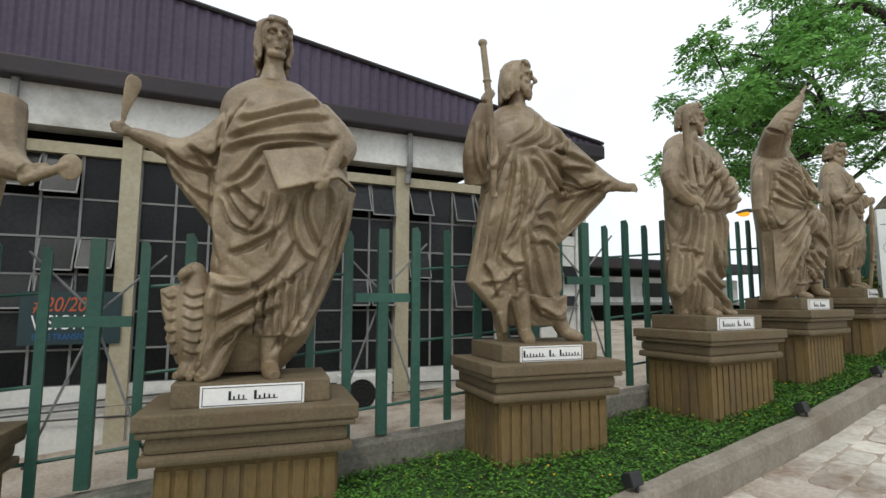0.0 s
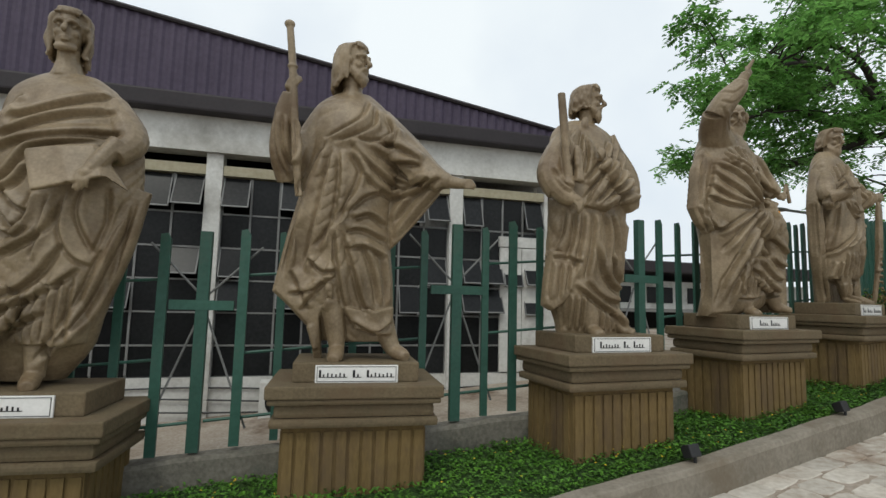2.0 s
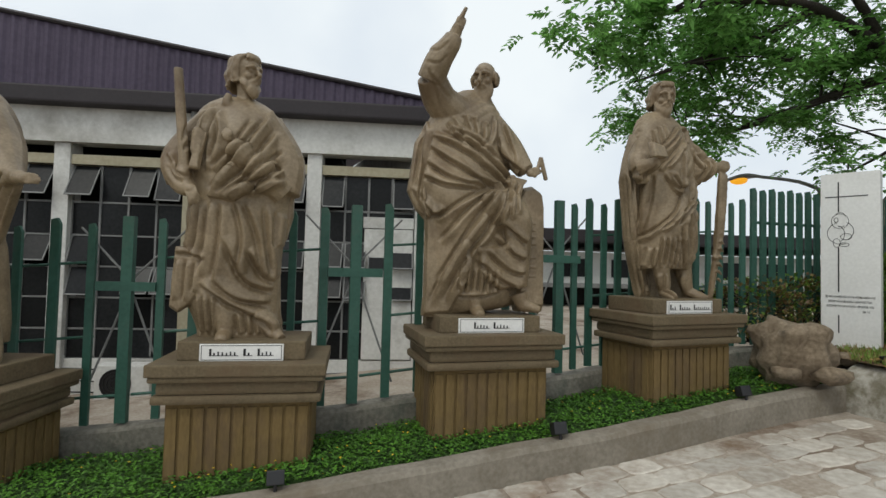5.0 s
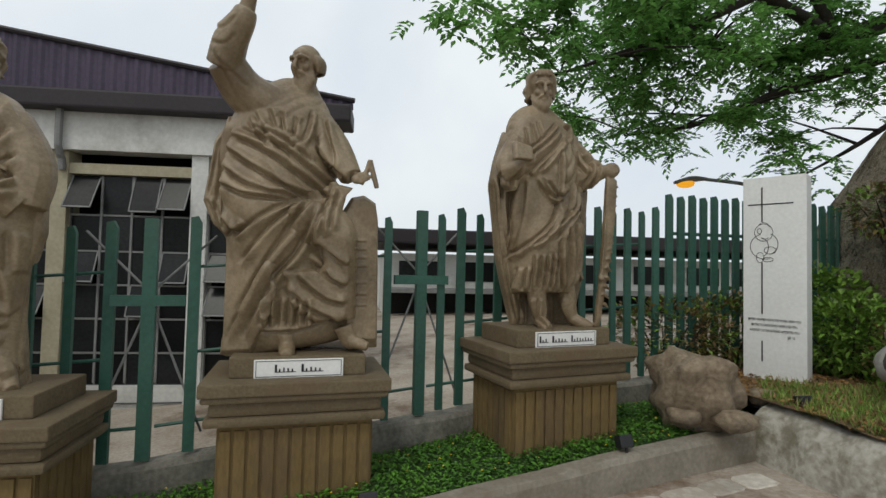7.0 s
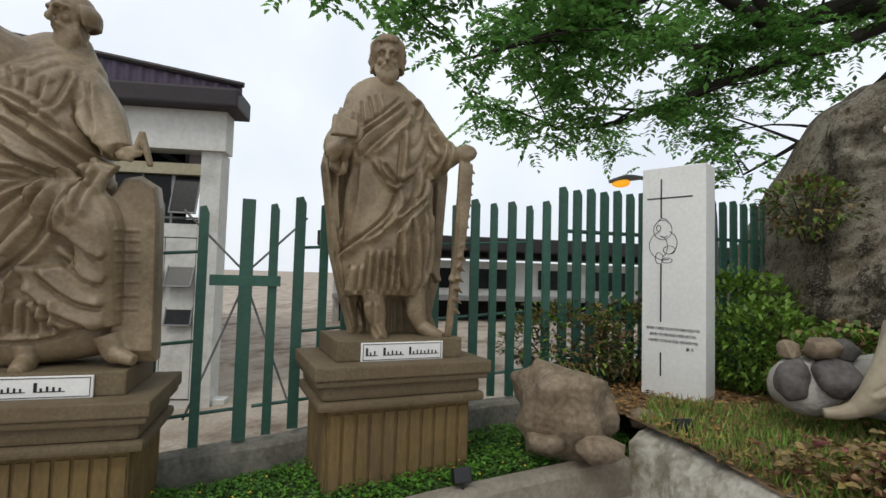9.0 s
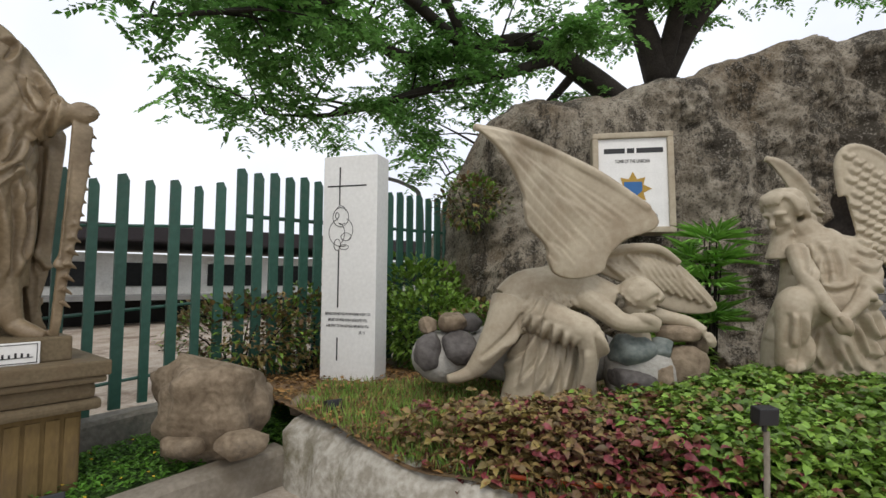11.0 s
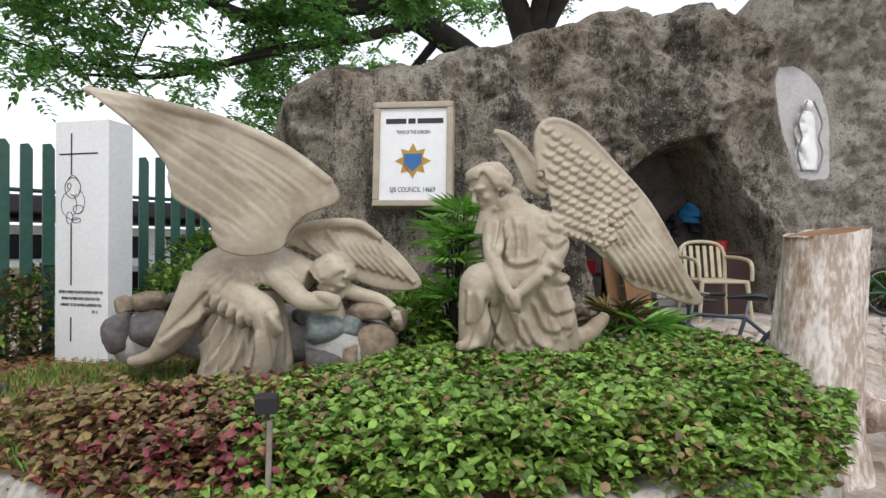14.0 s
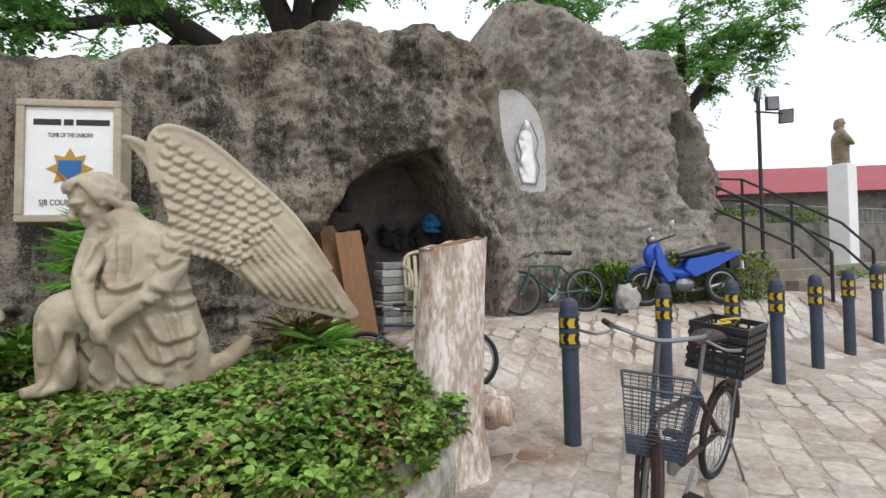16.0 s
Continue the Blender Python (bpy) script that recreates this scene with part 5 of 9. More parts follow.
    c.crease([(-0.364, 1.527), (-0.148, 1.453), (0.063, 1.298)], 0.025, 0.041)
    c.crease([(-0.512, 1.556), (-0.556, 1.330), (-0.597, 1.023)], 0.025, 0.036)
    c.crease([(-0.460, 1.504), (-0.501, 1.258), (-0.542, 0.950), (-0.484, 0.793)], 0.025, 0.036)
    c.crease([(-0.562, 1.017), (-0.450, 0.833), (-0.381, 0.874)], 0.025, 0.036)
    c.crease([(-0.619, 1.040), (-0.547, 0.893), (-0.498, 0.782)], 0.025, 0.036)
    c.crease([(0.086, 1.040), (-0.118, 0.763), (-0.285, 0.460), (-0.456, 0.059)], 0.028, 0.041)
    c.crease([(0.049, 1.038), (-0.192, 0.836), (-0.393, 0.569)], 0.028, 0.041)
    c.crease([(0.109, 1.003), (-0.007, 0.691), (-0.179, 0.462), (-0.341, 0.093)], 0.028, 0.041)
    c.crease([(0.012, 1.036), (-0.230, 0.909), (-0.433, 0.752)], 0.028, 0.041)
    c.crease([(-0.019, 0.851), (-0.226, 0.580), (-0.405, 0.247)], 0.028, 0.041)
    c.crease([(0.169, 1.006), (0.099, 0.848), (0.080, 0.732)], 0.028, 0.041)
    c.crease([(0.093, 0.769), (0.215, 0.659), (0.292, 0.604)], 0.025, 0.036)
    c.crease([(-0.107, 0.471), (0.078, 0.316), (0.281, 0.225)], 0.025, 0.036)
    c.crease([(-0.038, 0.547), (0.149, 0.392), (0.300, 0.355)], 0.025, 0.036)
    c.crease([(0.041, 0.662), (0.212, 0.514), (0.296, 0.477)], 0.025, 0.036)
    c.crease([(-0.177, 0.463), (-0.205, 0.243)], 0.025, 0.036)
    c.crease([(-0.233, 0.376), (-0.240, 0.180)], 0.016, 0.029)
    c.crease([(-0.176, 0.376), (-0.184, 0.179)], 0.016, 0.029)
    c.crease([(-0.119, 0.376), (-0.127, 0.179)], 0.016, 0.029)
    c.crease([(-0.062, 0.377), (-0.070, 0.178)], 0.016, 0.029)
    c.crease([(-0.004, 0.377), (-0.012, 0.177)], 0.016, 0.029)
    c.crease([(0.055, 0.377), (0.046, 0.177)], 0.016, 0.029)
    c.crease([(-0.268, 0.165), (-0.034, 0.170), (0.119, 0.222)], 0.019, 0.029)
    c.crease([(0.128, 1.627), (0.175, 1.436), (0.238, 1.245)], 0.022, 0.034)
    c.crease([(0.074, 1.427), (0.199, 1.281), (0.294, 1.171)], 0.022, 0.034)
    c.crease([(0.204, 1.125), (0.152, 0.967), (0.139, 0.773)], 0.022, 0.034)
    c.crease([(0.079, 1.505), (0.132, 1.362), (0.232, 1.205)], 0.022, 0.034)
    c.crease([(0.250, 1.097), (0.201, 0.958), (0.186, 0.821)], 0.022, 0.034)
    c.crease([(-0.590, 2.146), (-0.537, 2.080), (-0.454, 2.149)], 0.019, 0.008)
    c.crease([(-0.602, 2.014), (-0.523, 1.988), (-0.450, 2.055)], 0.019, 0.008)
    c.crease([(-0.565, 1.908), (-0.477, 1.845), (-0.371, 1.765)], 0.019, 0.008)
    c.crease([(-0.590, 1.960), (-0.529, 1.857), (-0.438, 1.700)], 0.019, 0.008)
    c.crease([(-0.606, 2.218), (-0.540, 2.173), (-0.463, 2.223)], 0.019, 0.008)
    c.crease([(0.329, 0.768), (0.430, 0.772)], 0.009, 0.010)
    c.crease([(0.331, 0.710), (0.432, 0.713)], 0.009, 0.010)
    c.crease([(0.333, 0.651), (0.434, 0.654)], 0.009, 0.010)
    c.crease([(0.334, 0.593), (0.436, 0.595)], 0.009, 0.010)
    c.crease([(0.338, 0.476), (0.439, 0.478)], 0.009, 0.010)
    c.crease([(0.340, 0.399), (0.441, 0.399)], 0.009, 0.010)
    c.crease([(0.342, 0.321), (0.443, 0.321)], 0.009, 0.010)
    return c.done("statue", s4, "tan cast-stone bearded statue pointing upwards, holding a set square", M_STATUE, group="statues along the lawn")


def statue_sawyer():
    c = Clay()
    c.robe([(0.275, -0.310, 0.273, 0.18, 0.02), (0.330, -0.319, 0.278, 0.20, 0.02), (0.550, -0.345, 0.277, 0.22, 0.00), (0.773, -0.338, 0.282, 0.23, 0.00), (0.998, -0.338, 0.279, 0.23, 0.00), (1.187, -0.360, 0.285, 0.23, 0.00), (1.337, -0.380, 0.278, 0.22, 0.00), (1.493, -0.387, 0.253, 0.20, 0.02), (1.648, -0.362, 0.202, 0.16, 0.03), (1.743, -0.302, 0.124, 0.12, 0.04), (1.810, -0.212, 0.034, 0.08, 0.05)], 0.008, 8.0)
    c.head(-0.090, 1.938, 0.307, -0.02, turn=-18, beard=0.45, hair=0.75, bow=10)
    c.limb([(-0.259, 1.526, 0.00), (-0.419, 1.302, -0.06), (-0.438, 1.200, -0.10)], [0.097, 0.097, 0.082], n=12)
    c.limb([(-0.455, 1.209, -0.12), (-0.420, 1.229, -0.24), (-0.391, 1.251, -0.28)], [0.075, 0.056, 0.045], n=12)
    c.hand(-0.388, 1.260, 0.5, 0.5, 0.075, -0.30)
    c.sheet([(-0.514, 1.406, -0.30), (-0.345, 1.383, -0.28), (-0.375, 1.265, -0.34), (-0.537, 1.256, -0.36)], 0.035)
    c.sheet([(-0.487, 1.294, -0.10), (-0.385, 1.263, -0.14), (-0.385, 1.129, -0.12), (-0.427, 1.057, -0.10), (-0.476, 1.122, -0.08)], 0.050)
    c.limb([(0.120, 1.607, 0.02), (0.240, 1.392, -0.04), (0.272, 1.234, -0.10)], [0.105, 0.116, 0.120], n=12)
    c.limb([(0.256, 1.247, -0.10), (0.332, 1.261, -0.20), (0.392, 1.278, -0.27)], [0.120, 0.082, 0.045], n=12)
    c.hand(0.408, 1.284, 0.8, 0.1, 0.075, -0.29)
    c.lump(0.423, 1.279, 0.075, 0.060, 0.030, -0.29, 0)
    c.sheet([(0.375, 1.227, -0.28), (0.477, 1.206, -0.28), (0.464, 0.943, -0.28), (0.431, 0.637, -0.28), (0.398, 0.302, -0.24), (0.379, -0.008, -0.20), (0.335, 0.000, -0.20), (0.344, 0.338, -0.24), (0.360, 0.706, -0.28)], 0.022)
    c.limb([(0.447, 1.174, -0.28), (0.499, 1.140, -0.28)], [0.019, 0.007], n=5)
    c.limb([(0.440, 1.096, -0.28), (0.492, 1.062, -0.28)], [0.019, 0.007], n=5)
    c.limb([(0.433, 1.019, -0.28), (0.485, 0.984, -0.28)], [0.019, 0.007], n=5)
    c.limb([(0.426, 0.942, -0.28), (0.478, 0.907, -0.28)], [0.019, 0.007], n=5)
    c.limb([(0.420, 0.866, -0.28), (0.471, 0.830, -0.28)], [0.019, 0.007], n=5)
    c.limb([(0.413, 0.789, -0.28), (0.464, 0.753, -0.28)], [0.019, 0.007], n=5)
    c.limb([(0.406, 0.714, -0.28), (0.457, 0.677, -0.28)], [0.019, 0.007], n=5)
    c.limb([(0.399, 0.639, -0.28), (0.450, 0.601, -0.28)], [0.019, 0.007], n=5)
    c.limb([(0.393, 0.564, -0.28), (0.444, 0.526, -0.28)], [0.019, 0.007], n=5)
    c.limb([(0.386, 0.490, -0.28), (0.437, 0.451, -0.28)], [0.019, 0.007], n=5)
    c.limb([(0.380, 0.416, -0.28), (0.430, 0.377, -0.28)], [0.019, 0.007], n=5)
    c.limb([(0.373, 0.342, -0.28), (0.423, 0.303, -0.28)], [0.019, 0.007], n=5)
    c.limb([(0.367, 0.269, -0.28), (0.417, 0.230, -0.28)], [0.019, 0.007], n=5)
    c.limb([(0.360, 0.197, -0.28), (0.410, 0.157, -0.28)], [0.019, 0.007], n=5)
    c.sheet([(-0.398, 1.579, 0.06), (-0.478, 1.333, 0.06), (-0.513, 1.147, 0.06), (-0.467, 0.843, 0.07), (-0.432, 0.565, 0.08), (-0.368, 0.321, 0.09), (-0.267, -0.012, 0.10), (-0.183, -0.015, 0.10), (-0.236, 0.324, 0.08), (-0.311, 0.679, 0.05), (-0.340, 1.219, 0.05)], 0.060)
    c.sheet([(0.287, 1.419, 0.06), (0.426, 1.196, 0.06), (0.401, 0.823, 0.06), (0.377, 0.459, 0.06), (0.367, 0.339, 0.06), (0.321, 0.102, 0.08), (0.388, -0.034, 0.10), (0.302, -0.031, 0.10), (0.248, 0.336, 0.08), (0.267, 0.928, 0.05)], 0.060)
    c.sheet([(-0.257, 0.361, 0.14), (0.337, 0.379, 0.14), (0.376, -0.045, 0.14), (-0.236, -0.024, 0.14)], 0.060)
    c.limb([(-0.155, 0.309, -0.08), (-0.128, 0.135, -0.09), (-0.116, 0.034, -0.09)], [0.082, 0.067, 0.045], n=12)
    c.limb([(-0.118, 0.048, -0.10), (-0.133, 0.009, -0.20), (-0.143, 0.000, -0.25)], [0.049, 0.052, 0.034], n=12)
    c.limb([(0.148, 0.315, -0.06), (0.175, 0.149, -0.07), (0.206, 0.046, -0.08)], [0.082, 0.067, 0.049], n=12)
    c.limb([(0.198, 0.061, -0.08), (0.269, 0.014, -0.16), (0.320, 0.001, -0.20)], [0.052, 0.049, 0.030], n=12)
    c.crease([(0.025, 1.590), (-0.130, 1.443), (-0.282, 1.303), (-0.291, 1.197)], 0.020, 0.036)
    c.crease([(0.069, 1.545), (-0.094, 1.379), (-0.232, 1.243), (-0.260, 1.185)], 0.020, 0.036)
    c.crease([(0.008, 1.642), (-0.164, 1.471), (-0.285, 1.372)], 0.020, 0.036)
    c.crease([(0.078, 1.660), (0.155, 1.623), (0.107, 1.497)], 0.020, 0.036)
    c.crease([(0.047, 1.491), (-0.098, 1.331), (-0.205, 1.213)], 0.020, 0.036)
    c.crease([(-0.224, 1.635), (-0.202, 1.462)], 0.015, 0.024)
    c.crease([(-0.173, 1.649), (-0.153, 1.510)], 0.015, 0.024)
    c.crease([(-0.272, 1.594), (-0.269, 1.418)], 0.015, 0.024)
    c.crease([(-0.318, 1.512), (-0.336, 1.350)], 0.015, 0.024)
    c.crease([(-0.280, 1.164), (-0.280, 0.923), (-0.331, 0.546)], 0.023, 0.036)
    c.crease([(-0.213, 1.176), (-0.108, 1.017), (-0.041, 0.991)], 0.023, 0.036)
    c.crease([(-0.149, 1.188), (-0.045, 1.063), (0.055, 1.115)], 0.023, 0.036)
    c.crease([(-0.002, 1.435), (-0.017, 1.176), (-0.041, 0.991)], 0.023, 0.036)
    c.crease([(0.123, 1.163), (0.096, 0.975), (0.067, 0.861)], 0.023, 0.036)
    c.crease([(-0.169, 1.191), (-0.124, 1.075), (-0.050, 1.033)], 0.023, 0.036)
    c.crease([(-0.324, 1.128), (-0.332, 0.888), (-0.355, 0.651)], 0.023, 0.036)
    c.crease([(-0.028, 0.993), (-0.098, 0.807), (-0.247, 0.654), (-0.382, 0.510)], 0.020, 0.048)
    c.crease([(-0.013, 0.960), (-0.083, 0.773), (-0.233, 0.621)], 0.020, 0.048)
    c.crease([(0.212, 1.103), (0.133, 0.943), (0.033, 0.857), (-0.063, 0.775)], 0.023, 0.038)
    c.crease([(0.204, 0.952), (0.069, 0.825), (-0.058, 0.670)], 0.023, 0.038)
    c.crease([(0.069, 0.825), (0.113, 0.612), (0.144, 0.326)], 0.023, 0.038)
    c.crease([(0.003, 0.782), (0.008, 0.534), (0.054, 0.289)], 0.023, 0.038)
    c.crease([(0.165, 0.873), (0.199, 0.582), (0.190, 0.327)], 0.023, 0.038)
    c.crease([(0.218, 0.887), (0.241, 0.629), (0.222, 0.408)], 0.023, 0.038)
    c.crease([(-0.303, 0.472), (-0.305, 0.283)], 0.015, 0.029)
    c.crease([(-0.256, 0.474), (-0.257, 0.284)], 0.015, 0.029)
    c.crease([(-0.212, 0.578), (-0.209, 0.284)], 0.015, 0.029)
    c.crease([(-0.163, 0.582), (-0.160, 0.285)], 0.015, 0.029)
    c.crease([(-0.112, 0.585), (-0.109, 0.286)], 0.015, 0.029)
    c.crease([(-0.064, 0.589), (-0.061, 0.287)], 0.015, 0.029)
    c.crease([(-0.015, 0.592), (-0.013, 0.288)], 0.015, 0.029)
    c.crease([(-0.447, 1.039), (-0.395, 0.659), (-0.311, 0.246), (-0.236, 0.020)], 0.020, 0.034)
    c.crease([(-0.409, 1.223), (-0.409, 0.903), (-0.349, 0.600)], 0.020, 0.034)
    c.crease([(0.330, 1.121), (0.324, 0.722), (0.303, 0.330)], 0.020, 0.034)
    c.crease([(0.293, 0.484), (0.363, 0.370)], 0.020, 0.034)
    c.crease([(-0.488, 1.180), (-0.450, 0.870), (-0.400, 0.527)], 0.020, 0.034)
    c.crease([(0.221, 1.514), (0.290, 1.332), (0.243, 1.128)], 0.020, 0.034)
    c.crease([(0.164, 1.463), (0.237, 1.243)], 0.020, 0.034)
    c.crease([(0.330, 1.319), (0.299, 1.137)], 0.020, 0.034)
    c.crease([(0.233, 1.426), (0.342, 1.309)], 0.020, 0.034)
    c.crease([(0.199, 1.090), (0.291, 1.151)], 0.020, 0.034)
    c.crease([(-0.209, 0.235), (-0.196, 0.002)], 0.015, 0.024)
    c.crease([(-0.159, 0.235), (-0.147, 0.000)], 0.015, 0.024)
    c.crease([(-0.006, 0.237), (0.006, -0.005)], 0.015, 0.024)
    c.crease([(0.047, 0.237), (0.059, -0.006)], 0.015, 0.024)
    c.crease([(0.101, 0.238), (0.113, -0.008)], 0.015, 0.024)
    return c.done("statue", s5, "tan cast-stone bearded statue with an open book and a long saw", M_STATUE, group="statues along the lawn")


def statue_keys():
    c = Clay()
    c.robe([(0.1, -0.3, 0.3, 0.17, 0.03), (0.8, -0.33, 0.4, 0.22, 0.0), (1.55, -0.28, 0.5, 0.24, 0.0), (2.0, -0.22, 0.4, 0.19, 0.04), (2.17, -0.03, 0.25, 0.1, 0.05)], 0.008, 1.0)
    c.head(0.11, 2.42, 0.34, 0.03, beard=0.6, hair=0.9)
    c.limb([(0.42, 1.9, 0.02), (0.51, 1.55, -0.1), (0.7, 1.42, -0.25)], [0.15, 0.12, 0.06])
    c.hand(0.73, 1.42, 0.9, 0.3, 0.09, -0.26)
    c.limb([(0.68, 1.36, -0.27), (0.92, 1.47, -0.3)], [0.034, 0.03], n=8)
    c.lump(0.93, 1.46, 0.067, 0.084, 0.02, -0.3)
    for k in range(7):
        c.crease([(-0.2 + 0.1 * k, 1.9), (-0.24 + 0.09 * k, 1.1), (-0.28 + 0.09 * k, 0.2)], 0.035, 0.03)
    for x in (-0.14, 0.17):
        c.limb([(x, 0.2, -0.05), (x, 0.07, -0.08), (x, 0.04, -0.22)], [0.07, 0.07, 0.04])
    return c.done("statue", s0, "tan cast-stone robed statue holding a large key", M_STATUE, group="statues along the lawn")


for build in (statue_writer, statue_pilgrim, statue_thinker, statue_pointer, statue_sawyer, statue_keys):
    build()


# ---- leaves ----
def leaf_field(name, items, material, label, category, kind="stuff", oval=False):
    """Many small folded leaves in one mesh; items: (place, direction, up, length, width, material index)."""
    vs, fs, mi = [], [], []
    for p, d, u, l, w, k in items:
        s = d.cross(u)
        if s.length < 1e-4:
            s = d.orthogonal()
        s = s.normalized() * (w / 2)
        i = len(vs)
        if oval:
            a, b, e = p + d * (l * 0.3), p + d * (l * 0.62), u * (w * 0.16)
            vs += [p, a + s + e, b + s * 0.85 + e, p + d * l - u * (l * 0.14), b - s * 0.85 + e, a - s + e, a, b]
            fs += [(i, i + 1, i + 6), (i + 1, i + 2, i + 7, i + 6), (i + 2, i + 3, i + 7), (i, i + 6, i + 5), (i + 6, i + 7, i + 4, i + 5), (i + 7, i + 3, i + 4)]
            mi += [k] * 6
            continue
        mid = p + d * (l * 0.5)
        vs += [p, mid + s + u * (w * 0.18), p + d * l - u * (l * 0.12), mid - s + u * (w * 0.18)]
        fs += [(i, i + 1, i + 2), (i, i + 2, i + 3)]
        mi += [k, k]
    me = bpy.data.meshes.new(name)
    me.from_pydata(vs, [], fs)
    for m in material if isinstance(material, (list, tuple)) else [material]:
        me.materials.append(m)
    me.polygons.foreach_set("material_index", mi)
    ob = new(name, me)
    return tagged(ob, label, category, kind=kind) if label else ob


rng = random.Random(5)


def rand_dir(up=0.5):
    a = rng.uniform(0, 6.2832)
    z = rng.uniform(-0.25, 0.6) + up * 0.3
    return Vector((math.cos(a), math.sin(a), z)).normalized()


items = []
for i in range(34000):
    t, u = rng.uniform(0.14, 1), rng.uniform(0.0, 1.0)
    p = lawn_point(t, u)
    n = noise.noise(Vector((p.x * 1.7, p.y * 1.7, 3)))
    hgt = rng.uniform(0.0, 0.045 + 0.03 * n)
    flower = rng.random() < 0.012
    items.append((p + Vector((0, 0, hgt + (0.03 if flower else 0))), rand_dir(), Vector((0, 0, 1)), rng.uniform(0.022, 0.05) if not flower else 0.022, rng.uniform(0.016, 0.03) if not flower else 0.022, 1 if flower else 0))
leaf_field("ground_cover", items, [M_LEAF, M_YELLOW], "low green ground cover with tiny yellow flowers", "plants")


# ---- the white stele ----
st_m = Matrix.Translation((7.305, 8.985, 1.28)) @ Matrix.Rotation(math.atan2(-0.205, 0.485), 4, "Z")
stele = thing("stele", st_m, "tall white memorial slab with engraved cross and verse", "memorial")
part("slab", boxed(-0.263, 0.263, 0.0, 0.24, -0.3, 1.96, bevel=0.006), M_STELE, stele)
for q in ((-0.105, -0.093, 1.52, 1.86), (-0.105, -0.093, 0.62, 1.12), (-0.105, -0.093, 0.16, 0.36), (-0.22, 0.16, 1.685, 1.697)):
    part("engraved_line", boxed(q[0], q[1], -0.003, 0.002, q[2], q[3]), M_BLACK, stele)


def ring_line(bm, cx, cz, rx, rz, r=0.0028, a0=0, a1=6.2832, y=-0.002):
    pts = [(cx + rx * math.cos(a0 + (a1 - a0) * k / 20), y, cz + rz * math.sin(a0 + (a1 - a0) * k / 20)) for k in range(21)]
    tube(bm, pts, r, n=4, smooth=1)


bm = bmesh.new()
for q in ((-0.085, 1.415, 0.078, 0.085), (-0.12, 1.43, 0.018, 0.026), (-0.03, 1.24, 0.05, 0.035), (-0.115, 1.17, 0.032, 0.05), (-0.05, 1.15, 0.045, 0.022)):
    ring_line(bm, *q)
ring_line(bm, -0.07, 1.28, 0.13, 0.125, a0=1.9, a1=5.0)
ring_line(bm, -0.05, 1.30, 0.085, 0.10, a0=-1.4, a1=1.3)
ring_line(bm, -0.10, 1.27, 0.055, 0.09, a0=-1.2, a1=1.6)
ring_line(bm, -0.085, 1.45, 0.05, 0.065, a0=0.3, a1=2.6)
ring_line(bm, -0.075, 1.37, 0.03, 0.02, a0=3.4, a1=6.0)
part("engraved_outline", bm, M_BLACK, stele, "plain outline drawing")
flat = Matrix.Rotation(radians(90), 4, "X")
for i, line in enumerate(("BEFORE I FORMED YOU IN THE WOMB I KNEW YOU", "BEFORE YOU WERE BORN I DEDICATED YOU,", "A PROPHET TO THE NATIONS I APPOINTED YOU.", "JER. 1:5")):
    text_mesh("inscription", line, 0.034, Matrix.Translation((0.0 if i < 3 else 0.14, -0.003, 0.565 - 0.052 * i)) @ flat, M_BLACK, stele, width=0.54)


# ---- the grotto ----
def ramp(table, x):
    return float(np.interp(x, [a for a, b in table], [b for a, b in table]))


ROCK_Y = [(8.0, 11.4), (8.4, 10.4), (8.8, 9.85), (9.3, 9.58), (10.5, 9.33), (12.0, 9.40), (14.4, 9.55), (14.8, 9.85), (15.4, 9.95), (16.5, 9.9), (17.5, 9.6), (18.3, 9.5), (19.0, 9.6), (19.7, 10.1), (20.4, 11.2)]
ROCK_H = [(8.0, 2.0), (8.4, 3.3), (8.75, 4.02), (9.1, 4.26), (10.8, 4.46), (11.5, 4.76), (12.3, 5.06), (13.3, 5.26), (14.2, 5.34), (14.7, 5.12), (14.85, 5.45), (15.15, 5.98), (15.9, 6.24), (16.9, 5.95), (18.4, 5.7), (18.8, 5.35), (19.1, 4.9), (19.7, 3.7), (20.4, 2.0)]
CAVE = [(12.0, 1.0), (12.02, 2.3), (12.29, 2.76), (12.61, 3.17), (13.02, 3.42), (13.69, 3.6), (13.87, 3.37), (14.14, 2.83), (14.4, 2.33), (14.5, 1.0)]
CAVE2 = [(18.15, 2.9), (18.19, 4.3), (18.49, 4.62), (18.79, 4.72), (19.05, 4.28), (19.1, 2.9)]
NICHE = [(15.22, 3.16), (14.97, 3.75), (14.9, 4.4), (15.0, 4.68), (15.34, 4.69), (15.66, 4.42), (15.77, 3.98), (15.69, 3.19)]


def inside(poly, x, z):
    """How deep a point lies inside an outline; negative outside."""
    best, odd = 1e9, False
    for (x0, z0), (x1, z1) in zip(poly, poly[1:] + poly[:1]):
        dx, dz = x1 - x0, z1 - z0
        t = min(1, max(0, ((x - x0) * dx + (z - z0) * dz) / (dx * dx + dz * dz)))
        best = min(best, math.hypot(x - x0 - t * dx, z - z0 - t * dz))
        if (z0 > z) != (z1 > z) and x < x0 + (z - z0) * dx / dz:
            odd = not odd
    return best if odd else -best


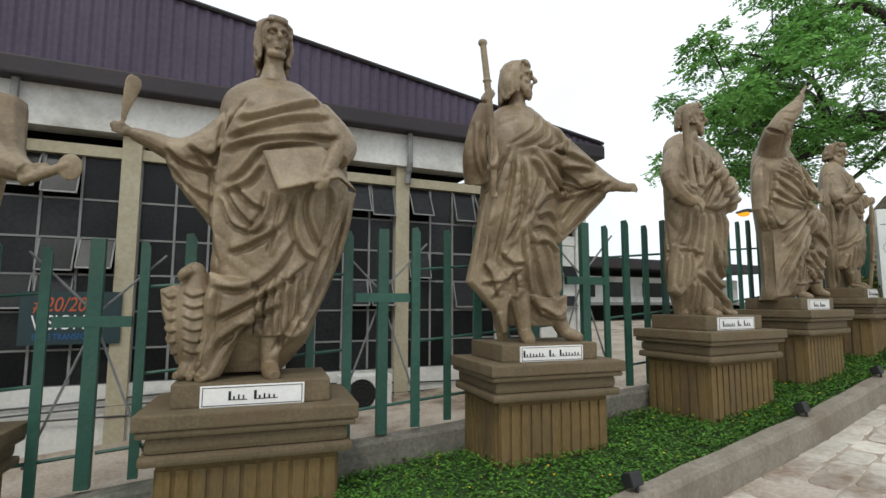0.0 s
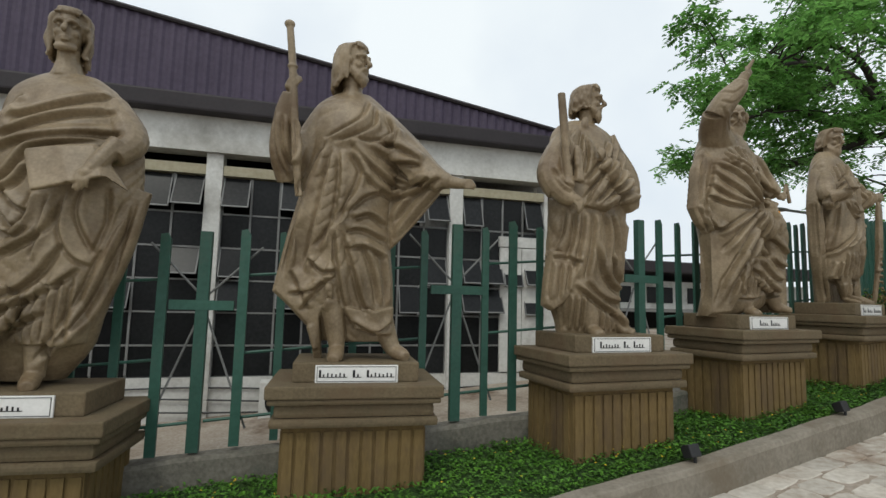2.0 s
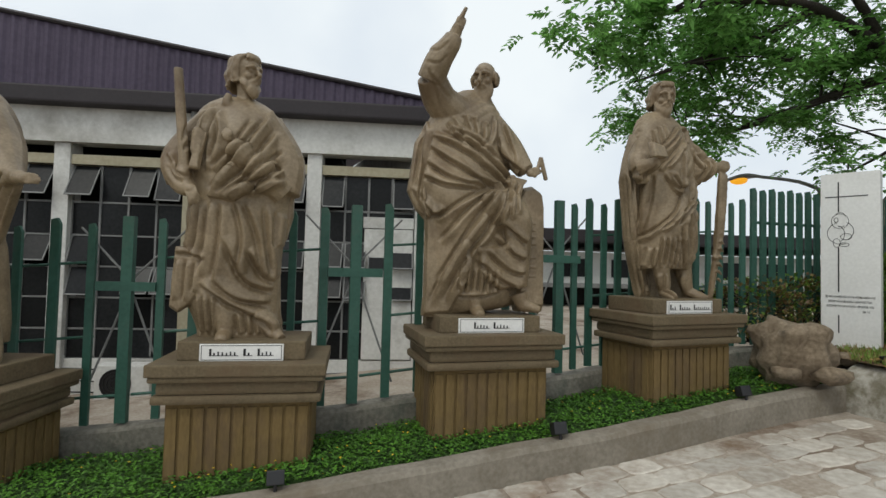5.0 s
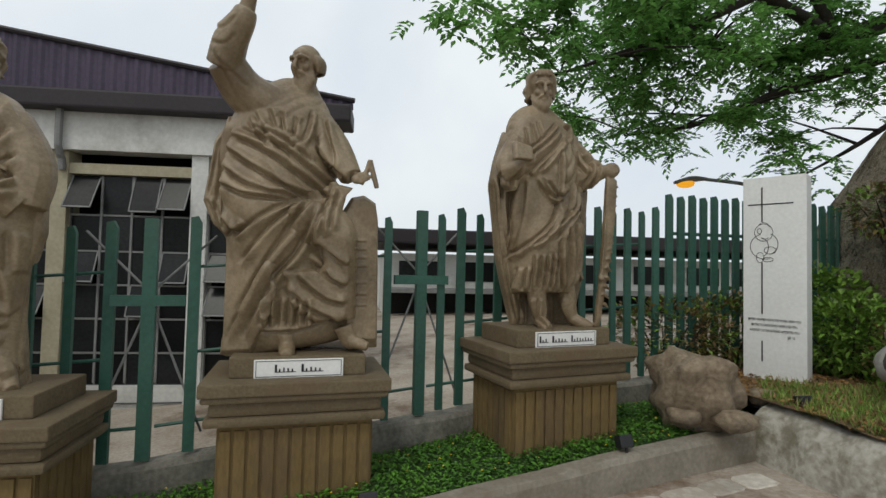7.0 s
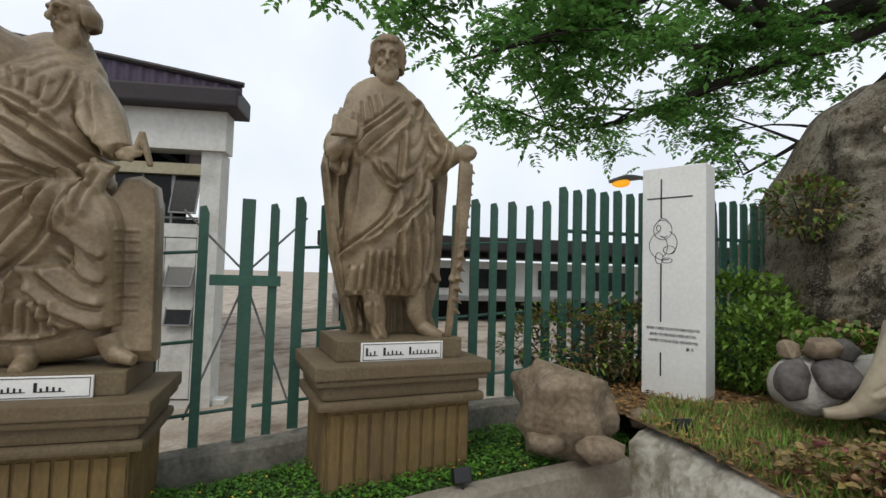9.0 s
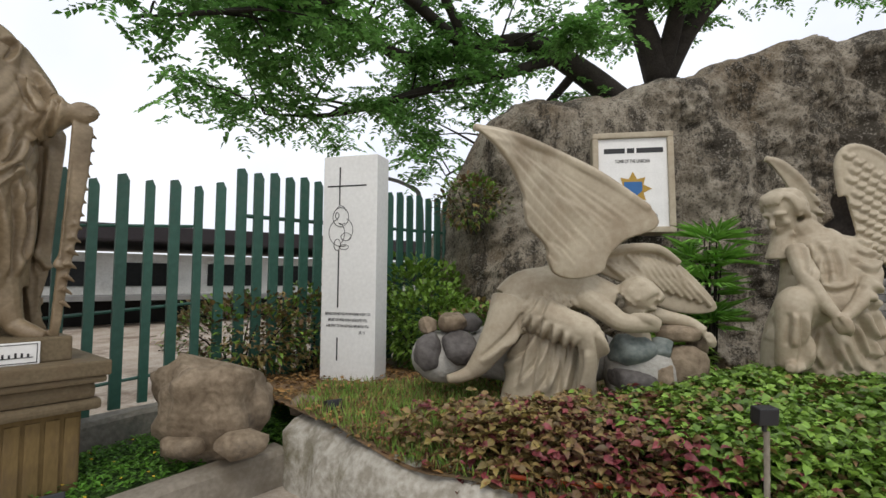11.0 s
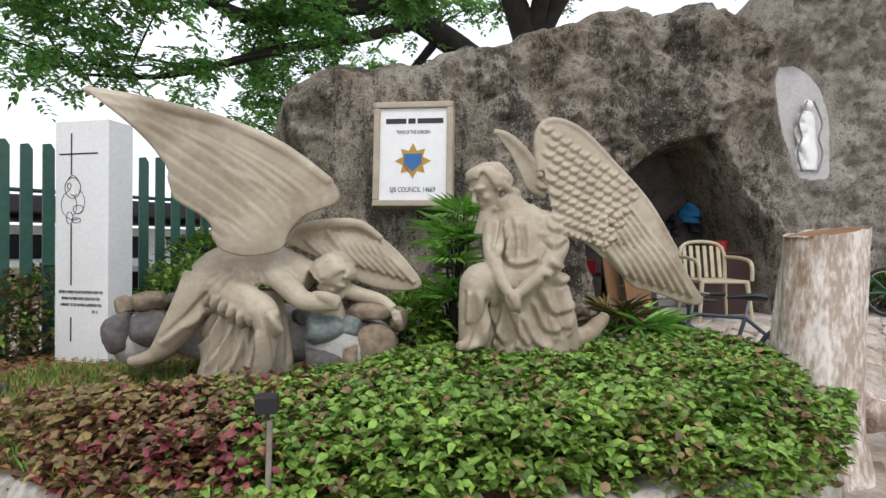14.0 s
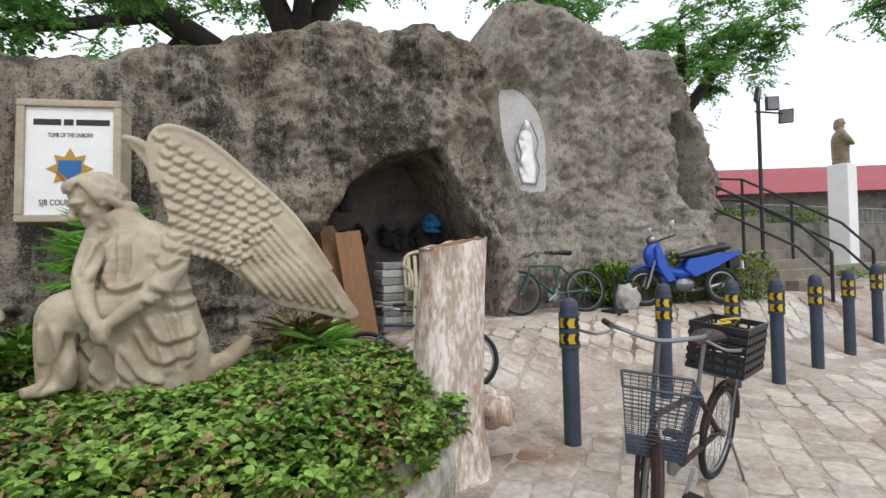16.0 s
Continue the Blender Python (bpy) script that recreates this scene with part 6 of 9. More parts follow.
def rock_face(x, z):
    p = Vector((x, z, 0))
    y = ramp(ROCK_Y, x) + 0.10 * (z - 1.5)
    y -= 0.22 * smoothstep(14.62, 14.95, x) * smoothstep(3.4, 5.0, z) * (1 - smoothstep(16, 18, x)) * (1 - smoothstep(-0.25, -0.02, inside(NICHE, x, z)))
    n = 0.30 * noise.noise(p * 0.75) + 0.22 * noise.noise(p * 1.7 + Vector((5, 0, 0))) - 0.10 * abs(noise.noise(p * 2.8 + Vector((0, 3, 9)))) + 0.075 * noise.noise(p * 4.6) + 0.06 * noise.noise(p * 10.0) + 0.034 * noise.noise(p * 21)
    n += 0.07 * abs(noise.noise(Vector((x * 2.2, z * 0.9, 7))))
    near_sign = smoothstep(0.9, 1.3, math.hypot((x - 10.0) * 1.3, z - 3.1))
    flatter = smoothstep(-0.22, -0.02, inside(NICHE, x, z))
    y += n * (0.25 + 0.75 * near_sign) * (1 - flatter)
    y += 1.7 * smoothstep(-0.02, 0.12, inside(CAVE, x, z)) + 0.9 * smoothstep(-0.02, 0.14, inside(CAVE2, x, z)) + 0.07 * smoothstep(-0.02, 0.03, inside(NICHE, x, z))
    return y


bm = bmesh.new()
nx, nz = 400, 170
cols = []
for i in range(nx + 1):
    x = 8.0 + 12.4 * i / nx
    top, bot = ramp(ROCK_H, x) + 0.10 * noise.noise(Vector((x * 2.3, 0, 0))) + 0.05 * noise.noise(Vector((x * 6, 3, 0))), ground_z(x, 10.0) - 0.5
    col = []
    for j in range(nz + 1):
        v = j / nz
        z = bot + (top - bot) * v
        back = 0.0
        if v > 0.9:
            a = (v - 0.9) / 0.1
            back = 0.55 * (1 - math.sqrt(max(0, 1 - a * a)))
        col.append(bm.verts.new((x, rock_face(x, z) + back, z)))
    for k in range(1, 5):
        q = col[nz].co
        col.append(bm.verts.new((x, q.y + 0.45 * k, q.z - 0.12 * k * k + 0.1 * noise.noise(Vector((x * 2, k, 1))))))
    cols.append(col)
for a, b in zip(cols, cols[1:]):
    for j in range(len(a) - 1):
        bm.faces.new((a[j], b[j], b[j + 1], a[j + 1]))
grotto = tagged(part("grotto_rock", bm, M_ROCK, smooth=True), "weathered grey artificial rock grotto with dark stains", "rock", kind="structure")

NICHE_Y = ramp(ROCK_Y, 15.34) + 0.243 + 0.03
alcove = thing("niche_panel", pose(15.34, NICHE_Y, 3.93, -5.7), "white arched niche panel set in the rock", "niche")
bm = bmesh.new()
extrude_poly(bm, [((q[0] - 15.34) * 0.985, (q[1] - 3.93) * 0.985) for q in spline([(*p, 0) for p in NICHE + NICHE[:1]], 5)][:-1], -0.02, 0.3)
part("white_panel", bm, mat("niche_render", (0.50, 0.48, 0.46), (0.64, 0.62, 0.60), 5.0, 0.85, 0.2, 30.0, c=(0.42, 0.39, 0.36)), alcove)
c = bmesh.new()
loft(c, [(0.0, 0.04, 0.08, 0.15, 0.08, 0.03), (0.0, 0.04, 0.3, 0.17, 0.09, 0.05), (0, 0.04, 0.6, 0.15, 0.08, 0.05), (0, 0.04, 0.8, 0.12, 0.07, 0.03), (0, 0.04, 0.86, 0.04, 0.04, 0)], n=24)
ball(c, (0, 0.02, 0.93), (0.06, 0.065, 0.08), 12)
figure = part("relief_statue", c, M_PLAQUE, smooth=True)
figure.matrix_world = pose(15.36, NICHE_Y - 0.10, 3.20)
tagged(figure, "small white relief statue in the niche", "statue")
bm = bmesh.new()
for s in (-1, 1):
    tube(bm, [(s * 0.12, -0.03, 0.05), (s * 0.19, -0.03, 0.3), (s * 0.13, -0.03, 0.5), (s * 0.18, -0.03, 0.7), (s * 0.05, -0.03, 0.98)], 0.012, n=6, smooth=4)
garland = part("garland", bm, M_FRAME)
garland.matrix_world = pose(15.36, NICHE_Y - 0.10, 3.20)
tagged(garland, "thin grey garland round the small statue", "garland")

sg_m = Matrix.Translation((10.03, 9.225, 2.63)) @ Matrix.Rotation(math.atan2(-0.214, 0.731), 4, "Z") @ Matrix.Rotation(radians(-4), 4, "X")
sign = thing("memorial_sign", sg_m, "white framed memorial board on the rock with blue and gold emblem", "sign")
part("board", boxed(-0.33, 0.33, 0.0, 0.2, 0.05, 0.95), M_PLAQUE, sign)
for q in ((-0.385, 0.385, 0.945, 1.005), (-0.385, 0.385, -0.01, 0.05), (-0.385, -0.325, 0.05, 0.945), (0.325, 0.385, 0.05, 0.945)):
    part("frame", boxed(q[0], q[1], -0.03, 0.2, q[2], q[3], bevel=0.012), M_ANGEL, sign)
bm = bmesh.new()
c = -0.27
for w in (0.20, 0.07, 0.25):
    box(bm, c, c + w, -0.003, 0.001, 0.795, 0.845)
    c += w + 0.02
part("heading", bm, M_BLACK, sign)
text_mesh("lettering", "TOMB OF THE UNBORN", 0.052, Matrix.Translation((0, -0.003, 0.71)) @ flat, M_BLACK, sign, width=0.58)
text_mesh("lettering", "SJB COUNCIL 14669", 0.068, Matrix.Translation((0, -0.003, 0.15)) @ flat, M_BLACK, sign, width=0.74)
M_GOLD = plain("emblem_gold", (0.55, 0.33, 0.03), 0.5)
M_EMBLUE = plain("emblem_blue", (0.02, 0.16, 0.45), 0.5)
M_EMRED = plain("emblem_red", (0.45, 0.05, 0.05), 0.5)
emb = []
for k in range(16):
    r = (0.165, 0.105)[k % 2] if k % 4 else 0.175
    emb.append((r * math.sin(k * math.pi / 8), 0.43 + r * math.cos(k * math.pi / 8)))
bm = bmesh.new()
extrude_poly(bm, emb, -0.004, 0.001)
part("emblem_star", bm, M_GOLD, sign, "gold emblem shape")
bm = bmesh.new()
extrude_poly(bm, [(-0.085, 0.50), (0.085, 0.50), (0.085, 0.41), (0.0, 0.33), (-0.085, 0.41)], -0.008, -0.004)
part("emblem_shield", bm, M_EMBLUE, sign, "blue shield shape")
bm = bmesh.new()
extrude_poly(bm, [(-0.10, 0.40), (-0.085, 0.40), (-0.02, 0.32), (-0.03, 0.31)], -0.008, -0.004)
part("emblem_band", bm, M_EMRED, sign)


# ---- garden bed ----
def bed_top(x, y):
    return 1.22 + 0.06 * smoothstep(6.6, 8.2, y)


bm = bmesh.new()
line = spline(BED, 6)
rows = []
for i, p in enumerate(line):
    a, b = line[max(i - 1, 0)], line[min(i + 1, len(line) - 1)]
    d = Vector((b[0] - a[0], b[1] - a[1])).normalized()
    n = Vector((-d.y, d.x))
    row = []
    for o, z in ((-0.06, 0.4), (-0.05, 0.8), (-0.03, 1.0), (0.0, 1.14), (0.05, 1.21), (0.16, 1.23), (0.24, 1.18), (0.28, 0.8)):
        w = Vector((p[0] + n.x * o, p[1] + n.y * o, z))
        w += Vector((noise.noise(w * 4), noise.noise(w * 4 + Vector((8, 0, 0))), 0.8 * noise.noise(w * 3 + Vector((0, 8, 0))))) * 0.06
        row.append(bm.verts.new(w))
    rows.append(row)
for a, b in zip(rows, rows[1:]):
    for k in range(len(a) - 1):
        bm.faces.new((a[k], b[k], b[k + 1], a[k + 1]))
bmesh.ops.recalc_face_normals(bm, faces=bm.faces)
tagged(part("bed_wall", bm, M_WHITEROUGH, smooth=True), "rough whitewashed rubble wall round the planting bed", "wall", kind="structure")

bm = bmesh.new()
outer = [Vector((p[0], p[1])) for p in line] + [Vector((9.0, 9.9)), Vector((7.0, 10.2)), Vector((6.5, 9.2)), Vector((6.6, 8.6))]
mid = Vector((9.6, 8.0))
rings = [[bm.verts.new(((o * (1 - t) + mid * t).x, (o * (1 - t) + mid * t).y, bed_top(o.x, o.y) - 0.06 * (t == 0) + 0.05 * noise.noise(Vector((o.x * 2, o.y * 2, t * 3))))) for o in outer] for t in (0.02, 0.15, 0.35, 0.6, 0.85)]
for a, b in zip(rings, rings[1:]):
    for k in range(len(a)):
        bm.faces.new((a[k], a[(k + 1) % len(a)], b[(k + 1) % len(a)], b[k]))
bm.faces.new(rings[-1])
tagged(part("bed_soil", bm, M_EARTH, smooth=True), "brown soil of the planting bed", "soil", kind="structure")


def in_bed(x, y, pad):
    return inside([(p[0], p[1]) for p in BED] + [(12.2, 9.3), (9.0, 9.7), (7.2, 9.6)], x, y) > pad


def hedge_height(x, y):
    n = 0.05 * noise.noise(Vector((x * 2.6, y * 2.6, 1))) + 0.03 * noise.noise(Vector((x * 7, y * 7, 2)))
    return 1.44 + 0.09 * smoothstep(8.8, 10.2, x) + 0.05 * smoothstep(6.4, 7.2, y) + n


items, small = [], []
while len(items) < 48000:
    x, y = rng.uniform(7.4, 12.4), rng.uniform(6.2, 8.3)
    if not in_bed(x, y, 0.03 - 0.14 * smoothstep(10.4, 11.4, x)):
        continue
    back = 7.42 + 0.35 * smoothstep(8.5, 10.0, x) + 0.15 * smoothstep(11, 12, x)
    if y > back + rng.uniform(-0.1, 0.1) and not (10.9 < x < 12.3):
        continue
    if x < 8.1 and y > 7.0 and rng.random() < 0.75:
        continue
    h = hedge_height(x, y)
    edge = inside([(p[0], p[1]) for p in BED] + [(12.2, 9.3), (9.0, 9.7), (7.2, 9.6)], x, y)
    h -= 0.16 * (1 - smoothstep(0.0, 0.22, edge))
    depth = rng.random() ** 1.5 * 0.26
    red = smoothstep(9.6, 8.5, x - 0.5 * noise.noise(Vector((x * 3, y * 3, 8))))
    c = Vector((x, y, h - depth))
    a0 = rng.uniform(0, 6.28)
    for k in range(4):
        a = a0 + k * 1.57 + rng.uniform(-0.3, 0.3)
        d = Vector((math.cos(a), math.sin(a), rng.uniform(-0.5, 0.75))).normalized()
        s = rng.uniform(0.03, 0.068)
        mi = 0
        if rng.random() < red:
            mi = 2 if rng.random() < 0.22 + 0.4 * (8.9 < x < 9.5 and y < 6.9) else 1
        elif rng.random() < 0.08 + 0.24 * smoothstep(0.05, 0.3, noise.noise(Vector((x * 1.9, y * 1.9, 3)))):
            mi = 1
        items.append((c, d, Vector((rng.uniform(-0.8, 0.8), rng.uniform(-0.8, 0.8), 1)).normalized(), s, s * 0.62, mi))
leaf_field("hedge", items, [M_HEDGE, M_REDLEAF, M_REDDER], "clipped low hedge of green and reddish-purple leaves", "hedge", oval=True)

items = []
for i in range(8500):
    if rng.random() < 0.6:
        x, y = rng.uniform(7.0, 8.5), rng.uniform(6.7, 8.8)
    else:
        x, y = rng.uniform(6.9, 9.6), rng.uniform(6.3, 8.6)
    if not in_bed(x, y, 0.05):
        continue
    p = Vector((x, y, bed_top(x, y) - 0.02))
    d = Vector((rng.uniform(-0.5, 0.5), rng.uniform(-0.5, 0.5), 1)).normalized()
    items.append((p, d, Vector((rng.uniform(-1, 1), rng.uniform(-1, 1), 0.1)).normalized(), rng.uniform(0.04, 0.13), 0.007, 0 if rng.random() < 0.7 else 1))
M_GRASS = mat("grass_blade", (0.15, 0.29, 0.04), (0.30, 0.44, 0.09), 2.0, 0.6, 0.0, 20.0, island=0.4)
M_DRYGRASS = mat("dry_grass", (0.28, 0.21, 0.08), (0.36, 0.28, 0.12), 2.0, 0.8, 0.0, 20.0, island=0.3)
leaf_field("grass", items, [M_GRASS, M_DRYGRASS], "tufts of green and dry grass", "grass")
M_LITTER = mat("fallen_leaf", (0.20, 0.10, 0.035), (0.42, 0.24, 0.08), 3.0, 0.8, 0.0, 20.0, island=0.5)
items = []
for i in range(5200):
    x, y = rng.uniform(6.5, 8.6), rng.uniform(6.5, 9.6)
    if not (in_bed(x, y, 0.04) or (x < 7.4 and y > 8.2)):
        continue
    z = bed_top(x, y) + rng.uniform(-0.02, 0.035)
    a = rng.uniform(0, 6.28)
    items.append((Vector((x, y, z)), Vector((math.cos(a), math.sin(a), rng.uniform(-0.1, 0.35))).normalized(), Vector((rng.uniform(-0.5, 0.5), rng.uniform(-0.5, 0.5), 1)).normalized(), rng.uniform(0.03, 0.07), rng.uniform(0.018, 0.034), 0))
leaf_field("leaf_litter", items, M_LITTER, "dry brown fallen leaves on the soil", "leaves", oval=True)


def shrub(x, y, z, rx, ry, rz, count, material, label, size=0.06, seed=1, stems=7, group=""):
    """A bush: bent stems and loose leaves, thicker towards the outside."""
    r = random.Random(seed)
    ob = thing("shrub", pose(x, y, z), label, "shrub", group)
    bm = bmesh.new()
    for k in range(stems):
        a = r.uniform(0, 6.28)
        tube(bm, [(0.05 * math.cos(a), 0.05 * math.sin(a), -0.05), (rx * 0.4 * math.cos(a), ry * 0.4 * math.sin(a), rz * 0.7), (rx * 0.7 * math.cos(a), ry * 0.7 * math.sin(a), rz * r.uniform(1.0, 1.6))], [0.012, 0.009, 0.004], n=5, smooth=3)
    part("stem", bm, M_BARK, ob)
    its = []
    for k in range(count):
        d = Vector((r.gauss(0, 1), r.gauss(0, 1), r.gauss(0, 1))).normalized()
        q = 0.55 + 0.45 * r.random() ** 0.5
        q *= 1 + 0.35 * noise.noise(d * 2.2 + Vector((seed, 0, 0)))
        p = Vector((d.x * rx * q, d.y * ry * q, rz * (1 + d.z * q)))
        if p.z < 0.0:
            continue
        dd = (d + Vector((r.uniform(-1, 1), r.uniform(-1, 1), r.uniform(-0.6, 0.8)))).normalized()
        s = size * r.uniform(0.6, 1.3)
        its.append((p, dd, Vector((0, 0, 1)), s, s * 0.55, r.randrange(len(material)) if isinstance(material, (list, tuple)) else 0))
    f = leaf_field("foliage", its, material, "", "", oval=True)
    f.parent = ob
    return ob


shrub(6.35, 9.1, 1.3, 0.6, 0.32, 0.36, 2200, [M_REDLEAF, M_HEDGE, M_REDLEAF], "mixed green and russet shrub before the fence", 0.06, 3)
shrub(6.95, 9.5, 1.28, 0.5, 0.35, 0.40, 2000, [M_REDLEAF, M_HEDGE], "mixed green and russet shrub before the fence", 0.06, 4)
shrub(8.05, 9.55, 1.25, 0.55, 0.45, 0.42, 2200, M_HEDGE, "dense green shrub behind the slab", 0.07, 5)
shrub(8.55, 9.0, 1.25, 0.5, 0.4, 0.34, 2000, [M_HEDGE, M_HEDGE, M_REDLEAF], "dense green shrub behind the slab", 0.065, 6)
shrub(7.95, 10.3, 1.3, 0.6, 0.5, 0.55, 1800, M_HEDGE, "dense green shrub against the fence", 0.09, 7)
shrub(8.55, 10.0, 2.7, 0.4, 0.35, 0.3, 900, [M_HEDGE, M_REDLEAF], "bush hanging on the rock edge", 0.06, 8)
shrub(9.95, 8.55, 1.25, 0.30, 0.3, 0.28, 900, M_HEDGE, "broad-leaved dark green plant by the rock", 0.12, 9)


def blade_plant(x, y, z, height, count, seed, material, label, length=0.30, fan=5):
    """A palm-like plant: canes, each topped by fans of narrow blades."""
    r = random.Random(seed)
    ob = thing("palm_plant", pose(x, y, z), label, "plant")
    bm = bmesh.new()
    its = []
    for k in range(count):
        a, q = r.uniform(0, 6.28), r.uniform(0.02, 0.22)
        top = Vector((q * math.cos(a), q * math.sin(a), height * r.uniform(0.35, 1.0)))
        tube(bm, [(top.x * 0.3, top.y * 0.3, 0), (top.x * 0.6, top.y * 0.6, top.z * 0.6), tuple(top)], [0.012, 0.01, 0.006], n=5, smooth=2)
        for j in range(fan):
            b = r.uniform(0, 6.28)
            d = Vector((math.cos(b), math.sin(b), r.uniform(-0.1, 0.8))).normalized()
            for s in range(5):
                e = (d + Vector((math.cos(b + 1.57), math.sin(b + 1.57), 0)) * (s - 2) * 0.28).normalized()
                its.append((top + d * 0.04, e, Vector((0, 0, 1)), length * r.uniform(0.7, 1.15), 0.03, 0))
    part("cane", bm, M_BARK, ob)
    f = leaf_field("foliage", its, material, "", "")
    f.parent = ob
    return ob


M_PALM = mat("palm_leaf", (0.17, 0.42, 0.05), (0.36, 0.68, 0.13), 2.0, 0.45, 0.0, 20.0, island=0.35)
blade_plant(10.32, 8.5, 1.3, 1.22, 24, 3, M_PALM, "tall bright green lady palm beside the rock")
blade_plant(11.55, 8.35, 1.45, 0.28, 6, 4, [M_REDLEAF], "dark red and green cordyline plant", 0.32)
blade_plant(11.8, 8.2, 1.45, 0.2, 5, 5, M_PALM, "striped spider plant in the bed", 0.3)

bm = bmesh.new()
rounded(bm, (0, 0, 0.26), (0.36, 0.3, 0.36), 2.0, 0.24, 4, 2.4)
cut_flat(bm, 9, 8, 0.31, Vector((0, 0, 0.26)))
boulder = part("boulder", bm, M_BOULDER, smooth=True)
boulder.matrix_world = pose(6.56, 7.98, 1.06, 0, 0, 40)
tagged(boulder, "large rough brown boulder beside the lawn", "boulder")
for i, (x, y, s) in enumerate(((6.45, 7.75, 0.1), (6.8, 7.72, 0.12), (7.1, 8.25, 0.1), (7.35, 8.1, 0.06))):
    bm = bmesh.new()
    rounded(bm, (0, 0, s * 0.5), (s * 1.3, s, s * 0.7), 4.0 + i, 0.2, 2)
    st = part("stone", bm, M_BOULDER, smooth=True)
    st.matrix_world = pose(x, y, 1.1 if x < 7 else 1.2)
    tagged(st, "small brown stone by the planting bed", "stone", "loose stones")


# ---- the two angels ----
class Deep(Clay):
    """Masses drawn as seen from one place in front, each at its own depth."""

    def __init__(self, k, dist, base, up):
        self.k, self.bm, self.lines = k, bmesh.new(), []
        self.dist, self.floor = dist, (438 - base) / k

    def at(self, x, y, d=0.0):
        s = 1 + d / self.dist
        return ((x - 784) / self.k * s, d, (438 - y) / self.k * s - self.floor)

    def robe(self, rows, amp=0.03, seed=0.0, lean=2.2, d=0.0):
        loft(self.bm, [(((l + r) / 2 - 784) / self.k, sh + d, (438 - y) / self.k - self.floor, (r - l) / 2 / self.k, dep, amp) for y, l, r, dep, sh in rows], amp=amp, seed=seed, lean=lean)

    def wing(self, outline, root, thick, rows, depth):
        """A curved plate with rows of overlapping feathers; depth(x, y) gives its distance."""
        pts = [Vector((p[0], p[1], 0)) for p in spline([(*p, 0) for p in outline] + [(*outline[0], 0)], 4)][:-1]
        n = len(pts)
        cen = Vector((root[0], root[1], 0))
        front, back = [], []
        for t in (1.0, 0.86, 0.68, 0.48, 0.25):
            fr, bk = [], []
            for p in pts:
                q = cen + (p - cen) * t
                d = depth(q.x, q.y)
                fr.append(self.bm.verts.new(self.at(q.x, q.y, d - thick * (0.7 if t == 1.0 else 1.0))))
                bk.append(self.bm.verts.new(self.at(q.x, q.y, d + thick)))
            front.append(fr), back.append(bk)
        for a, b in zip(front, front[1:]):
            for k in range(n):
                self.bm.faces.new((a[k], a[(k + 1) % n], b[(k + 1) % n], b[k]))
        for a, b in zip(back, back[1:]):
            for k in range(n):
                self.bm.faces.new((a[(k + 1) % n], a[k], b[k], b[(k + 1) % n]))
        for k in range(n):
            self.bm.faces.new((front[0][(k + 1) % n], front[0][k], back[0][k], back[0][(k + 1) % n]))
        self.bm.faces.new(front[-1]), self.bm.faces.new(back[-1][::-1])
        for (a, b, c, e, cnt, width, lift) in rows:
            for k in range(cnt):
                t = (k + 0.5) / cnt
                s = (a[0] + (b[0] - a[0]) * t, a[1] + (b[1] - a[1]) * t)
                f = (c[0] + (e[0] - c[0]) * t, c[1] + (e[1] - c[1]) * t)
                m = ((s[0] + f[0]) / 2, (s[1] + f[1]) / 2)
                self.limb([(*s, depth(*s) - thick * 0.7), (*m, depth(*m) - thick - lift), (*f, depth(*f) - thick - lift * 0.9)], [width * 0.5, width, width * 0.55], n=8, flat=0.5)


def place_deep(dist, base):
    ca, sa = math.cos(radians(-13.2)), math.sin(radians(-13.2))
    return Matrix.Translation((9.187 - sa * dist, 4.485 + ca * dist, 2.216 + (438 - base) * dist / 894)) @ Matrix.Rotation(radians(-13.2), 4, "Z")


a1 = Deep(271, 3.3, 650, 0)
big = lambda x, y: -0.22 - 0.62 * smoothstep(560, 180, x) ** 1.2
a1.wing([(180, 146), (290, 168), (420, 205), (520, 250), (600, 295), (634, 335), (626, 358), (575, 378), (545, 408), (528, 440), (470, 452), (425, 442), (408, 418), (398, 385), (345, 350), (332, 318), (326, 285), (280, 228), (225, 180)], (470, 330), 0.022,
[], big)
a1.limb([(182, 148, big(182, 0)), (300, 174, big(300, 0)), (430, 212, big(430, 0)), (530, 258, big(530, 0)), (618, 320, big(618, 0))], [6, 9, 10, 11, 9], n=8)
small_d = lambda x, y: 0.02 + 0.12 * smoothstep(540, 760, x)
a1.wing([(538, 428), (560, 405), (610, 393), (660, 392), (705, 418), (745, 455), (775, 500), (735, 512), (670, 500), (610, 462), (560, 440)], (650, 445), 0.025,
        [((560, 420), (690, 415), (600, 450), (770, 500), 10, 12, 0.006), ((600, 405), (690, 408), (640, 450), (730, 470), 7, 12, 0.012)], small_d)
a1.limb([(540, 430, 0.0), (560, 404, 0.0), (612, 393, 0.02), (665, 394, 0.04), (705, 420, 0.06)], [9, 10, 10, 9, 6], n=8)
a1.limb([(392, 498, 0.0), (420, 474, 0.02), (470, 466, 0.02), (530, 474, 0.0), (580, 488, -0.02)], [40, 40, 38, 36, 26], n=18)
a1.limb([(425, 452, 0.0), (480, 446, 0.03), (540, 458, 0.02)], [18, 22, 20], n=12)
for k in range(4):
    a1.limb([(440 + 16 * k, 476 + 2 * k, -0.11), (446 + 16 * k, 490 + 2 * k, -0.13), (458 + 16 * k, 500 + 2 * k, -0.11)], [4, 5, 3], n=6)
a1.head(618, 490, 78, -0.05, 75, hair=0.5, bow=50)
a1.lump(622, 484, 30, 26, 0.115, -0.05, 10)
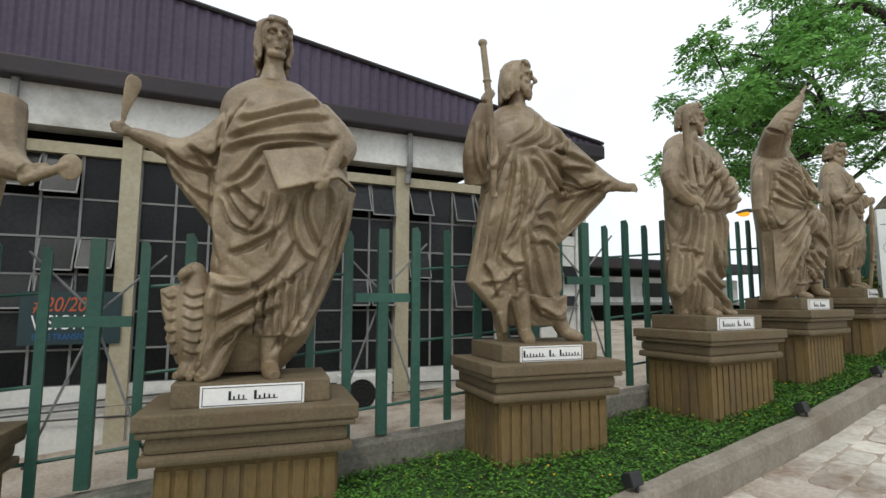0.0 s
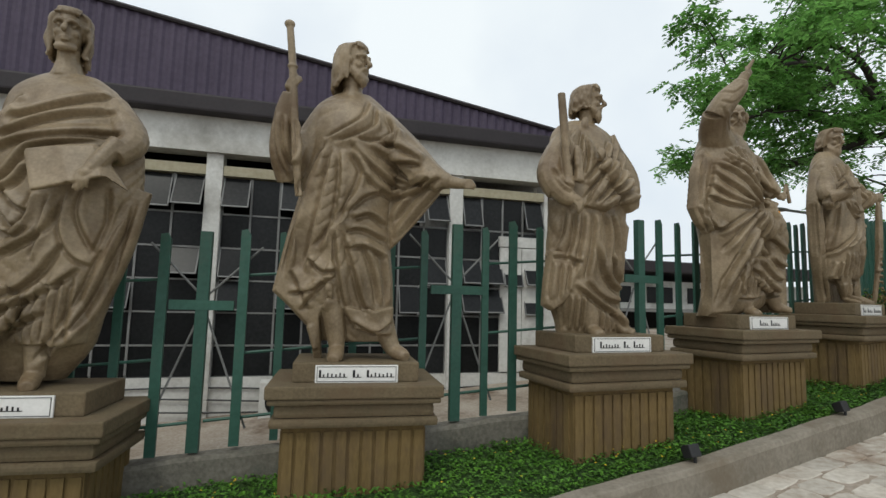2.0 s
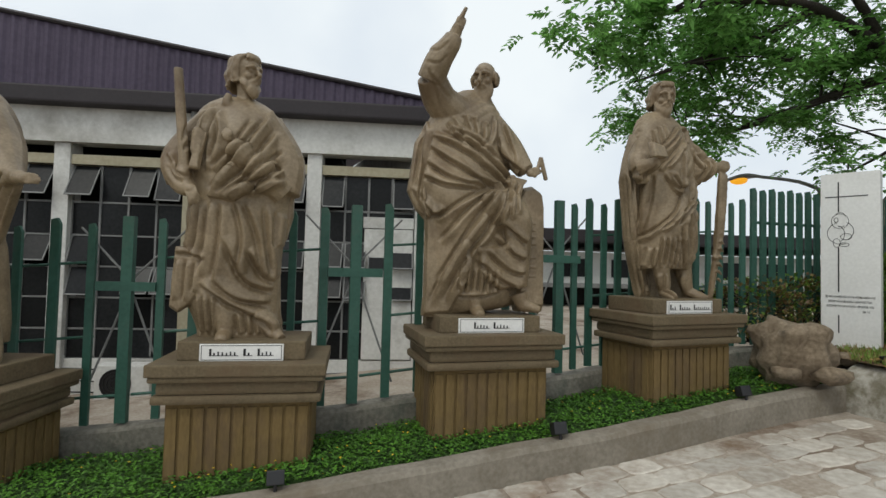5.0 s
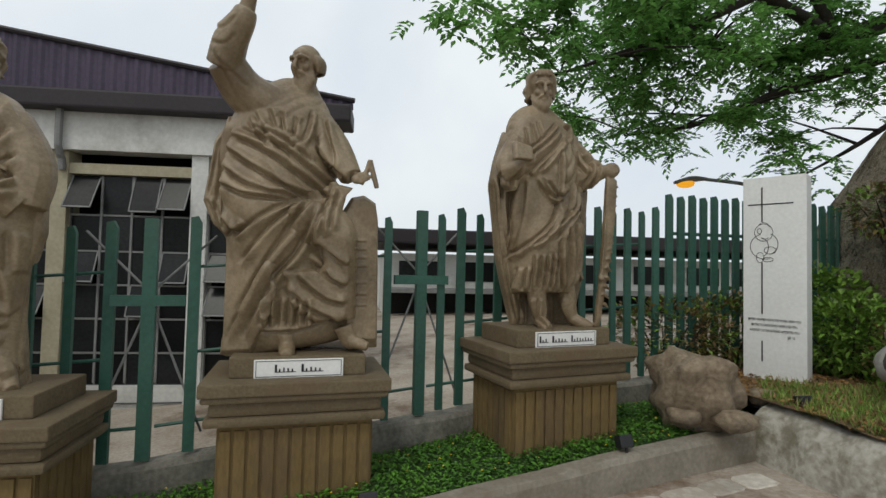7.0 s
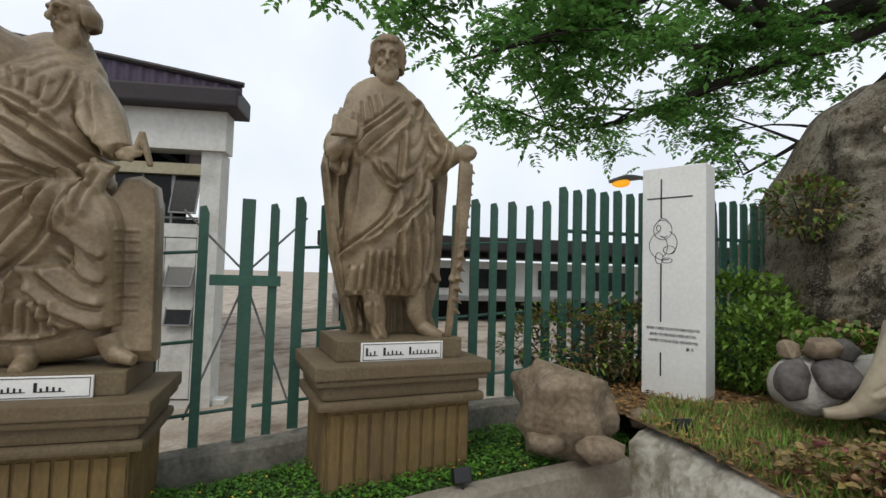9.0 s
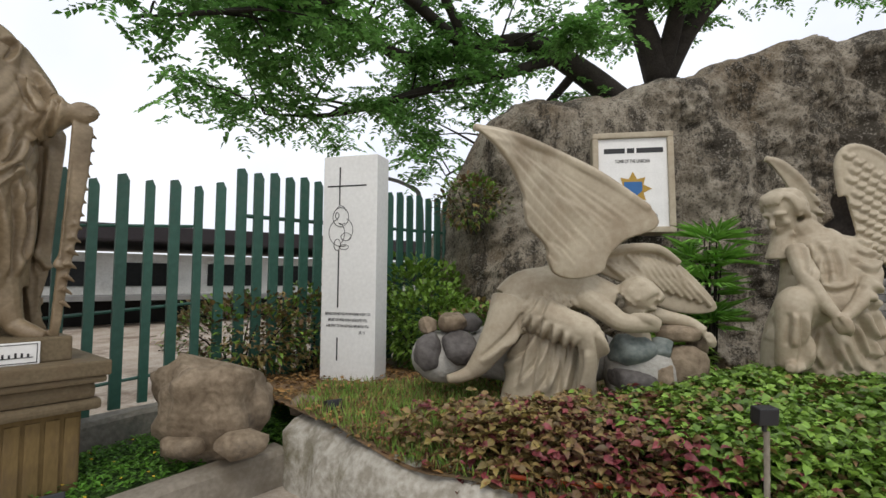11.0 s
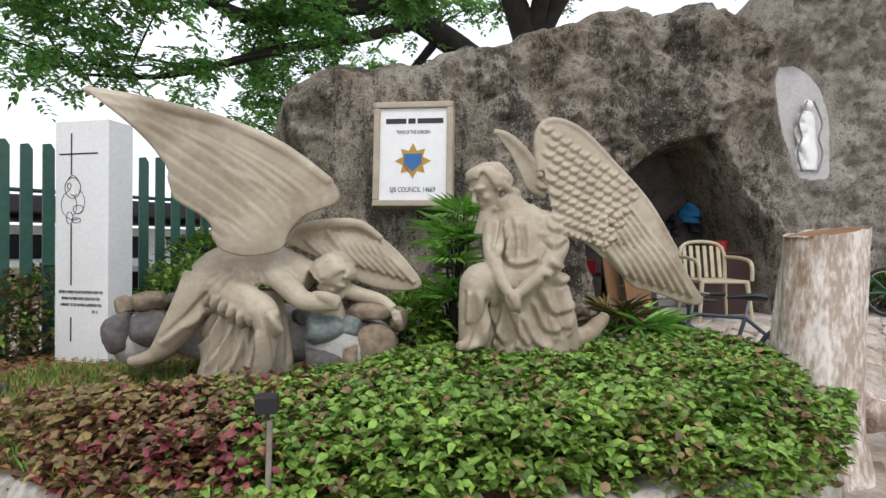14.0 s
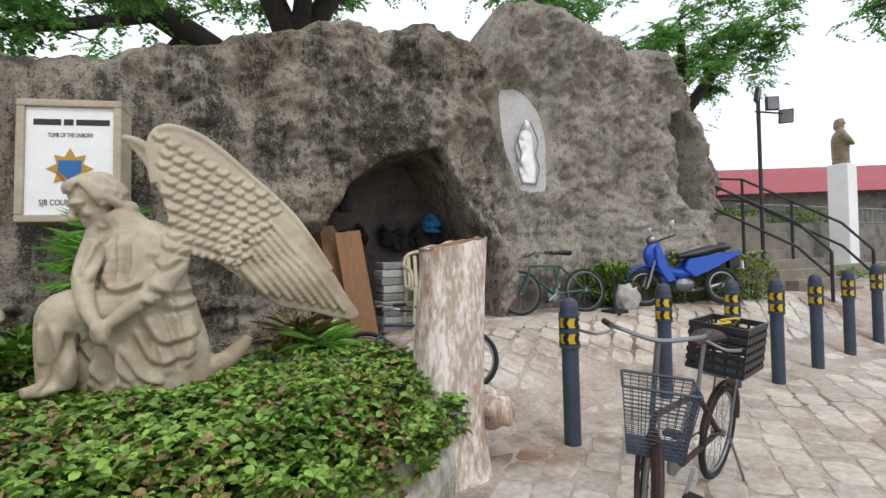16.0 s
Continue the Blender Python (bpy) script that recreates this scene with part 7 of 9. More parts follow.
a1.limb([(512, 478, -0.08), (548, 512, -0.16), (575, 532, -0.2), (635, 534, -0.2)], [23, 20, 17, 14], n=12)
a1.limb([(632, 534, -0.2), (612, 524, -0.24), (590, 520, -0.2)], [12, 10, 7], n=8)
a1.limb([(610, 498, 0.0), (660, 517, -0.02), (705, 528, -0.05), (730, 545, -0.08)], [18, 14, 11, 9], n=12)
a1.hand(735, 553, 0.35, 1, 18, -0.09)
a1.limb([(388, 494, -0.04), (362, 545, -0.10), (325, 600, -0.14), (300, 630, -0.14)], [40, 34, 24, 16], n=16)
a1.limb([(304, 628, -0.14), (275, 641, -0.16), (245, 647, -0.18)], [15, 12, 8], n=10)
a1.limb([(420, 512, -0.06), (465, 538, -0.18), (502, 556, -0.26), (504, 606, -0.25), (499, 668, -0.22)], [36, 32, 24, 18, 14], n=16)
a1.robe([(730, 360, 560, 0.17, 0), (685, 368, 552, 0.17, 0), (620, 385, 545, 0.17, 0), (560, 398, 535, 0.16, 0), (512, 405, 520, 0.14, 0)], 0.007, 1.0)
a1.crease([(431, 529), (397, 594), (330, 654)], 6.5, 0.027)
a1.crease([(448, 534), (426, 604), (375, 669)], 6.5, 0.027)
a1.crease([(465, 544), (454, 614), (420, 672)], 6.5, 0.027)
a1.crease([(482, 554), (476, 614), (459, 676)], 6.5, 0.027)
a1.crease([(501, 579), (499, 624), (485, 676)], 6.5, 0.027)
a1.crease([(409, 504), (364, 564), (307, 614)], 6.5, 0.027)
a1.crease([(426, 484), (397, 534), (352, 584)], 6.5, 0.027)
a1.crease([(445, 486), (426, 529)], 6.5, 0.027)
a1.crease([(532, 544), (555, 594), (560, 644)], 6.5, 0.027)
a1.crease([(521, 549), (538, 604), (538, 654)], 6.5, 0.027)
a1.crease([(414, 524), (375, 594), (330, 634)], 6.5, 0.027)
a1.crease([(431, 429, big(431, 0)), (397, 404, big(397, 0)), (358, 372, big(358, 0))], 5, 0.006)
a1.crease([(448, 416, big(448, 0)), (386, 374, big(386, 0)), (328, 334, big(328, 0))], 5, 0.006)
a1.crease([(465, 402, big(465, 0)), (386, 344, big(386, 0)), (319, 299, big(319, 0))], 5, 0.006)
a1.crease([(482, 389, big(482, 0)), (386, 314, big(386, 0)), (307, 259, big(307, 0))], 5, 0.006)
a1.crease([(499, 376, big(499, 0)), (386, 289, big(386, 0)), (285, 219, big(285, 0))], 5, 0.006)
a1.crease([(521, 364, big(521, 0)), (409, 274, big(409, 0)), (274, 194, big(274, 0))], 5, 0.006)
a1.crease([(544, 354, big(544, 0)), (431, 269, big(431, 0)), (296, 199, big(296, 0))], 5, 0.006)
a1.crease([(566, 349, big(566, 0)), (476, 284, big(476, 0)), (364, 224, big(364, 0))], 5, 0.006)
a1.crease([(589, 349, big(589, 0)), (521, 299, big(521, 0)), (431, 249, big(431, 0))], 5, 0.006)
a1.crease([(476, 429, big(476, 0)), (442, 399, big(442, 0)), (409, 384, big(409, 0))], 5, 0.006)
a1.crease([(521, 404, big(521, 0)), (499, 379, big(499, 0)), (465, 354, big(465, 0))], 5, 0.006)
a1.crease([(544, 389, big(544, 0)), (532, 359, big(532, 0)), (499, 329, big(499, 0))], 5, 0.006)
a1.crease([(395, 520), (380, 580), (352, 640)], 6, 0.026)
a1.crease([(412, 520), (402, 585), (380, 660)], 6, 0.026)
a1.crease([(430, 525), (424, 590), (408, 668)], 6, 0.026)
a1.crease([(448, 535), (446, 600), (436, 670)], 6, 0.026)
a1.crease([(466, 545), (466, 610), (462, 672)], 6, 0.026)
a1.crease([(525, 545), (532, 600), (534, 660)], 6, 0.026)
a1.crease([(540, 545), (552, 600), (556, 655)], 6, 0.026)
a1.done("angel_statue", place_deep(3.3, 650), "cream stone angel collapsed over a rock, wing raised", M_ANGEL, voxel=0.0088, hollow=0.024)

a2 = Deep(257, 3.48, 605, 0)
wd = lambda x, y: -0.10 + 0.30 * smoothstep(985, 1250, x)
a2.wing([(980, 232), (990, 212), (1015, 208), (1060, 236), (1110, 292), (1160, 352), (1200, 420), (1238, 490), (1257, 524), (1235, 530), (1180, 512), (1140, 500), (1105, 465), (1060, 425), (1015, 405), (1003, 360), (990, 300)], (1085, 370), 0.024,
        [((1130, 350), (1060, 400), (1190, 440), (1085, 440), 9, 10, 0.010), ((1165, 395), (1080, 425), (1245, 520), (1120, 480), 8, 13, 0.006)], wd)
a2.limb([(x, y, wd(x, y)) for x, y in ((982, 300), (978, 240), (1000, 212), (1050, 230), (1110, 292), (1165, 358), (1215, 445))], [6, 7, 7, 7, 6, 6, 5], n=8)
a2.limb([(1000, 400, wd(1000, 400)), (985, 395, 0.02), (965, 400, 0.05)], [26, 30, 26], n=10)
w2 = lambda x, y: 0.3
a2.wing([(893, 230), (912, 236), (945, 262), (975, 305), (985, 345), (955, 335), (938, 300), (918, 262)], (940, 290), 0.02, [], w2)
a2.limb([(893, 230, 0.3), (918, 240, 0.3), (950, 270, 0.3), (975, 310, 0.3)], [6, 9, 9, 8], n=8)
a2.head(893, 330, 84, -0.02, -58, hair=0.3, bow=30)
for k in range(6):
    a2.limb([(882 + 5 * k, 300 + 2 * k, -0.10 + 0.02 * k), (908 + 3 * k, 314 + 3 * k, -0.12 + 0.02 * k), (930 + 2 * k, 334 + 2 * k, -0.07 + 0.02 * k)], [5, 8, 6], n=6)
a2.lump(934, 340, 15, 13, 0.06, 0.0, 20)
a2.limb([(915, 345, 0.0), (935, 372, 0.0)], [22, 30], n=12)
a2.robe([(612, 853, 1052, 0.27, 0.0), (560, 858, 1045, 0.28, 0.0), (515, 872, 1032, 0.29, 0.0), (475, 888, 1020, 0.27, 0.0), (435, 893, 1012, 0.23, 0.0), (405, 893, 1008, 0.19, 0.0), (378, 902, 998, 0.15, 0.0), (358, 922, 970, 0.1, 0.0)], 0.005, 3.0)
a2.limb([(935, 505, -0.12), (885, 492, -0.26), (874, 520, -0.30), (870, 602, -0.28)], [40, 30, 25, 22], n=16)
a2.limb([(902, 392, -0.12), (903, 440, -0.24), (918, 482, -0.33), (940, 518, -0.38)], [17, 15, 12, 8], n=12)
a2.limb([(1000, 388, -0.06), (1016, 430, -0.16), (992, 476, -0.30), (946, 520, -0.38)], [22, 19, 14, 8], n=12)
a2.lump(944, 524, 13, 15, 0.045, -0.38)
for k in range(4):
    a2.limb([(938 + 5 * k, 512 + 3 * k, -0.42), (944 + 4 * k, 526 + 3 * k, -0.425), (948 + 3 * k, 540 + 2 * k, -0.39)], [4, 4, 3], n=6)
for k in range(3):
    a2.limb([(990 + 8 * k, 425, -0.18), (1005 + 7 * k, 432, -0.2), (1026, 424 + 3 * k, -0.12)], [6, 8, 6], n=8)
a2.limb([(1010, 590, -0.02), (1055, 588, 0.02), (1085, 562, 0.06), (1094, 547, 0.06)], [26, 17, 13, 8], n=10)
a2.limb([(868, 592, -0.3), (866, 604, -0.36), (850, 608, -0.44)], [14, 12, 7], n=10)
a2.crease([(926, 389), (920, 419), (910, 449)], 6.5, 0.026)
a2.crease([(945, 379), (938, 414), (928, 454)], 6.5, 0.026)
a2.crease([(988, 404), (1008, 429), (1033, 414)], 6.5, 0.026)
a2.crease([(1023, 474), (1038, 524), (1033, 594)], 6.5, 0.026)
a2.crease([(978, 504), (1008, 544), (1048, 534)], 6.5, 0.026)
a2.crease([(973, 524), (998, 574), (1048, 564)], 6.5, 0.026)
a2.crease([(953, 544), (978, 594), (1008, 609)], 6.5, 0.026)
a2.crease([(928, 524), (948, 574), (968, 604)], 6.5, 0.026)
a2.crease([(898, 514), (908, 564), (928, 604)], 6.5, 0.026)
a2.crease([(878, 504), (883, 554), (888, 604)], 6.5, 0.026)
a2.crease([(863, 504), (860, 564)], 6.5, 0.026)
a2.crease([(988, 474), (1018, 494), (1048, 484)], 6.5, 0.026)
a2.crease([(993, 454), (1023, 469), (1046, 459)], 6.5, 0.026)
for i in range(9):
    v = i / 8
    a, b = (994 + 16 * v, 226 + 172 * v), (1152 - 55 * v, 336 + 92 * v)
    n = 10 - i // 3
    for k in range(n):
        t = (k + 0.5 * (i % 2)) / n
        x, y, w = a[0] + (b[0] - a[0]) * t, a[1] + (b[1] - a[1]) * t, 9.5 + 0.5 * i
        a2.crease([(x - w, y - 3, wd(x, y)), (x - 0.5 * w, y + 5, wd(x, y)), (x + 0.3 * w, y + 6, wd(x, y)), (x + w, y - 1, wd(x, y))], 4.0, 0.016)
a2.crease([(905, 520), (888, 565), (872, 606)], 7, 0.03)
a2.crease([(925, 530), (915, 575), (905, 608)], 7, 0.03)
a2.crease([(950, 545), (950, 585), (945, 608)], 7, 0.03)
a2.crease([(985, 500), (1000, 540), (1010, 600)], 7, 0.03)
a2.crease([(1005, 470), (1025, 520), (1035, 590)], 7, 0.03)
a2.crease([(912, 388), (908, 415), (903, 440)], 6, 0.024)
a2.crease([(928, 384), (930, 420), (925, 455)], 6, 0.024)
a2.crease([(945, 386), (948, 425), (946, 460)], 6, 0.024)
a2.crease([(962, 388), (966, 420), (962, 452)], 6, 0.024)
a2.crease([(925, 455), (950, 462), (985, 450)], 6, 0.024)
a2.done("angel_statue", place_deep(3.48, 605), "cream stone angel kneeling with clasped hands, wings spread", M_ANGEL, voxel=0.0088, hollow=0.024)

# stones under the first angel
M_STONE_D = mat("stone_slate", (0.075, 0.066, 0.062), (0.17, 0.155, 0.145), 5.0, 0.8, 0.5, 30.0)
M_STONE_G = mat("stone_green", (0.12, 0.15, 0.14), (0.27, 0.30, 0.28), 9.0, 0.7, 0.4, 30.0)
M_MORTAR = mat("mortar", (0.40, 0.38, 0.34), (0.56, 0.54, 0.49), 6.0, 0.95, 0.8, 30.0)
helper = Deep(271, 3.3, 650, 0)
rm = place_deep(3.3, 650)
block = thing("stone_plinth", rm, "low plinth of mixed field stones set in pale mortar", "plinth")
bm = bmesh.new()
rounded(bm, helper.at(650, 620, 0.10), (0.30, 0.26, 0.24), 3, 0.1, 3)
rounded(bm, helper.at(270, 600, 0.10), (0.22, 0.2, 0.18), 5, 0.1, 3)
rounded(bm, helper.at(470, 590, 0.25), (0.6, 0.2, 0.22), 6, 0.1, 3)
part("mortar", bm, M_MORTAR, block, smooth=True)
for i, (x, y, rx, ry, d, mt) in enumerate(((234, 542, 19, 15, -0.05, M_BOULDER), (278, 537, 30, 19, -0.06, M_BOULDER), (332, 535, 24, 18, 0.1, M_STONE_D), (230, 595, 27, 38, -0.10, M_STONE_D), (288, 585, 34, 30, -0.12, M_STONE_D),
                                           (603, 580, 42, 27, -0.13, M_STONE_G), (656, 576, 18, 20, -0.15, M_STONE_G), (700, 612, 34, 46, -0.12, M_BOULDER), (608, 634, 44, 22, -0.14, M_STONE_D), (656, 626, 16, 30, -0.15, M_BOULDER), (690, 548, 40, 15, -0.10, M_BOULDER), (735, 560, 16, 25, 0.0, M_BOULDER), (560, 560, 20, 14, 0.02, M_STONE_D))):
    bm = bmesh.new()
    rounded(bm, helper.at(x, y, d + 0.08), (rx / 262, 0.13, ry / 262), 10 + i, 0.12, 3)
    cut_flat(bm, 9, 60 + i, max(rx, ry) / 271 * 0.86, Vector(helper.at(x, y, d + 0.08)))
    part("stone", bm, mt, block, smooth=True)

# ---- tree behind the grotto ----
def tree(name, limbs, sprigs, spread, label, seed, leaf=0.075, mt=None):
    r = random.Random(seed)
    ob = thing(name, Matrix(), label, "tree")
    bm = bmesh.new()
    tips = []
    for pts, rad, w in limbs:
        tube(bm, pts, [1.3 * q for q in rad], n=9, smooth=5)
        sp = spline([(*p, q) for p, q in zip(pts, rad)], 6)
        for q in sp[len(sp) // 4 if w < 2 else 0:]:
            tips.append((Vector(q[:3]), w, q[3]))
    its = []
    use = [t for t in tips if t[1] > 0]
    weights = [t[1] for t in use]
    clumps = []
    for k in range(sprigs // 44):
        base, w, rad = r.choices(use, weights)[0]
        off = Vector((r.gauss(0, spread), r.gauss(0, spread), r.gauss(0.26, spread * 0.6)))
        clumps.append((base + off, r.uniform(0.15, 0.34)))
        tube(bm, [tuple(base), tuple(base + off * 0.5 + Vector((0, 0, 0.1))), tuple(base + off)], [min(rad, 0.028), 0.014, 0.005], n=4, smooth=3)
    for k in range(sprigs):
        c0, q = clumps[k % len(clumps)]
        c = c0 + Vector((r.gauss(0, q), r.gauss(0, q), r.gauss(0, q * 0.6)))
        d = Vector((r.gauss(0, 1), r.gauss(0, 1), r.uniform(-0.8, 0.4))).normalized()
        side = d.cross(Vector((0, 0, 1))).normalized()
        length = r.uniform(0.2, 0.36)
        for j in range(11):
            t = (j // 2 + 1) / 6
            s = side if j % 2 else -side
            e = (s + d * 0.5 + Vector((0, 0, r.uniform(-0.5, 0.2)))).normalized()
            if j == 10:
                e = d
            its.append((c + d * (length * t) - Vector((0, 0, 0.08 * t * t)), e, Vector((r.uniform(-0.4, 0.4), r.uniform(-0.4, 0.4), 1)).normalized(), leaf * r.uniform(0.8, 1.35), leaf * 0.62, 0))
    part("trunk", bm, M_BARK, ob, smooth=True)
    f = leaf_field("crown", its, mt or M_TREELEAF, "", "")
    f.parent = ob
    return ob


FORK = (12.9, 13.9, 6.1)
BOUGHS = [
    ([(13.6, 14.6, 0.6), (13.4, 14.4, 3.0), (13.1, 14.1, 5.0), FORK], [0.42, 0.36, 0.32, 0.28], 0),
    ([(13.1, 14.1, 5.0), (12.0, 13.6, 5.5), (11.0, 13.3, 6.0), (10.0, 13.0, 6.3), (8.9, 12.8, 6.0), (7.87, 12.62, 5.74), (6.7, 12.3, 6.2), (5.7, 11.9, 6.3)], [0.26, 0.2, 0.17, 0.13, 0.10, 0.085, 0.05, 0.015], 1.5),
    ([(10.6, 13.15, 6.15), (9.6, 12.9, 5.7), (8.4, 12.6, 5.3), (7.5, 12.5, 4.95), (6.64, 12.4, 4.68), (5.8, 11.9, 4.5)], [0.09, 0.07, 0.06, 0.045, 0.03, 0.012], 1.6),
    ([FORK, (12.2, 13.5, 7.3), (11.0, 12.9, 8.3), (9.6, 12.3, 8.8), (8.2, 11.9, 8.5), (7.0, 11.6, 7.9)], [0.22, 0.16, 0.11, 0.08, 0.05, 0.02], 1.5),
    ([FORK, (13.6, 13.6, 7.4), (14.8, 13.0, 8.4), (16.2, 12.6, 8.9), (17.6, 12.3, 8.8)], [0.2, 0.15, 0.1, 0.06, 0.02], 0.9),
    ([FORK, (12.9, 13.0, 7.6), (12.6, 11.9, 8.6), (12.0, 10.8, 9.0)], [0.15, 0.11, 0.07, 0.02], 0.5),
    ([(8.9, 12.8, 6.0), (8.2, 12.2, 6.9), (7.0, 11.6, 7.2), (6.2, 11.4, 7.3)], [0.07, 0.05, 0.035, 0.012], 1.2),
    ([(8.9, 12.8, 6.0), (7.6, 11.4, 6.25), (6.4, 10.4, 6.1), (5.6, 9.8, 5.8), (4.8, 9.3, 5.5)], [0.08, 0.06, 0.045, 0.03, 0.012], 1.3),
    ([(7.6, 11.4, 6.25), (6.6, 11.0, 5.7), (5.6, 10.4, 5.2), (5.0, 10.0, 4.9)], [0.05, 0.035, 0.025, 0.01], 1.1),
    ([(11.0, 13.3, 6.0), (10.3, 13.6, 5.2), (9.4, 13.6, 4.5), (8.6, 13.5, 4.0)], [0.07, 0.05, 0.03, 0.012], 1.0),
]
tree("tree", BOUGHS, 4700, 0.90, "broad dark-limbed tree with feathery green leaves behind the grotto", 21, 0.098)
tree("tree", [([(25, 15.5, 0.7), (24.8, 15, 4), (24.4, 14.5, 6)], [0.4, 0.3, 0.2], 0), ([(24.4, 14.5, 6), (23.6, 13.6, 7.5), (23.0, 13.2, 8.5)], [0.16, 0.1, 0.03], 1), ([(24.4, 14.5, 6), (25.4, 13.6, 7.8), (26, 13, 8.6)], [0.16, 0.1, 0.03], 1), ([(24.4, 14.5, 6), (22.5, 14, 6.8), (21.2, 13.6, 7.6)], [0.12, 0.07, 0.03], 1), ([(24.4, 14.5, 6), (20.5, 14.8, 8.0), (18.6, 14.0, 8.2)], [0.12, 0.07, 0.03], 0.8)], 2600, 0.75, "dense dark green tree beyond the steps", 22, 0.11)
tree("tree", [([(24.5, 4.5, 0.7), (24.2, 5, 4), (23.6, 5.6, 5.8)], [0.35, 0.28, 0.2], 0), ([(23.6, 5.6, 5.8), (22.3, 7.0, 6.4), (20.9, 8.1, 6.1)], [0.14, 0.08, 0.02], 1), ([(23.6, 5.6, 5.8), (22.6, 6.4, 7.4), (21.6, 7.6, 7.4)], [0.12, 0.07, 0.02], 1)], 900, 0.45, "overhanging green branches of a tree by the forecourt", 23, 0.085)

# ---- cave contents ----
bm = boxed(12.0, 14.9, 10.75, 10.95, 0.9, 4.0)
# plaster painted darker than its own grey to hold the cave's shade
tagged(part("cave_wall", bm, mat("shaded_plaster", (0.075, 0.062, 0.052), (0.15, 0.128, 0.11), 2.0, 0.9, 0.3, 30.0, c=(0.04, 0.034, 0.03))), "grey plastered back wall with the cave's shade in its colour", "wall", kind="structure")
M_RED = plain("red_plastic", (0.5, 0.02, 0.03), 0.4)
M_CYAN = plain("blue_cloth", (0.03, 0.25, 0.5), 0.8)
M_DARKCLOTH = mat("dark_cloth", (0.012, 0.012, 0.014), (0.035, 0.03, 0.03), 6.0, 0.95, 0.3)
M_BROWN = mat("dark_board", (0.03, 0.012, 0.01), (0.06, 0.025, 0.02), 3.0, 0.6, 0.1)
gz0 = ground_z(13.4, 10.2)


def simple(name, bm, m, material, label, category, group="", smooth=False):
    ob = part(name, bm, material, smooth=smooth)
    ob.matrix_world = m
    return tagged(ob, label, category, group)


table = thing("work_table", pose(13.75, 10.1, gz0), "dark cloth-covered table inside the cave", "table")
part("tabletop", boxed(-0.5, 0.55, -0.3, 0.3, 0.72, 0.76, bevel=0.01), M_BROWN, table)
part("skirt", boxed(-0.48, 0.53, -0.28, -0.25, 0.0, 0.72), M_BROWN, table)
for sx in (-0.45, 0.5):
    for sy in (-0.22, 0.26):
        part("leg", boxed(sx - 0.02, sx + 0.02, sy - 0.02, sy + 0.02, 0, 0.72), M_BROWN, table)
simple("plank", boxed(-0.15, 0.15, -0.015, 0.015, 0, 1.32, bevel=0.004), pose(12.62, 9.45, ground_z(12.6, 9.4), -8, -6, 4), M_PLANK, "bare brown plank leaning in the cave mouth", "plank")
simple("plank", boxed(-0.09, 0.09, -0.015, 0.015, 0, 1.5, bevel=0.004), pose(12.42, 9.6, ground_z(12.4, 9.5), -8, -4, 10), M_PLANK, "bare brown plank leaning in the cave mouth", "plank")
stack = thing("paper_stack", pose(13.05, 9.75, gz0 - 0.05), "tall stack of folded grey newspapers", "paper stack")
for k in range(9):
    part("newspaper", boxed(-0.19 + 0.01 * (k % 3), 0.18 + 0.012 * (k % 2), -0.14, 0.14, 0.09 * k, 0.09 * k + 0.084, bevel=0.012), M_MORTAR if k % 2 else M_FRAME, stack)
for i, (x, z, w, h, mt) in enumerate(((13.3, 2.55, 0.10, 0.28, M_DARKCLOTH), (13.55, 2.5, 0.13, 0.32, M_DARKCLOTH), (13.78, 2.55, 0.09, 0.3, M_DARKCLOTH), (14.02, 2.72, 0.12, 0.26, M_CYAN), (14.15, 2.6, 0.08, 0.28, M_DARKCLOTH), (12.95, 2.55, 0.08, 0.3, M_BROWN), (12.5, 2.95, 0.12, 0.3, M_DARKCLOTH))):
    bm = bmesh.new()
    loft(bm, [(0, 0, -h, w * 0.8, 0.05, 0.12), (0, 0, -h * 0.4, w, 0.06, 0.12), (0, 0, -0.05, w * 0.6, 0.045, 0.1), (0, 0, 0.02, 0.02, 0.02, 0)], n=20, seed=i)
    simple("hanging_bag", bm, pose(x, 10.66 if x > 12.6 else 9.9, z + h * 0.5), mt, "dark bag hanging on the cave wall" if mt is not M_CYAN else "bright blue bag hanging on the cave wall", "bag", "hanging bags", True)
bucket = bmesh.new()
tube(bucket, [(0, 0, 0), (0, 0, 0.13)], [0.08, 0.10], n=16, smooth=1)
simple("red_basin", bucket, pose(14.0, 10.05, gz0 + 0.76), M_RED, "small red plastic basin on the table", "basin")

shelf = thing("storage_shelf", pose(12.3, 10.15, gz0 - 0.05), "dark wooden shelf unit just inside the cave", "shelf")
for z in (0.02, 0.5, 0.95):
    part("board", boxed(-0.28, 0.28, -0.18, 0.18, z, z + 0.03), M_BROWN, shelf)
for sx in (-0.28, 0.26):
    part("side_panel", boxed(sx, sx + 0.02, -0.18, 0.18, 0, 1.2), M_BROWN, shelf)
M_ORANGE = plain("orange_cloth", (0.55, 0.13, 0.03), 0.8)
bm = bmesh.new()
rounded(bm, (0, 0, 0.12), (0.17, 0.12, 0.14), 2.0, 0.2, 3)
simple("cloth_bundle", bm, pose(12.32, 10.1, gz0 + 0.93), M_ORANGE, "crumpled orange cloth bundle on the shelf", "cloth", smooth=True)
simple("red_box", boxed(-0.12, 0.12, -0.09, 0.09, 0, 0.17, bevel=0.01), pose(12.2, 10.08, gz0 + 0.48), M_RED, "red plastic box on the shelf", "box")
pframe = thing("picture_frame", pose(12.42, 9.62, gz0 + 0.0, -12, 0, 8), "empty pale frame leaning beside the plank", "frame")
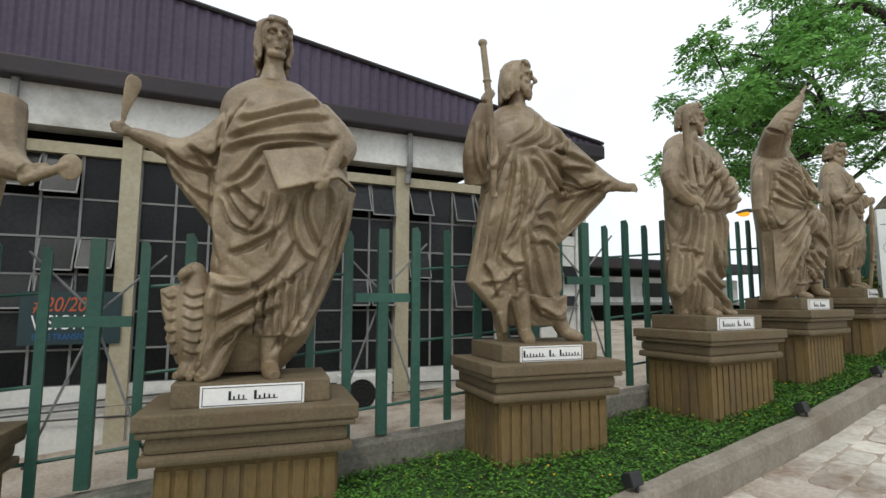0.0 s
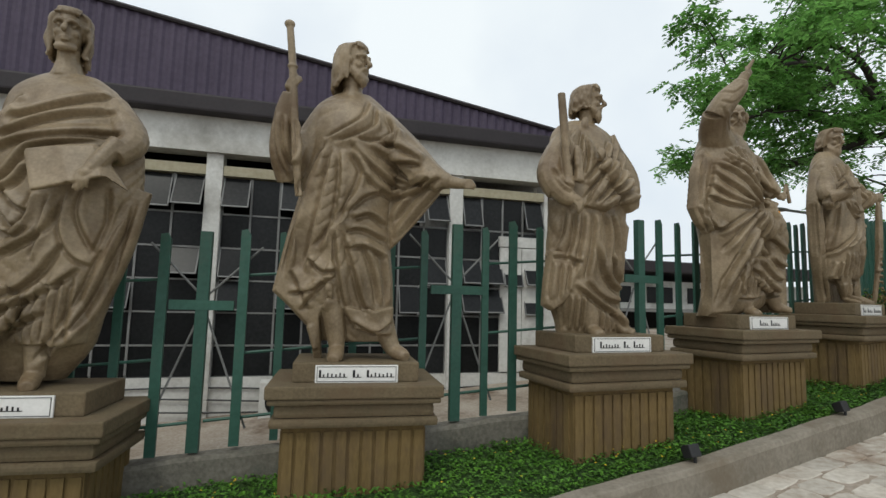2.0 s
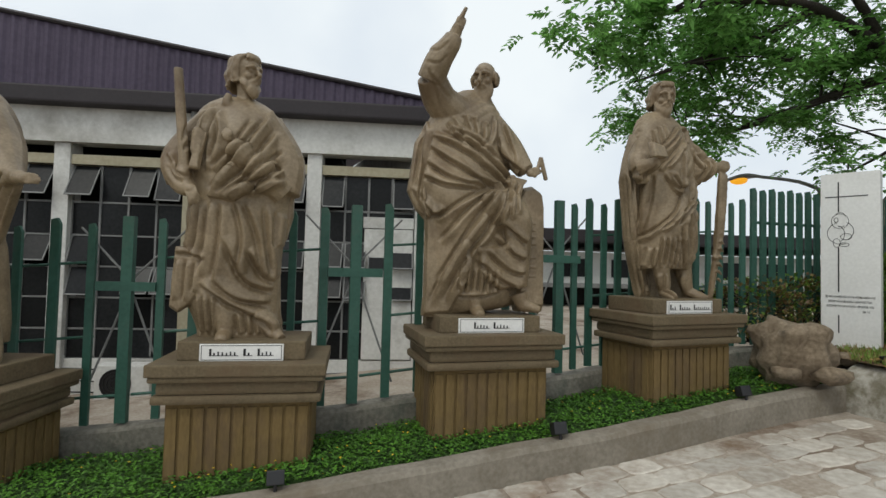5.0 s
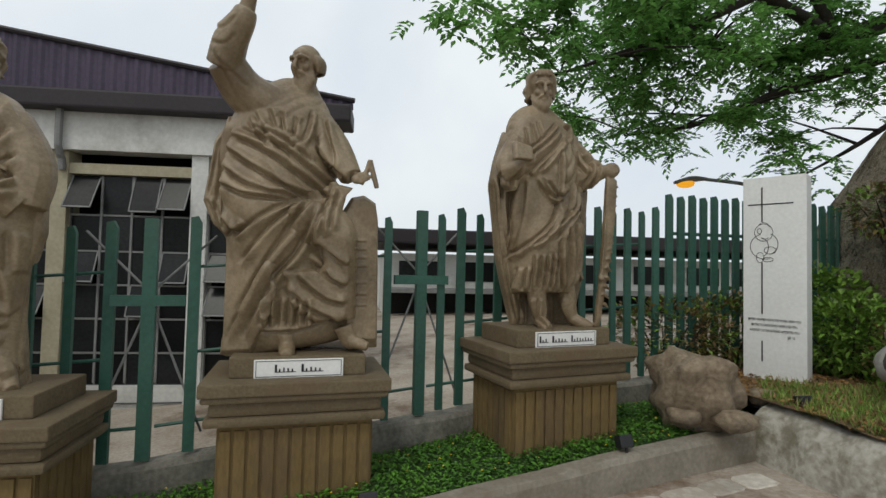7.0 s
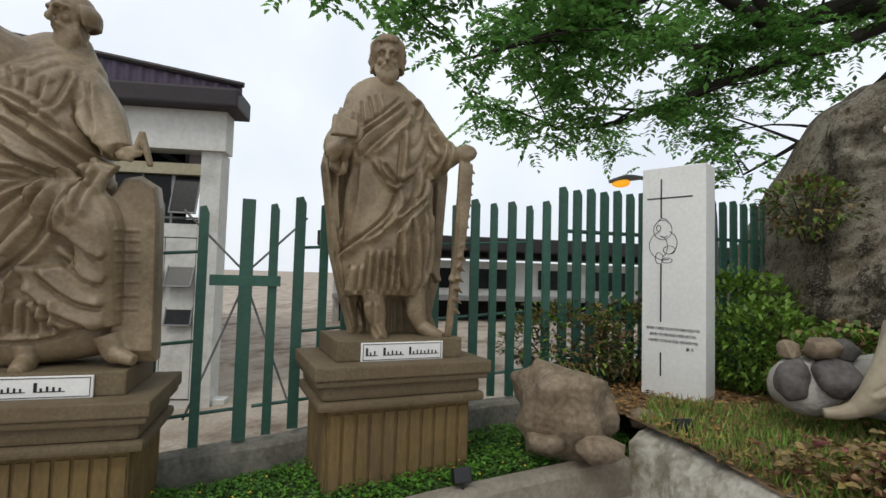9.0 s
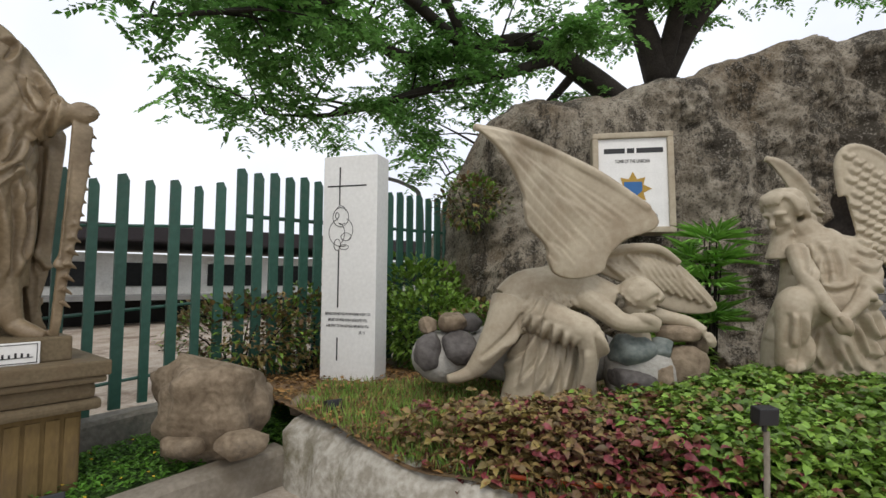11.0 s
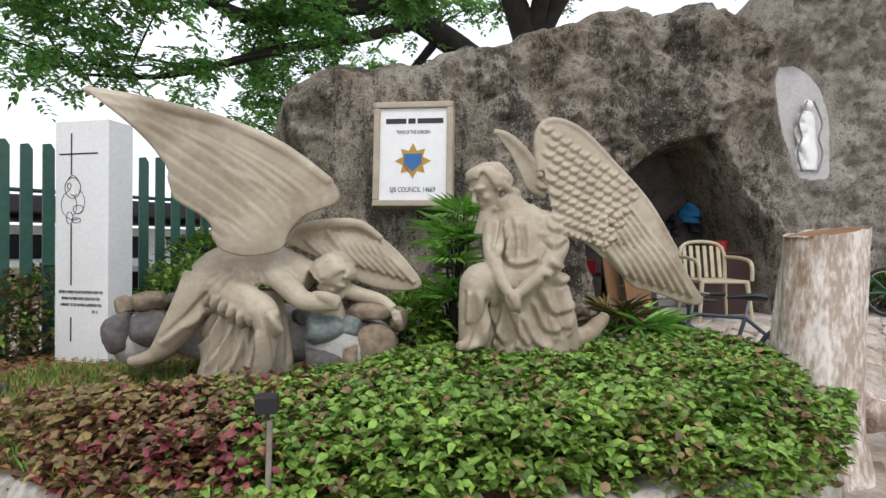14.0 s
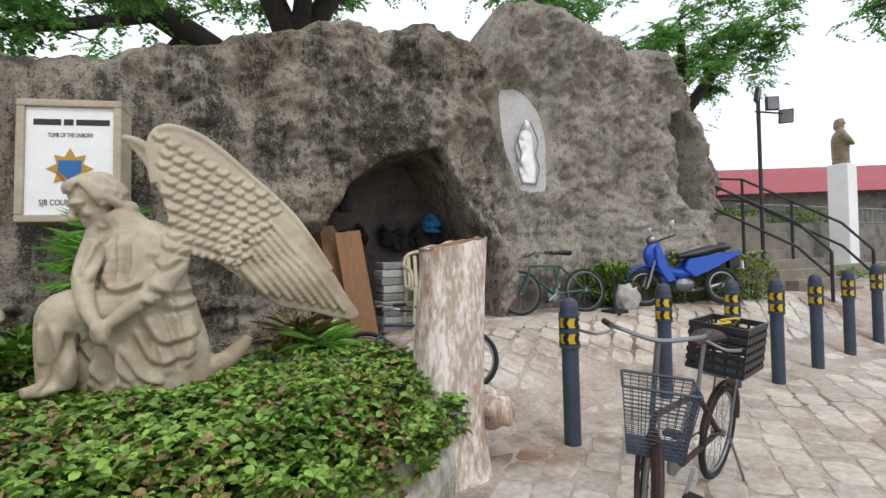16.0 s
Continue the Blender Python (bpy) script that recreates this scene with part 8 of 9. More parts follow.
for q in ((-0.13, 0.13, 0.36, 0.385), (-0.13, 0.13, 0.72, 0.745), (-0.13, -0.105, 0.385, 0.72), (0.105, 0.13, 0.385, 0.72)):
    part("rail", boxed(q[0], q[1], -0.01, 0.01, q[2], q[3]), M_FRAME, pframe)
for sx in (-0.118, 0.118):
    part("leg", boxed(sx - 0.012, sx + 0.012, -0.01, 0.01, 0.0, 0.36), M_FRAME, pframe)

chair = thing("garden_chair", pose(13.32, 9.28, ground_z(13.32, 9.28) + 0.02, 0, 0, -12), "cream plastic armchair with slatted back", "chair")
M_CHAIR = plain("cream_plastic", (0.62, 0.55, 0.36), 0.4)
part("seat", boxed(-0.25, 0.25, -0.24, 0.24, 0.41, 0.445, bevel=0.015), M_CHAIR, chair)
for k in range(6):
    x = -0.19 + 0.076 * k
    part("slat", boxed(x - 0.02, x + 0.02, 0.0, 0.016, 0, 0.36, m=Matrix.Translation((0, 0.235, 0.45)) @ Matrix.Rotation(radians(-10), 4, "X")), M_CHAIR, chair)
bm = bmesh.new()
tube(bm, [(-0.24, 0.24, 0.44), (-0.23, 0.29, 0.78), (0, 0.31, 0.85), (0.23, 0.29, 0.78), (0.24, 0.24, 0.44)], 0.02, n=8, smooth=4)
part("back_frame", bm, M_CHAIR, chair)
for sx in (-1, 1):
    part("armrest", tubed([(sx * 0.26, 0.26, 0.68), (sx * 0.28, 0, 0.67), (sx * 0.27, -0.22, 0.62), (sx * 0.27, -0.24, 0.44)], 0.02, n=8), M_CHAIR, chair)
    for sy in (-1, 1):
        part("leg", tubed([(sx * 0.23, sy * 0.22, 0.43), (sx * 0.27, sy * 0.26, 0.0)], [0.024, 0.018], n=8, smooth=1), M_CHAIR, chair)

# ---- stump and the litter beside it ----
stump = thing("tree_stump", pose(12.36, 7.18, 0.75, 0, 3, 0), "tall pale barkless tree stump", "stump")
bm = bmesh.new()
prof = [(-0.1, 0.38), (0.1, 0.31), (0.35, 0.26), (0.7, 0.245), (1.1, 0.235), (1.45, 0.22), (1.6, 0.225)]
rings = []
for k in range(41):
    z = -0.1 + 1.7 * k / 40
    r0 = ramp(prof, z)
    ring = []
    for j in range(56):
        th = 6.28319 * j / 56
        q = r0 * (1 + 0.09 * noise.noise(Vector((math.cos(th) * 1.5, math.sin(th) * 1.5, z * 0.9))) + 0.06 * noise.noise(Vector((math.cos(th) * 5, math.sin(th) * 5, z * 1.6))) + 0.03 * noise.noise(Vector((math.cos(th) * 12, math.sin(th) * 12, z * 4))))
        ring.append(bm.verts.new((q * math.cos(th), q * math.sin(th), z + (0.05 * math.cos(th) + 0.02 * noise.noise(Vector((th * 3, 0, 0))) if k == 40 else 0))))
    rings.append(ring)
for a, b in zip(rings, rings[1:]):
    for j in range(56):
        bm.faces.new((a[j], a[(j + 1) % 56], b[(j + 1) % 56], b[j]))
part("trunk", bm, M_WOOD, stump, smooth=True)
bm = bmesh.new()
cv = bm.verts.new((0, 0, 1.575))
rim = [bm.verts.new((0.21 * math.cos(6.28319 * j / 40), 0.21 * math.sin(6.28319 * j / 40), 1.595 + 0.05 * math.cos(6.28319 * j / 40))) for j in range(40)]
for j in range(40):
    bm.faces.new((rim[j], rim[(j + 1) % 40], cv))
part("cut_face", bm, M_PLANK, stump, "brown sawn top")
for i, (x, y, s) in enumerate(((0.3, -0.1, 0.13), (0.36, 0.16, 0.11), (-0.33, 0.0, 0.12))):
    bm = bmesh.new()
    rounded(bm, (x, y, 0.48 if i < 2 else 0.62), (s, s, s * 0.9), 30 + i, 0.25, 3)
    part("root_knot", bm, M_WOOD if i < 2 else M_WHITEROUGH, stump, smooth=True)
for i, (x, y, z, s) in enumerate(((11.75, 7.55, 1.38, 0.13), (11.95, 7.3, 1.36, 0.11), (11.5, 7.85, 1.42, 0.1))):
    bm = bmesh.new()
    rounded(bm, (0, 0, 0), (s * 1.2, s, s), 40 + i, 0.2, 3)
    simple("stone", bm, pose(x, y, z), M_WHITEROUGH, "pale rough stone at the bed's edge", "stone", "loose stones", True)

bm = bmesh.new()
tube(bm, [(-0.09, 0, 0.04), (0.07, 0, 0.04)], 0.04, n=12, smooth=1)
tube(bm, [(0.07, 0, 0.04), (0.12, 0, 0.04)], 0.022, n=10, smooth=1)
simple("bottle", bm, pose(11.75, 7.55, 1.5, 0, 0, 20), M_CYAN, "blue plastic bottle lying on a pale stone", "bottle", smooth=True)
bm = bmesh.new()
tube(bm, [(-0.13, 0, 0.045), (-0.04, 0, 0.05), (0.12, 0, 0.035)], [0.07, 0.06, 0.018], n=12, flat=0.55)
simple("bicycle_saddle", bm, pose(11.5, 7.85, 1.51, 0, 0, 10), M_IRON, "loose black bicycle saddle on a pale stone", "saddle", smooth=True)


def flood(x, y, z, h, stake=0.0, size=1.0, heading=0.0):
    """A small black garden spotlight, on a stake or on the kerb."""
    ob = thing("garden_spotlight", pose(x, y, z, 0, 0, heading), "small black garden spotlight" + (" on a pale stake" if stake else " standing on the kerb"), "spotlight", "garden spotlights")
    if stake:
        part("stake", tubed([(0, 0, 0), (0.01, 0, stake)], 0.011, n=8, smooth=1), M_KERB, ob, "pale pipe stake")
    part("bracket", tubed([(0, 0, stake), (0, 0.0, stake + 0.05 * size)], 0.012 * size, n=8, smooth=1), M_IRON, ob)
    hd = part("lamp_head", boxed(-0.055 * size, 0.055 * size, -0.035 * size, 0.035 * size, 0.04 * size, 0.13 * size, bevel=0.008 * size, m=Matrix.Translation((0, 0, stake)) @ Matrix.Rotation(radians(h), 4, "X")), M_IRON, ob)
    for k in range(5):
        part("fin", boxed((-0.045 + 0.022 * k) * size, (-0.04 + 0.022 * k) * size, 0.035 * size, 0.05 * size, 0.05 * size, 0.12 * size, m=Matrix.Translation((0, 0, stake)) @ Matrix.Rotation(radians(h), 4, "X")), M_IRON, hd)
    return ob


for x, y in ((1.23, 3.25), (3.1, 4.65), (4.66, 5.93), (6.05, 7.22)):
    flood(x, y, ground_z(x, y) + 0.235, -20, 0, 1.0, 40)
flood(7.32, 7.98, 1.22, -15, 0, 1.0, 30)
flood(9.16, 6.4, 1.1, 5, 0.48, 0.75, 0)
flood(12.0, 7.0, 1.2, -30, 0.2, 1.2, 70)
bm = bmesh.new()
tube(bm, [(8.25, 6.85, 1.26), (8.7, 6.66, 1.27), (9.1, 6.52, 1.25)], 0.012, n=6, smooth=4)
simple("orange_tape", bm, Matrix(), plain("orange_plastic", (0.8, 0.12, 0.02), 0.5), "strip of bright orange tape on the soil", "tape")


# ---- bollards ----
def bollard(x, y):
    ob = thing("bollard", pose(x, y, ground_z(x, y)), "slate-blue steel bollard with yellow and black chevron bands", "bollard", "bollards along the forecourt")
    bm = bmesh.new()
    tube(bm, [(0, 0, -0.05), (0, 0, 0.72)], 0.062, n=20, smooth=1)
    part("post", bm, M_BOLLARD, ob, smooth=False)
    bm = bmesh.new()
    tube(bm, [(0, 0, 0.72), (0, 0, 1.02), (0, 0, 1.06), (0, 0, 1.085)], [0.066, 0.066, 0.055, 0.02], n=20, smooth=1)
    part("cap", bm, M_BOLLARD, ob)
    for z in (0.73, 0.845, 0.96):
        part("collar", tubed([(0, 0, z - 0.012), (0, 0, z + 0.012)], 0.077, n=20, smooth=1), M_BOLLARD, ob)
    for z in (0.745, 0.86):
        band = part("band", tubed([(0, 0, z + 0.008), (0, 0, z + 0.08)], 0.068, n=20, smooth=1), M_YELLOW, ob, "yellow reflective band")
        for k in range(5):
            a = k * 1.2566
            bm = bmesh.new()
            for s in (-1, 1):
                box(bm, -0.016, 0.016, -0.071, -0.066, -0.003, 0.046, m=Matrix.Rotation(a, 4, "Z") @ Matrix.Translation((0, 0, z + 0.044)) @ Matrix.Scale(s, 4, (0, 0, 1)) @ Matrix.Shear("XZ", 4, (0.0, 0.0)) @ Matrix.Rotation(radians(30), 4, "Y"))
            part("chevron", bm, M_BLACK, band)
    return ob


for x, y in ((13.35, 7.06), (14.86, 7.45), (15.75, 7.35), (16.25, 7.2), (17.25, 7.32), (18.3, 7.46), (19.35, 7.58), (20.4, 7.7)):
    bollard(x, y)


# ---- cycles ----
def wheel(parent, c, r, spokes=18, w=0.02, rim=M_STEEL):
    wh = part("wheel", tubed([(c[0], c[1] - 0.04, c[2]), (c[0], c[1] + 0.04, c[2])], 0.022, n=10, smooth=1), M_STEEL, parent)
    ring = lambda rr, q, n: tubed([(c[0] + rr * math.cos(6.28319 * k / 40), c[1], c[2] + rr * math.sin(6.28319 * k / 40)) for k in range(41)], q, n=n, smooth=1, cap=False)
    part("tyre", ring(r - w, w, 8), M_RUBBER, wh)
    part("rim", ring(r - 2.3 * w, w * 0.5, 6), rim, wh)
    for k in range(spokes):
        a = 6.28319 * k / spokes
        part("spoke", tubed([(c[0], c[1] + 0.02 * (-1) ** k, c[2]), (c[0] + (r - 2.3 * w) * math.cos(a + 0.2), c[1], c[2] + (r - 2.3 * w) * math.sin(a + 0.2))], 0.0018, n=4, smooth=1), M_STEEL, wh)
    return wh


def bicycle(m, r, base, frame_m, label, basket=False, steer=0.0):
    b = thing("bicycle", m, label, "bicycle")
    wheel(b, (-base / 2, 0, r), r)
    turned = [wheel(b, (base / 2, 0, r), r)]
    f, k = (-base / 2, 0, r), base / 2
    bb, seat, head = (-0.08 * k + 0.02, 0, r * 0.9), (-0.26 * k, 0, r * 2.15), (0.66 * k, 0, r * 2.2)
    low = (0.72 * k, 0, r * 1.85)
    bm = bmesh.new()
    for p, q in ((bb, seat), (bb, low), (seat, head), (bb, f), (seat, f), (head, low)):
        tube(bm, [p, q], 0.016, n=8, smooth=1)
    part("frame", bm, frame_m, b)
    bm = bmesh.new()
    for s in (-0.05, 0.05):
        tube(bm, [low, (0.76 * k, s, r * 1.7), (k, s, r)], 0.013, n=8, smooth=2)
    turned.append(part("fork", bm, frame_m, b))
    hz, sz = head[2] + (0.36 if basket else 0.13), 0.14 if basket else 0.0
    turned.append(part("stem", tubed([head, (head[0] - 0.02, 0, hz)], 0.014, n=8, smooth=1), M_STEEL, b))
    bars = part("handlebar", tubed([(head[0] - 0.14, -0.22, hz + 0.02), (head[0] - 0.03, -0.17, hz + 0.03), (head[0], 0, hz), (head[0] - 0.03, 0.17, hz + 0.03), (head[0] - 0.14, 0.22, hz + 0.02)], 0.012, n=8), M_STEEL, b)
    for s in (-1, 1):
        part("grip", tubed([(head[0] - 0.12, s * 0.21, hz + 0.02), (head[0] - 0.23, s * 0.25, hz + 0.02)], 0.017, n=8, smooth=1), M_IRON, bars)
        part("brake_lever", tubed([(head[0] - 0.03, s * 0.21, hz + 0.02), (head[0] + 0.02, s * 0.28, hz), (head[0] - 0.06, s * 0.36, hz - 0.01)], 0.007, n=6), M_STEEL, bars)
    turned.append(bars)
    part("seat_post", tubed([seat, (seat[0] - 0.03, 0, seat[2] + 0.14 + sz)], 0.012, n=8, smooth=1), M_STEEL, b)
    seat = (seat[0], 0, seat[2] + sz)
    bm = bmesh.new()
    tube(bm, [(seat[0] - 0.16, 0, seat[2] + 0.17), (seat[0] - 0.05, 0, seat[2] + 0.18), (seat[0] + 0.13, 0, seat[2] + 0.165)], [0.08, 0.075, 0.025], n=12, flat=0.45)
    part("saddle", bm, M_BROWN if basket else M_IRON, b)
    cr = part("crankset", tubed([(bb[0], -0.03, bb[2]), (bb[0], -0.05, bb[2])], 0.08, n=20, smooth=1), M_STEEL, b)
    for s in (-1, 1):
        part("crank", tubed([(bb[0], s * 0.06, bb[2]), (bb[0] + s * 0.12, s * 0.07, bb[2] - s * 0.10)], 0.01, n=6, smooth=1), M_STEEL, cr)
        part("pedal", boxed(bb[0] + s * 0.12 - 0.04, bb[0] + s * 0.12 + 0.04, s * 0.11 - 0.04, s * 0.11 + 0.04, bb[2] - s * 0.10 - 0.012, bb[2] - s * 0.10 + 0.012), M_IRON, cr)
    part("chain", tubed([(bb[0], -0.04, bb[2] + 0.08), (f[0], -0.04, r + 0.035), (f[0] - 0.035, -0.04, r), (f[0], -0.04, r - 0.035), (bb[0], -0.04, bb[2] - 0.08)], 0.005, n=5, smooth=2), M_IRON, b)
    if basket:
        for x in (f[0], k):
            bm = bmesh.new()
            tube(bm, [(x + (r + 0.025) * math.cos(a), 0, r + (r + 0.025) * math.sin(a)) for a in [0.2 + 2.9 * i / 14 for i in range(15)]], 0.028, n=8, smooth=1, flat=0.35)
            guard = part("mudguard", bm, M_BROWN, b)
        turned.append(guard)
        hz -= 0.10
        bk = part("front_basket", boxed(head[0] + 0.06, head[0] + 0.26, -0.115, 0.115, hz - 0.36, hz - 0.35), M_BOLLARD, b, "grey-blue wire basket")
        turned.append(bk)
        bm = bmesh.new()
        wire = lambda p, q, w=0.0024: tube(bm, [p, q], w, n=4, smooth=1)
        x0, x1 = head[0] + 0.06, head[0] + 0.26
        for i in range(17):
            z = hz - 0.35 + 0.30 * i / 16
            g = 0.04 * i / 16
            c4 = [(x0, -0.115 - g, z), (x1 + g, -0.115 - g, z), (x1 + g, 0.115 + g, z), (x0, 0.115 + g, z)]
            for p, q in zip(c4, c4[1:] + c4[:1]):
                wire(p, q, 0.0022 if i < 16 else 0.007)
        for i in range(9):
            y = -0.115 + 0.23 * i / 8
            wire((x1, y, hz - 0.35), (x1 + 0.04, y * 1.35, hz - 0.05)), wire((x0, y, hz - 0.35), (x0, y * 1.35, hz - 0.05))
            x = x0 + (x1 - x0) * i / 8
            for s in (-1, 1):
                wire((x, s * 0.115, hz - 0.35), (x0 + (x1 + 0.04 - x0) * i / 8, s * 0.155, hz - 0.05))
        part("wire_mesh", bm, M_BOLLARD, bk)["kind"] = "stuff"
        rk = part("rear_rack", boxed(f[0] - 0.2, f[0] + 0.2, -0.07, 0.07, 2 * r + 0.1, 2 * r + 0.115), M_STEEL, b)
        for s in (-1, 1):
            part("stay", tubed([(f[0], s * 0.06, r), (f[0] - 0.05, s * 0.06, 2 * r + 0.1)], 0.006, n=6, smooth=1), M_STEEL, rk)
        part("kickstand", tubed([(f[0], 0.06, r), (f[0] - 0.06, 0.16, 0.0), (f[0] + 0.02, 0.2, 0.0)], 0.008, n=6, smooth=1), M_STEEL, b)
    for ob in turned:
        ob.matrix_basis = Matrix.Translation((head[0] + 0.03, 0, 0)) @ Matrix.Rotation(radians(steer), 4, "Z") @ Matrix.Translation((-head[0] - 0.03, 0, 0))
    return b


near = Matrix.Translation((13.16, 6.05, ground_z(13.16, 6.05))) @ Matrix.Rotation(radians(196), 4, "Z") @ Matrix.Rotation(radians(-7), 4, "X")
bicycle(near, 0.29, 1.18, M_BROWN, "brown shopper bicycle with wire front basket and kickstand", True, 28)
crate = thing("crate", near @ Matrix.Translation((-0.58, 0, 0.70)), "black slotted plastic crate on the bicycle rack", "crate")
for z in (0.0, 0.05, 0.10, 0.15, 0.2, 0.25):
    bm = bmesh.new()
    for q in ((-0.2, 0.2, -0.16, -0.145), (-0.2, 0.2, 0.145, 0.16), (-0.2, -0.185, -0.145, 0.145), (0.185, 0.2, -0.145, 0.145)):
        box(bm, *q, z, z + (0.028 if z < 0.24 else 0.035))
    part("slat_ring", bm, M_IRON, crate)
for i in range(7):
    x = -0.19 + 0.06 * i
    for y in (-0.158, 0.147):
        part("upright", boxed(x, x + 0.014, y, y + 0.011, 0, 0.27), M_IRON, crate)
for i in range(5):
    y = -0.14 + 0.064 * i
    for x in (-0.198, 0.187):
        part("upright", boxed(x, x + 0.011, y, y + 0.014, 0, 0.27), M_IRON, crate)
part("bottom", boxed(-0.185, 0.185, -0.145, 0.145, 0.0, 0.012), M_IRON, crate)
bm = bmesh.new()
tube(bm, [(-0.1, 0, 0.25), (0.0, 0.05, 0.31), (0.05, -0.03, 0.29), (0.12, 0.04, 0.3), (0.16, -0.05, 0.27)], 0.008, n=6, smooth=4)
simple("yellow_strap", bm, crate.matrix_world.copy(), M_YELLOW, "yellow strap lying in the crate", "strap")
green_paint = plain("cycle_green", (0.015, 0.10, 0.05), 0.35)
bx, by = 15.2, 9.42
bicycle(Matrix.Translation((bx, by, ground_z(bx, by))) @ Matrix.Rotation(radians(164), 4, "Z") @ Matrix.Rotation(radians(6), 4, "X"), 0.295, 0.92, green_paint, "green bicycle leaning on the grotto")
bicycle(Matrix.Translation((12.6, 8.15, ground_z(12.6, 8.3))) @ Matrix.Rotation(radians(150), 4, "Z") @ Matrix.Rotation(radians(12), 4, "X"), 0.26, 0.9, M_BOLLARD, "dark bicycle with blue grips behind the stump")


def moped(m):
    b = thing("moped", m, "bright blue underbone moped parked by the shrubs", "moped")
    wheel(b, (-0.58, 0, 0.27), 0.27, 12, 0.035), wheel(b, (0.58, 0, 0.27), 0.27, 12, 0.03)
    bm = bmesh.new()
    tube(bm, [(0.34, 0, 0.62), (0.2, 0, 0.50), (0.02, 0, 0.46), (-0.2, 0, 0.52)], [0.06, 0.07, 0.075, 0.08], n=12)
    part("spine", bm, M_BLUE, b)
    for s in (-1, 1):
        bm = bmesh.new()
        extrude_poly(bm, [(0.02, 0.52), (-0.12, 0.40), (-0.40, 0.50), (-0.82, 0.70), (-0.86, 0.77), (-0.45, 0.72), (-0.05, 0.66)], s * 0.085 - 0.025, s * 0.085 + 0.025)
        bmesh.ops.bevel(bm, geom=list(bm.edges), offset=0.012, segments=2, affect="EDGES")
        part("side_panel", bm, M_BLUE, b)
        bm = bmesh.new()
        extrude_poly(bm, [(0.46, 0.86), (0.38, 0.88), (0.30, 0.62), (0.18, 0.36), (0.30, 0.33), (0.44, 0.56)], s * 0.13 - 0.02, s * 0.13 + 0.02)
        bmesh.ops.bevel(bm, geom=list(bm.edges), offset=0.012, segments=2, affect="EDGES")
        part("leg_shield", bm, M_BLUE, b)
    bm = bmesh.new()
    tube(bm, [(0.36, 0, 0.93), (0.44, 0, 0.74), (0.41, 0, 0.52)], [0.05, 0.10, 0.05], n=12, flat=1.3)
    part("front_cowl", bm, M_BLUE, b)
    bm = bmesh.new()
    tube(bm, [(0.58 + 0.31 * math.cos(a), 0, 0.27 + 0.31 * math.sin(a)) for a in [0.4 + 2.2 * i / 10 for i in range(11)]], 0.06, n=8, smooth=1, flat=0.4)
    part("front_mudguard", bm, M_BLUE, b)
    bm = bmesh.new()
    tube(bm, [(0.06, 0, 0.70), (-0.2, 0, 0.74), (-0.5, 0, 0.80), (-0.74, 0, 0.82)], [0.07, 0.13, 0.13, 0.06], n=12, flat=0.5)
    part("seat", bm, M_IRON, b)
    bm = bmesh.new()
    for s in (-0.07, 0.07):
        tube(bm, [(0.38, s, 0.78), (0.58, s, 0.27)], 0.022, n=8, smooth=1)
    part("fork", bm, M_STEEL, b)
    bars = part("handlebar", tubed([(0.24, -0.34, 0.98), (0.34, -0.15, 0.95), (0.36, 0, 0.93), (0.34, 0.15, 0.95), (0.24, 0.34, 0.98)], 0.014, n=8), M_STEEL, b)
    bm = bmesh.new()
    ball(bm, (0.42, 0, 0.95), (0.085, 0.085, 0.075), 14)
    part("headlight", bm, M_STEEL, b)
    for s in (-1, 1):
        part("mirror_stalk", tubed([(0.30, s * 0.25, 0.97), (0.28, s * 0.32, 1.12)], 0.006, n=6, smooth=1), M_STEEL, bars)
        bm = bmesh.new()
        ball(bm, (0.28, s * 0.33, 1.15), (0.02, 0.06, 0.04), 12)
        part("mirror", bm, M_PLAQUE, bars)
    bm = bmesh.new()
    ball(bm, (0.0, 0, 0.30), (0.17, 0.12, 0.11), 12)
    part("engine", bm, M_STEEL, b)
    part("exhaust", tubed([(0.1, -0.12, 0.24), (-0.3, -0.13, 0.22), (-0.85, -0.14, 0.34)], [0.018, 0.03, 0.04], n=8), M_STEEL, b)
    part("rear_mudguard", boxed(-0.86, -0.70, -0.05, 0.05, 0.52, 0.70, bevel=0.02), M_IRON, b)
    part("rear_plate", boxed(-0.89, -0.875, -0.08, 0.08, 0.5, 0.62), M_PLAQUE, b)
    part("tail_light", boxed(-0.82, -0.76, -0.06, 0.06, 0.70, 0.76, bevel=0.01), M_RED, b)
    part("side_stand", tubed([(-0.05, -0.08, 0.25), (-0.12, -0.2, 0.0)], 0.012, n=6, smooth=1), M_STEEL, b)
    return b


mx, my = 17.25, 9.0
moped(Matrix.Translation((mx, my, ground_z(mx, my))) @ Matrix.Rotation(radians(157), 4, "Z") @ Matrix.Rotation(radians(6), 4, "X"))
bm = bmesh.new()
rounded(bm, (0, 0, 0.15), (0.16, 0.13, 0.19), 50, 0.25, 3, 3.0)
simple("rubbish_bag", bm, pose(16.25, 9.15, ground_z(16.2, 9.1)), M_MORTAR, "crumpled white plastic sack on the paving", "bag", smooth=True)
stand = thing("post_stand", pose(15.85, 9.0, ground_z(15.8, 9.0)), "short black post on a flat foot", "post")
part("post", tubed([(0, 0, 0), (0, 0, 0.55)], 0.016, n=8, smooth=1), M_IRON, stand)
part("foot", boxed(-0.12, 0.12, -0.12, 0.12, 0, 0.04), M_IRON, stand)
M_LIME = mat("lime_leaf", (0.10, 0.19, 0.02), (0.19, 0.29, 0.04), 2.0, 0.5, 0.0, 20.0, island=0.4)
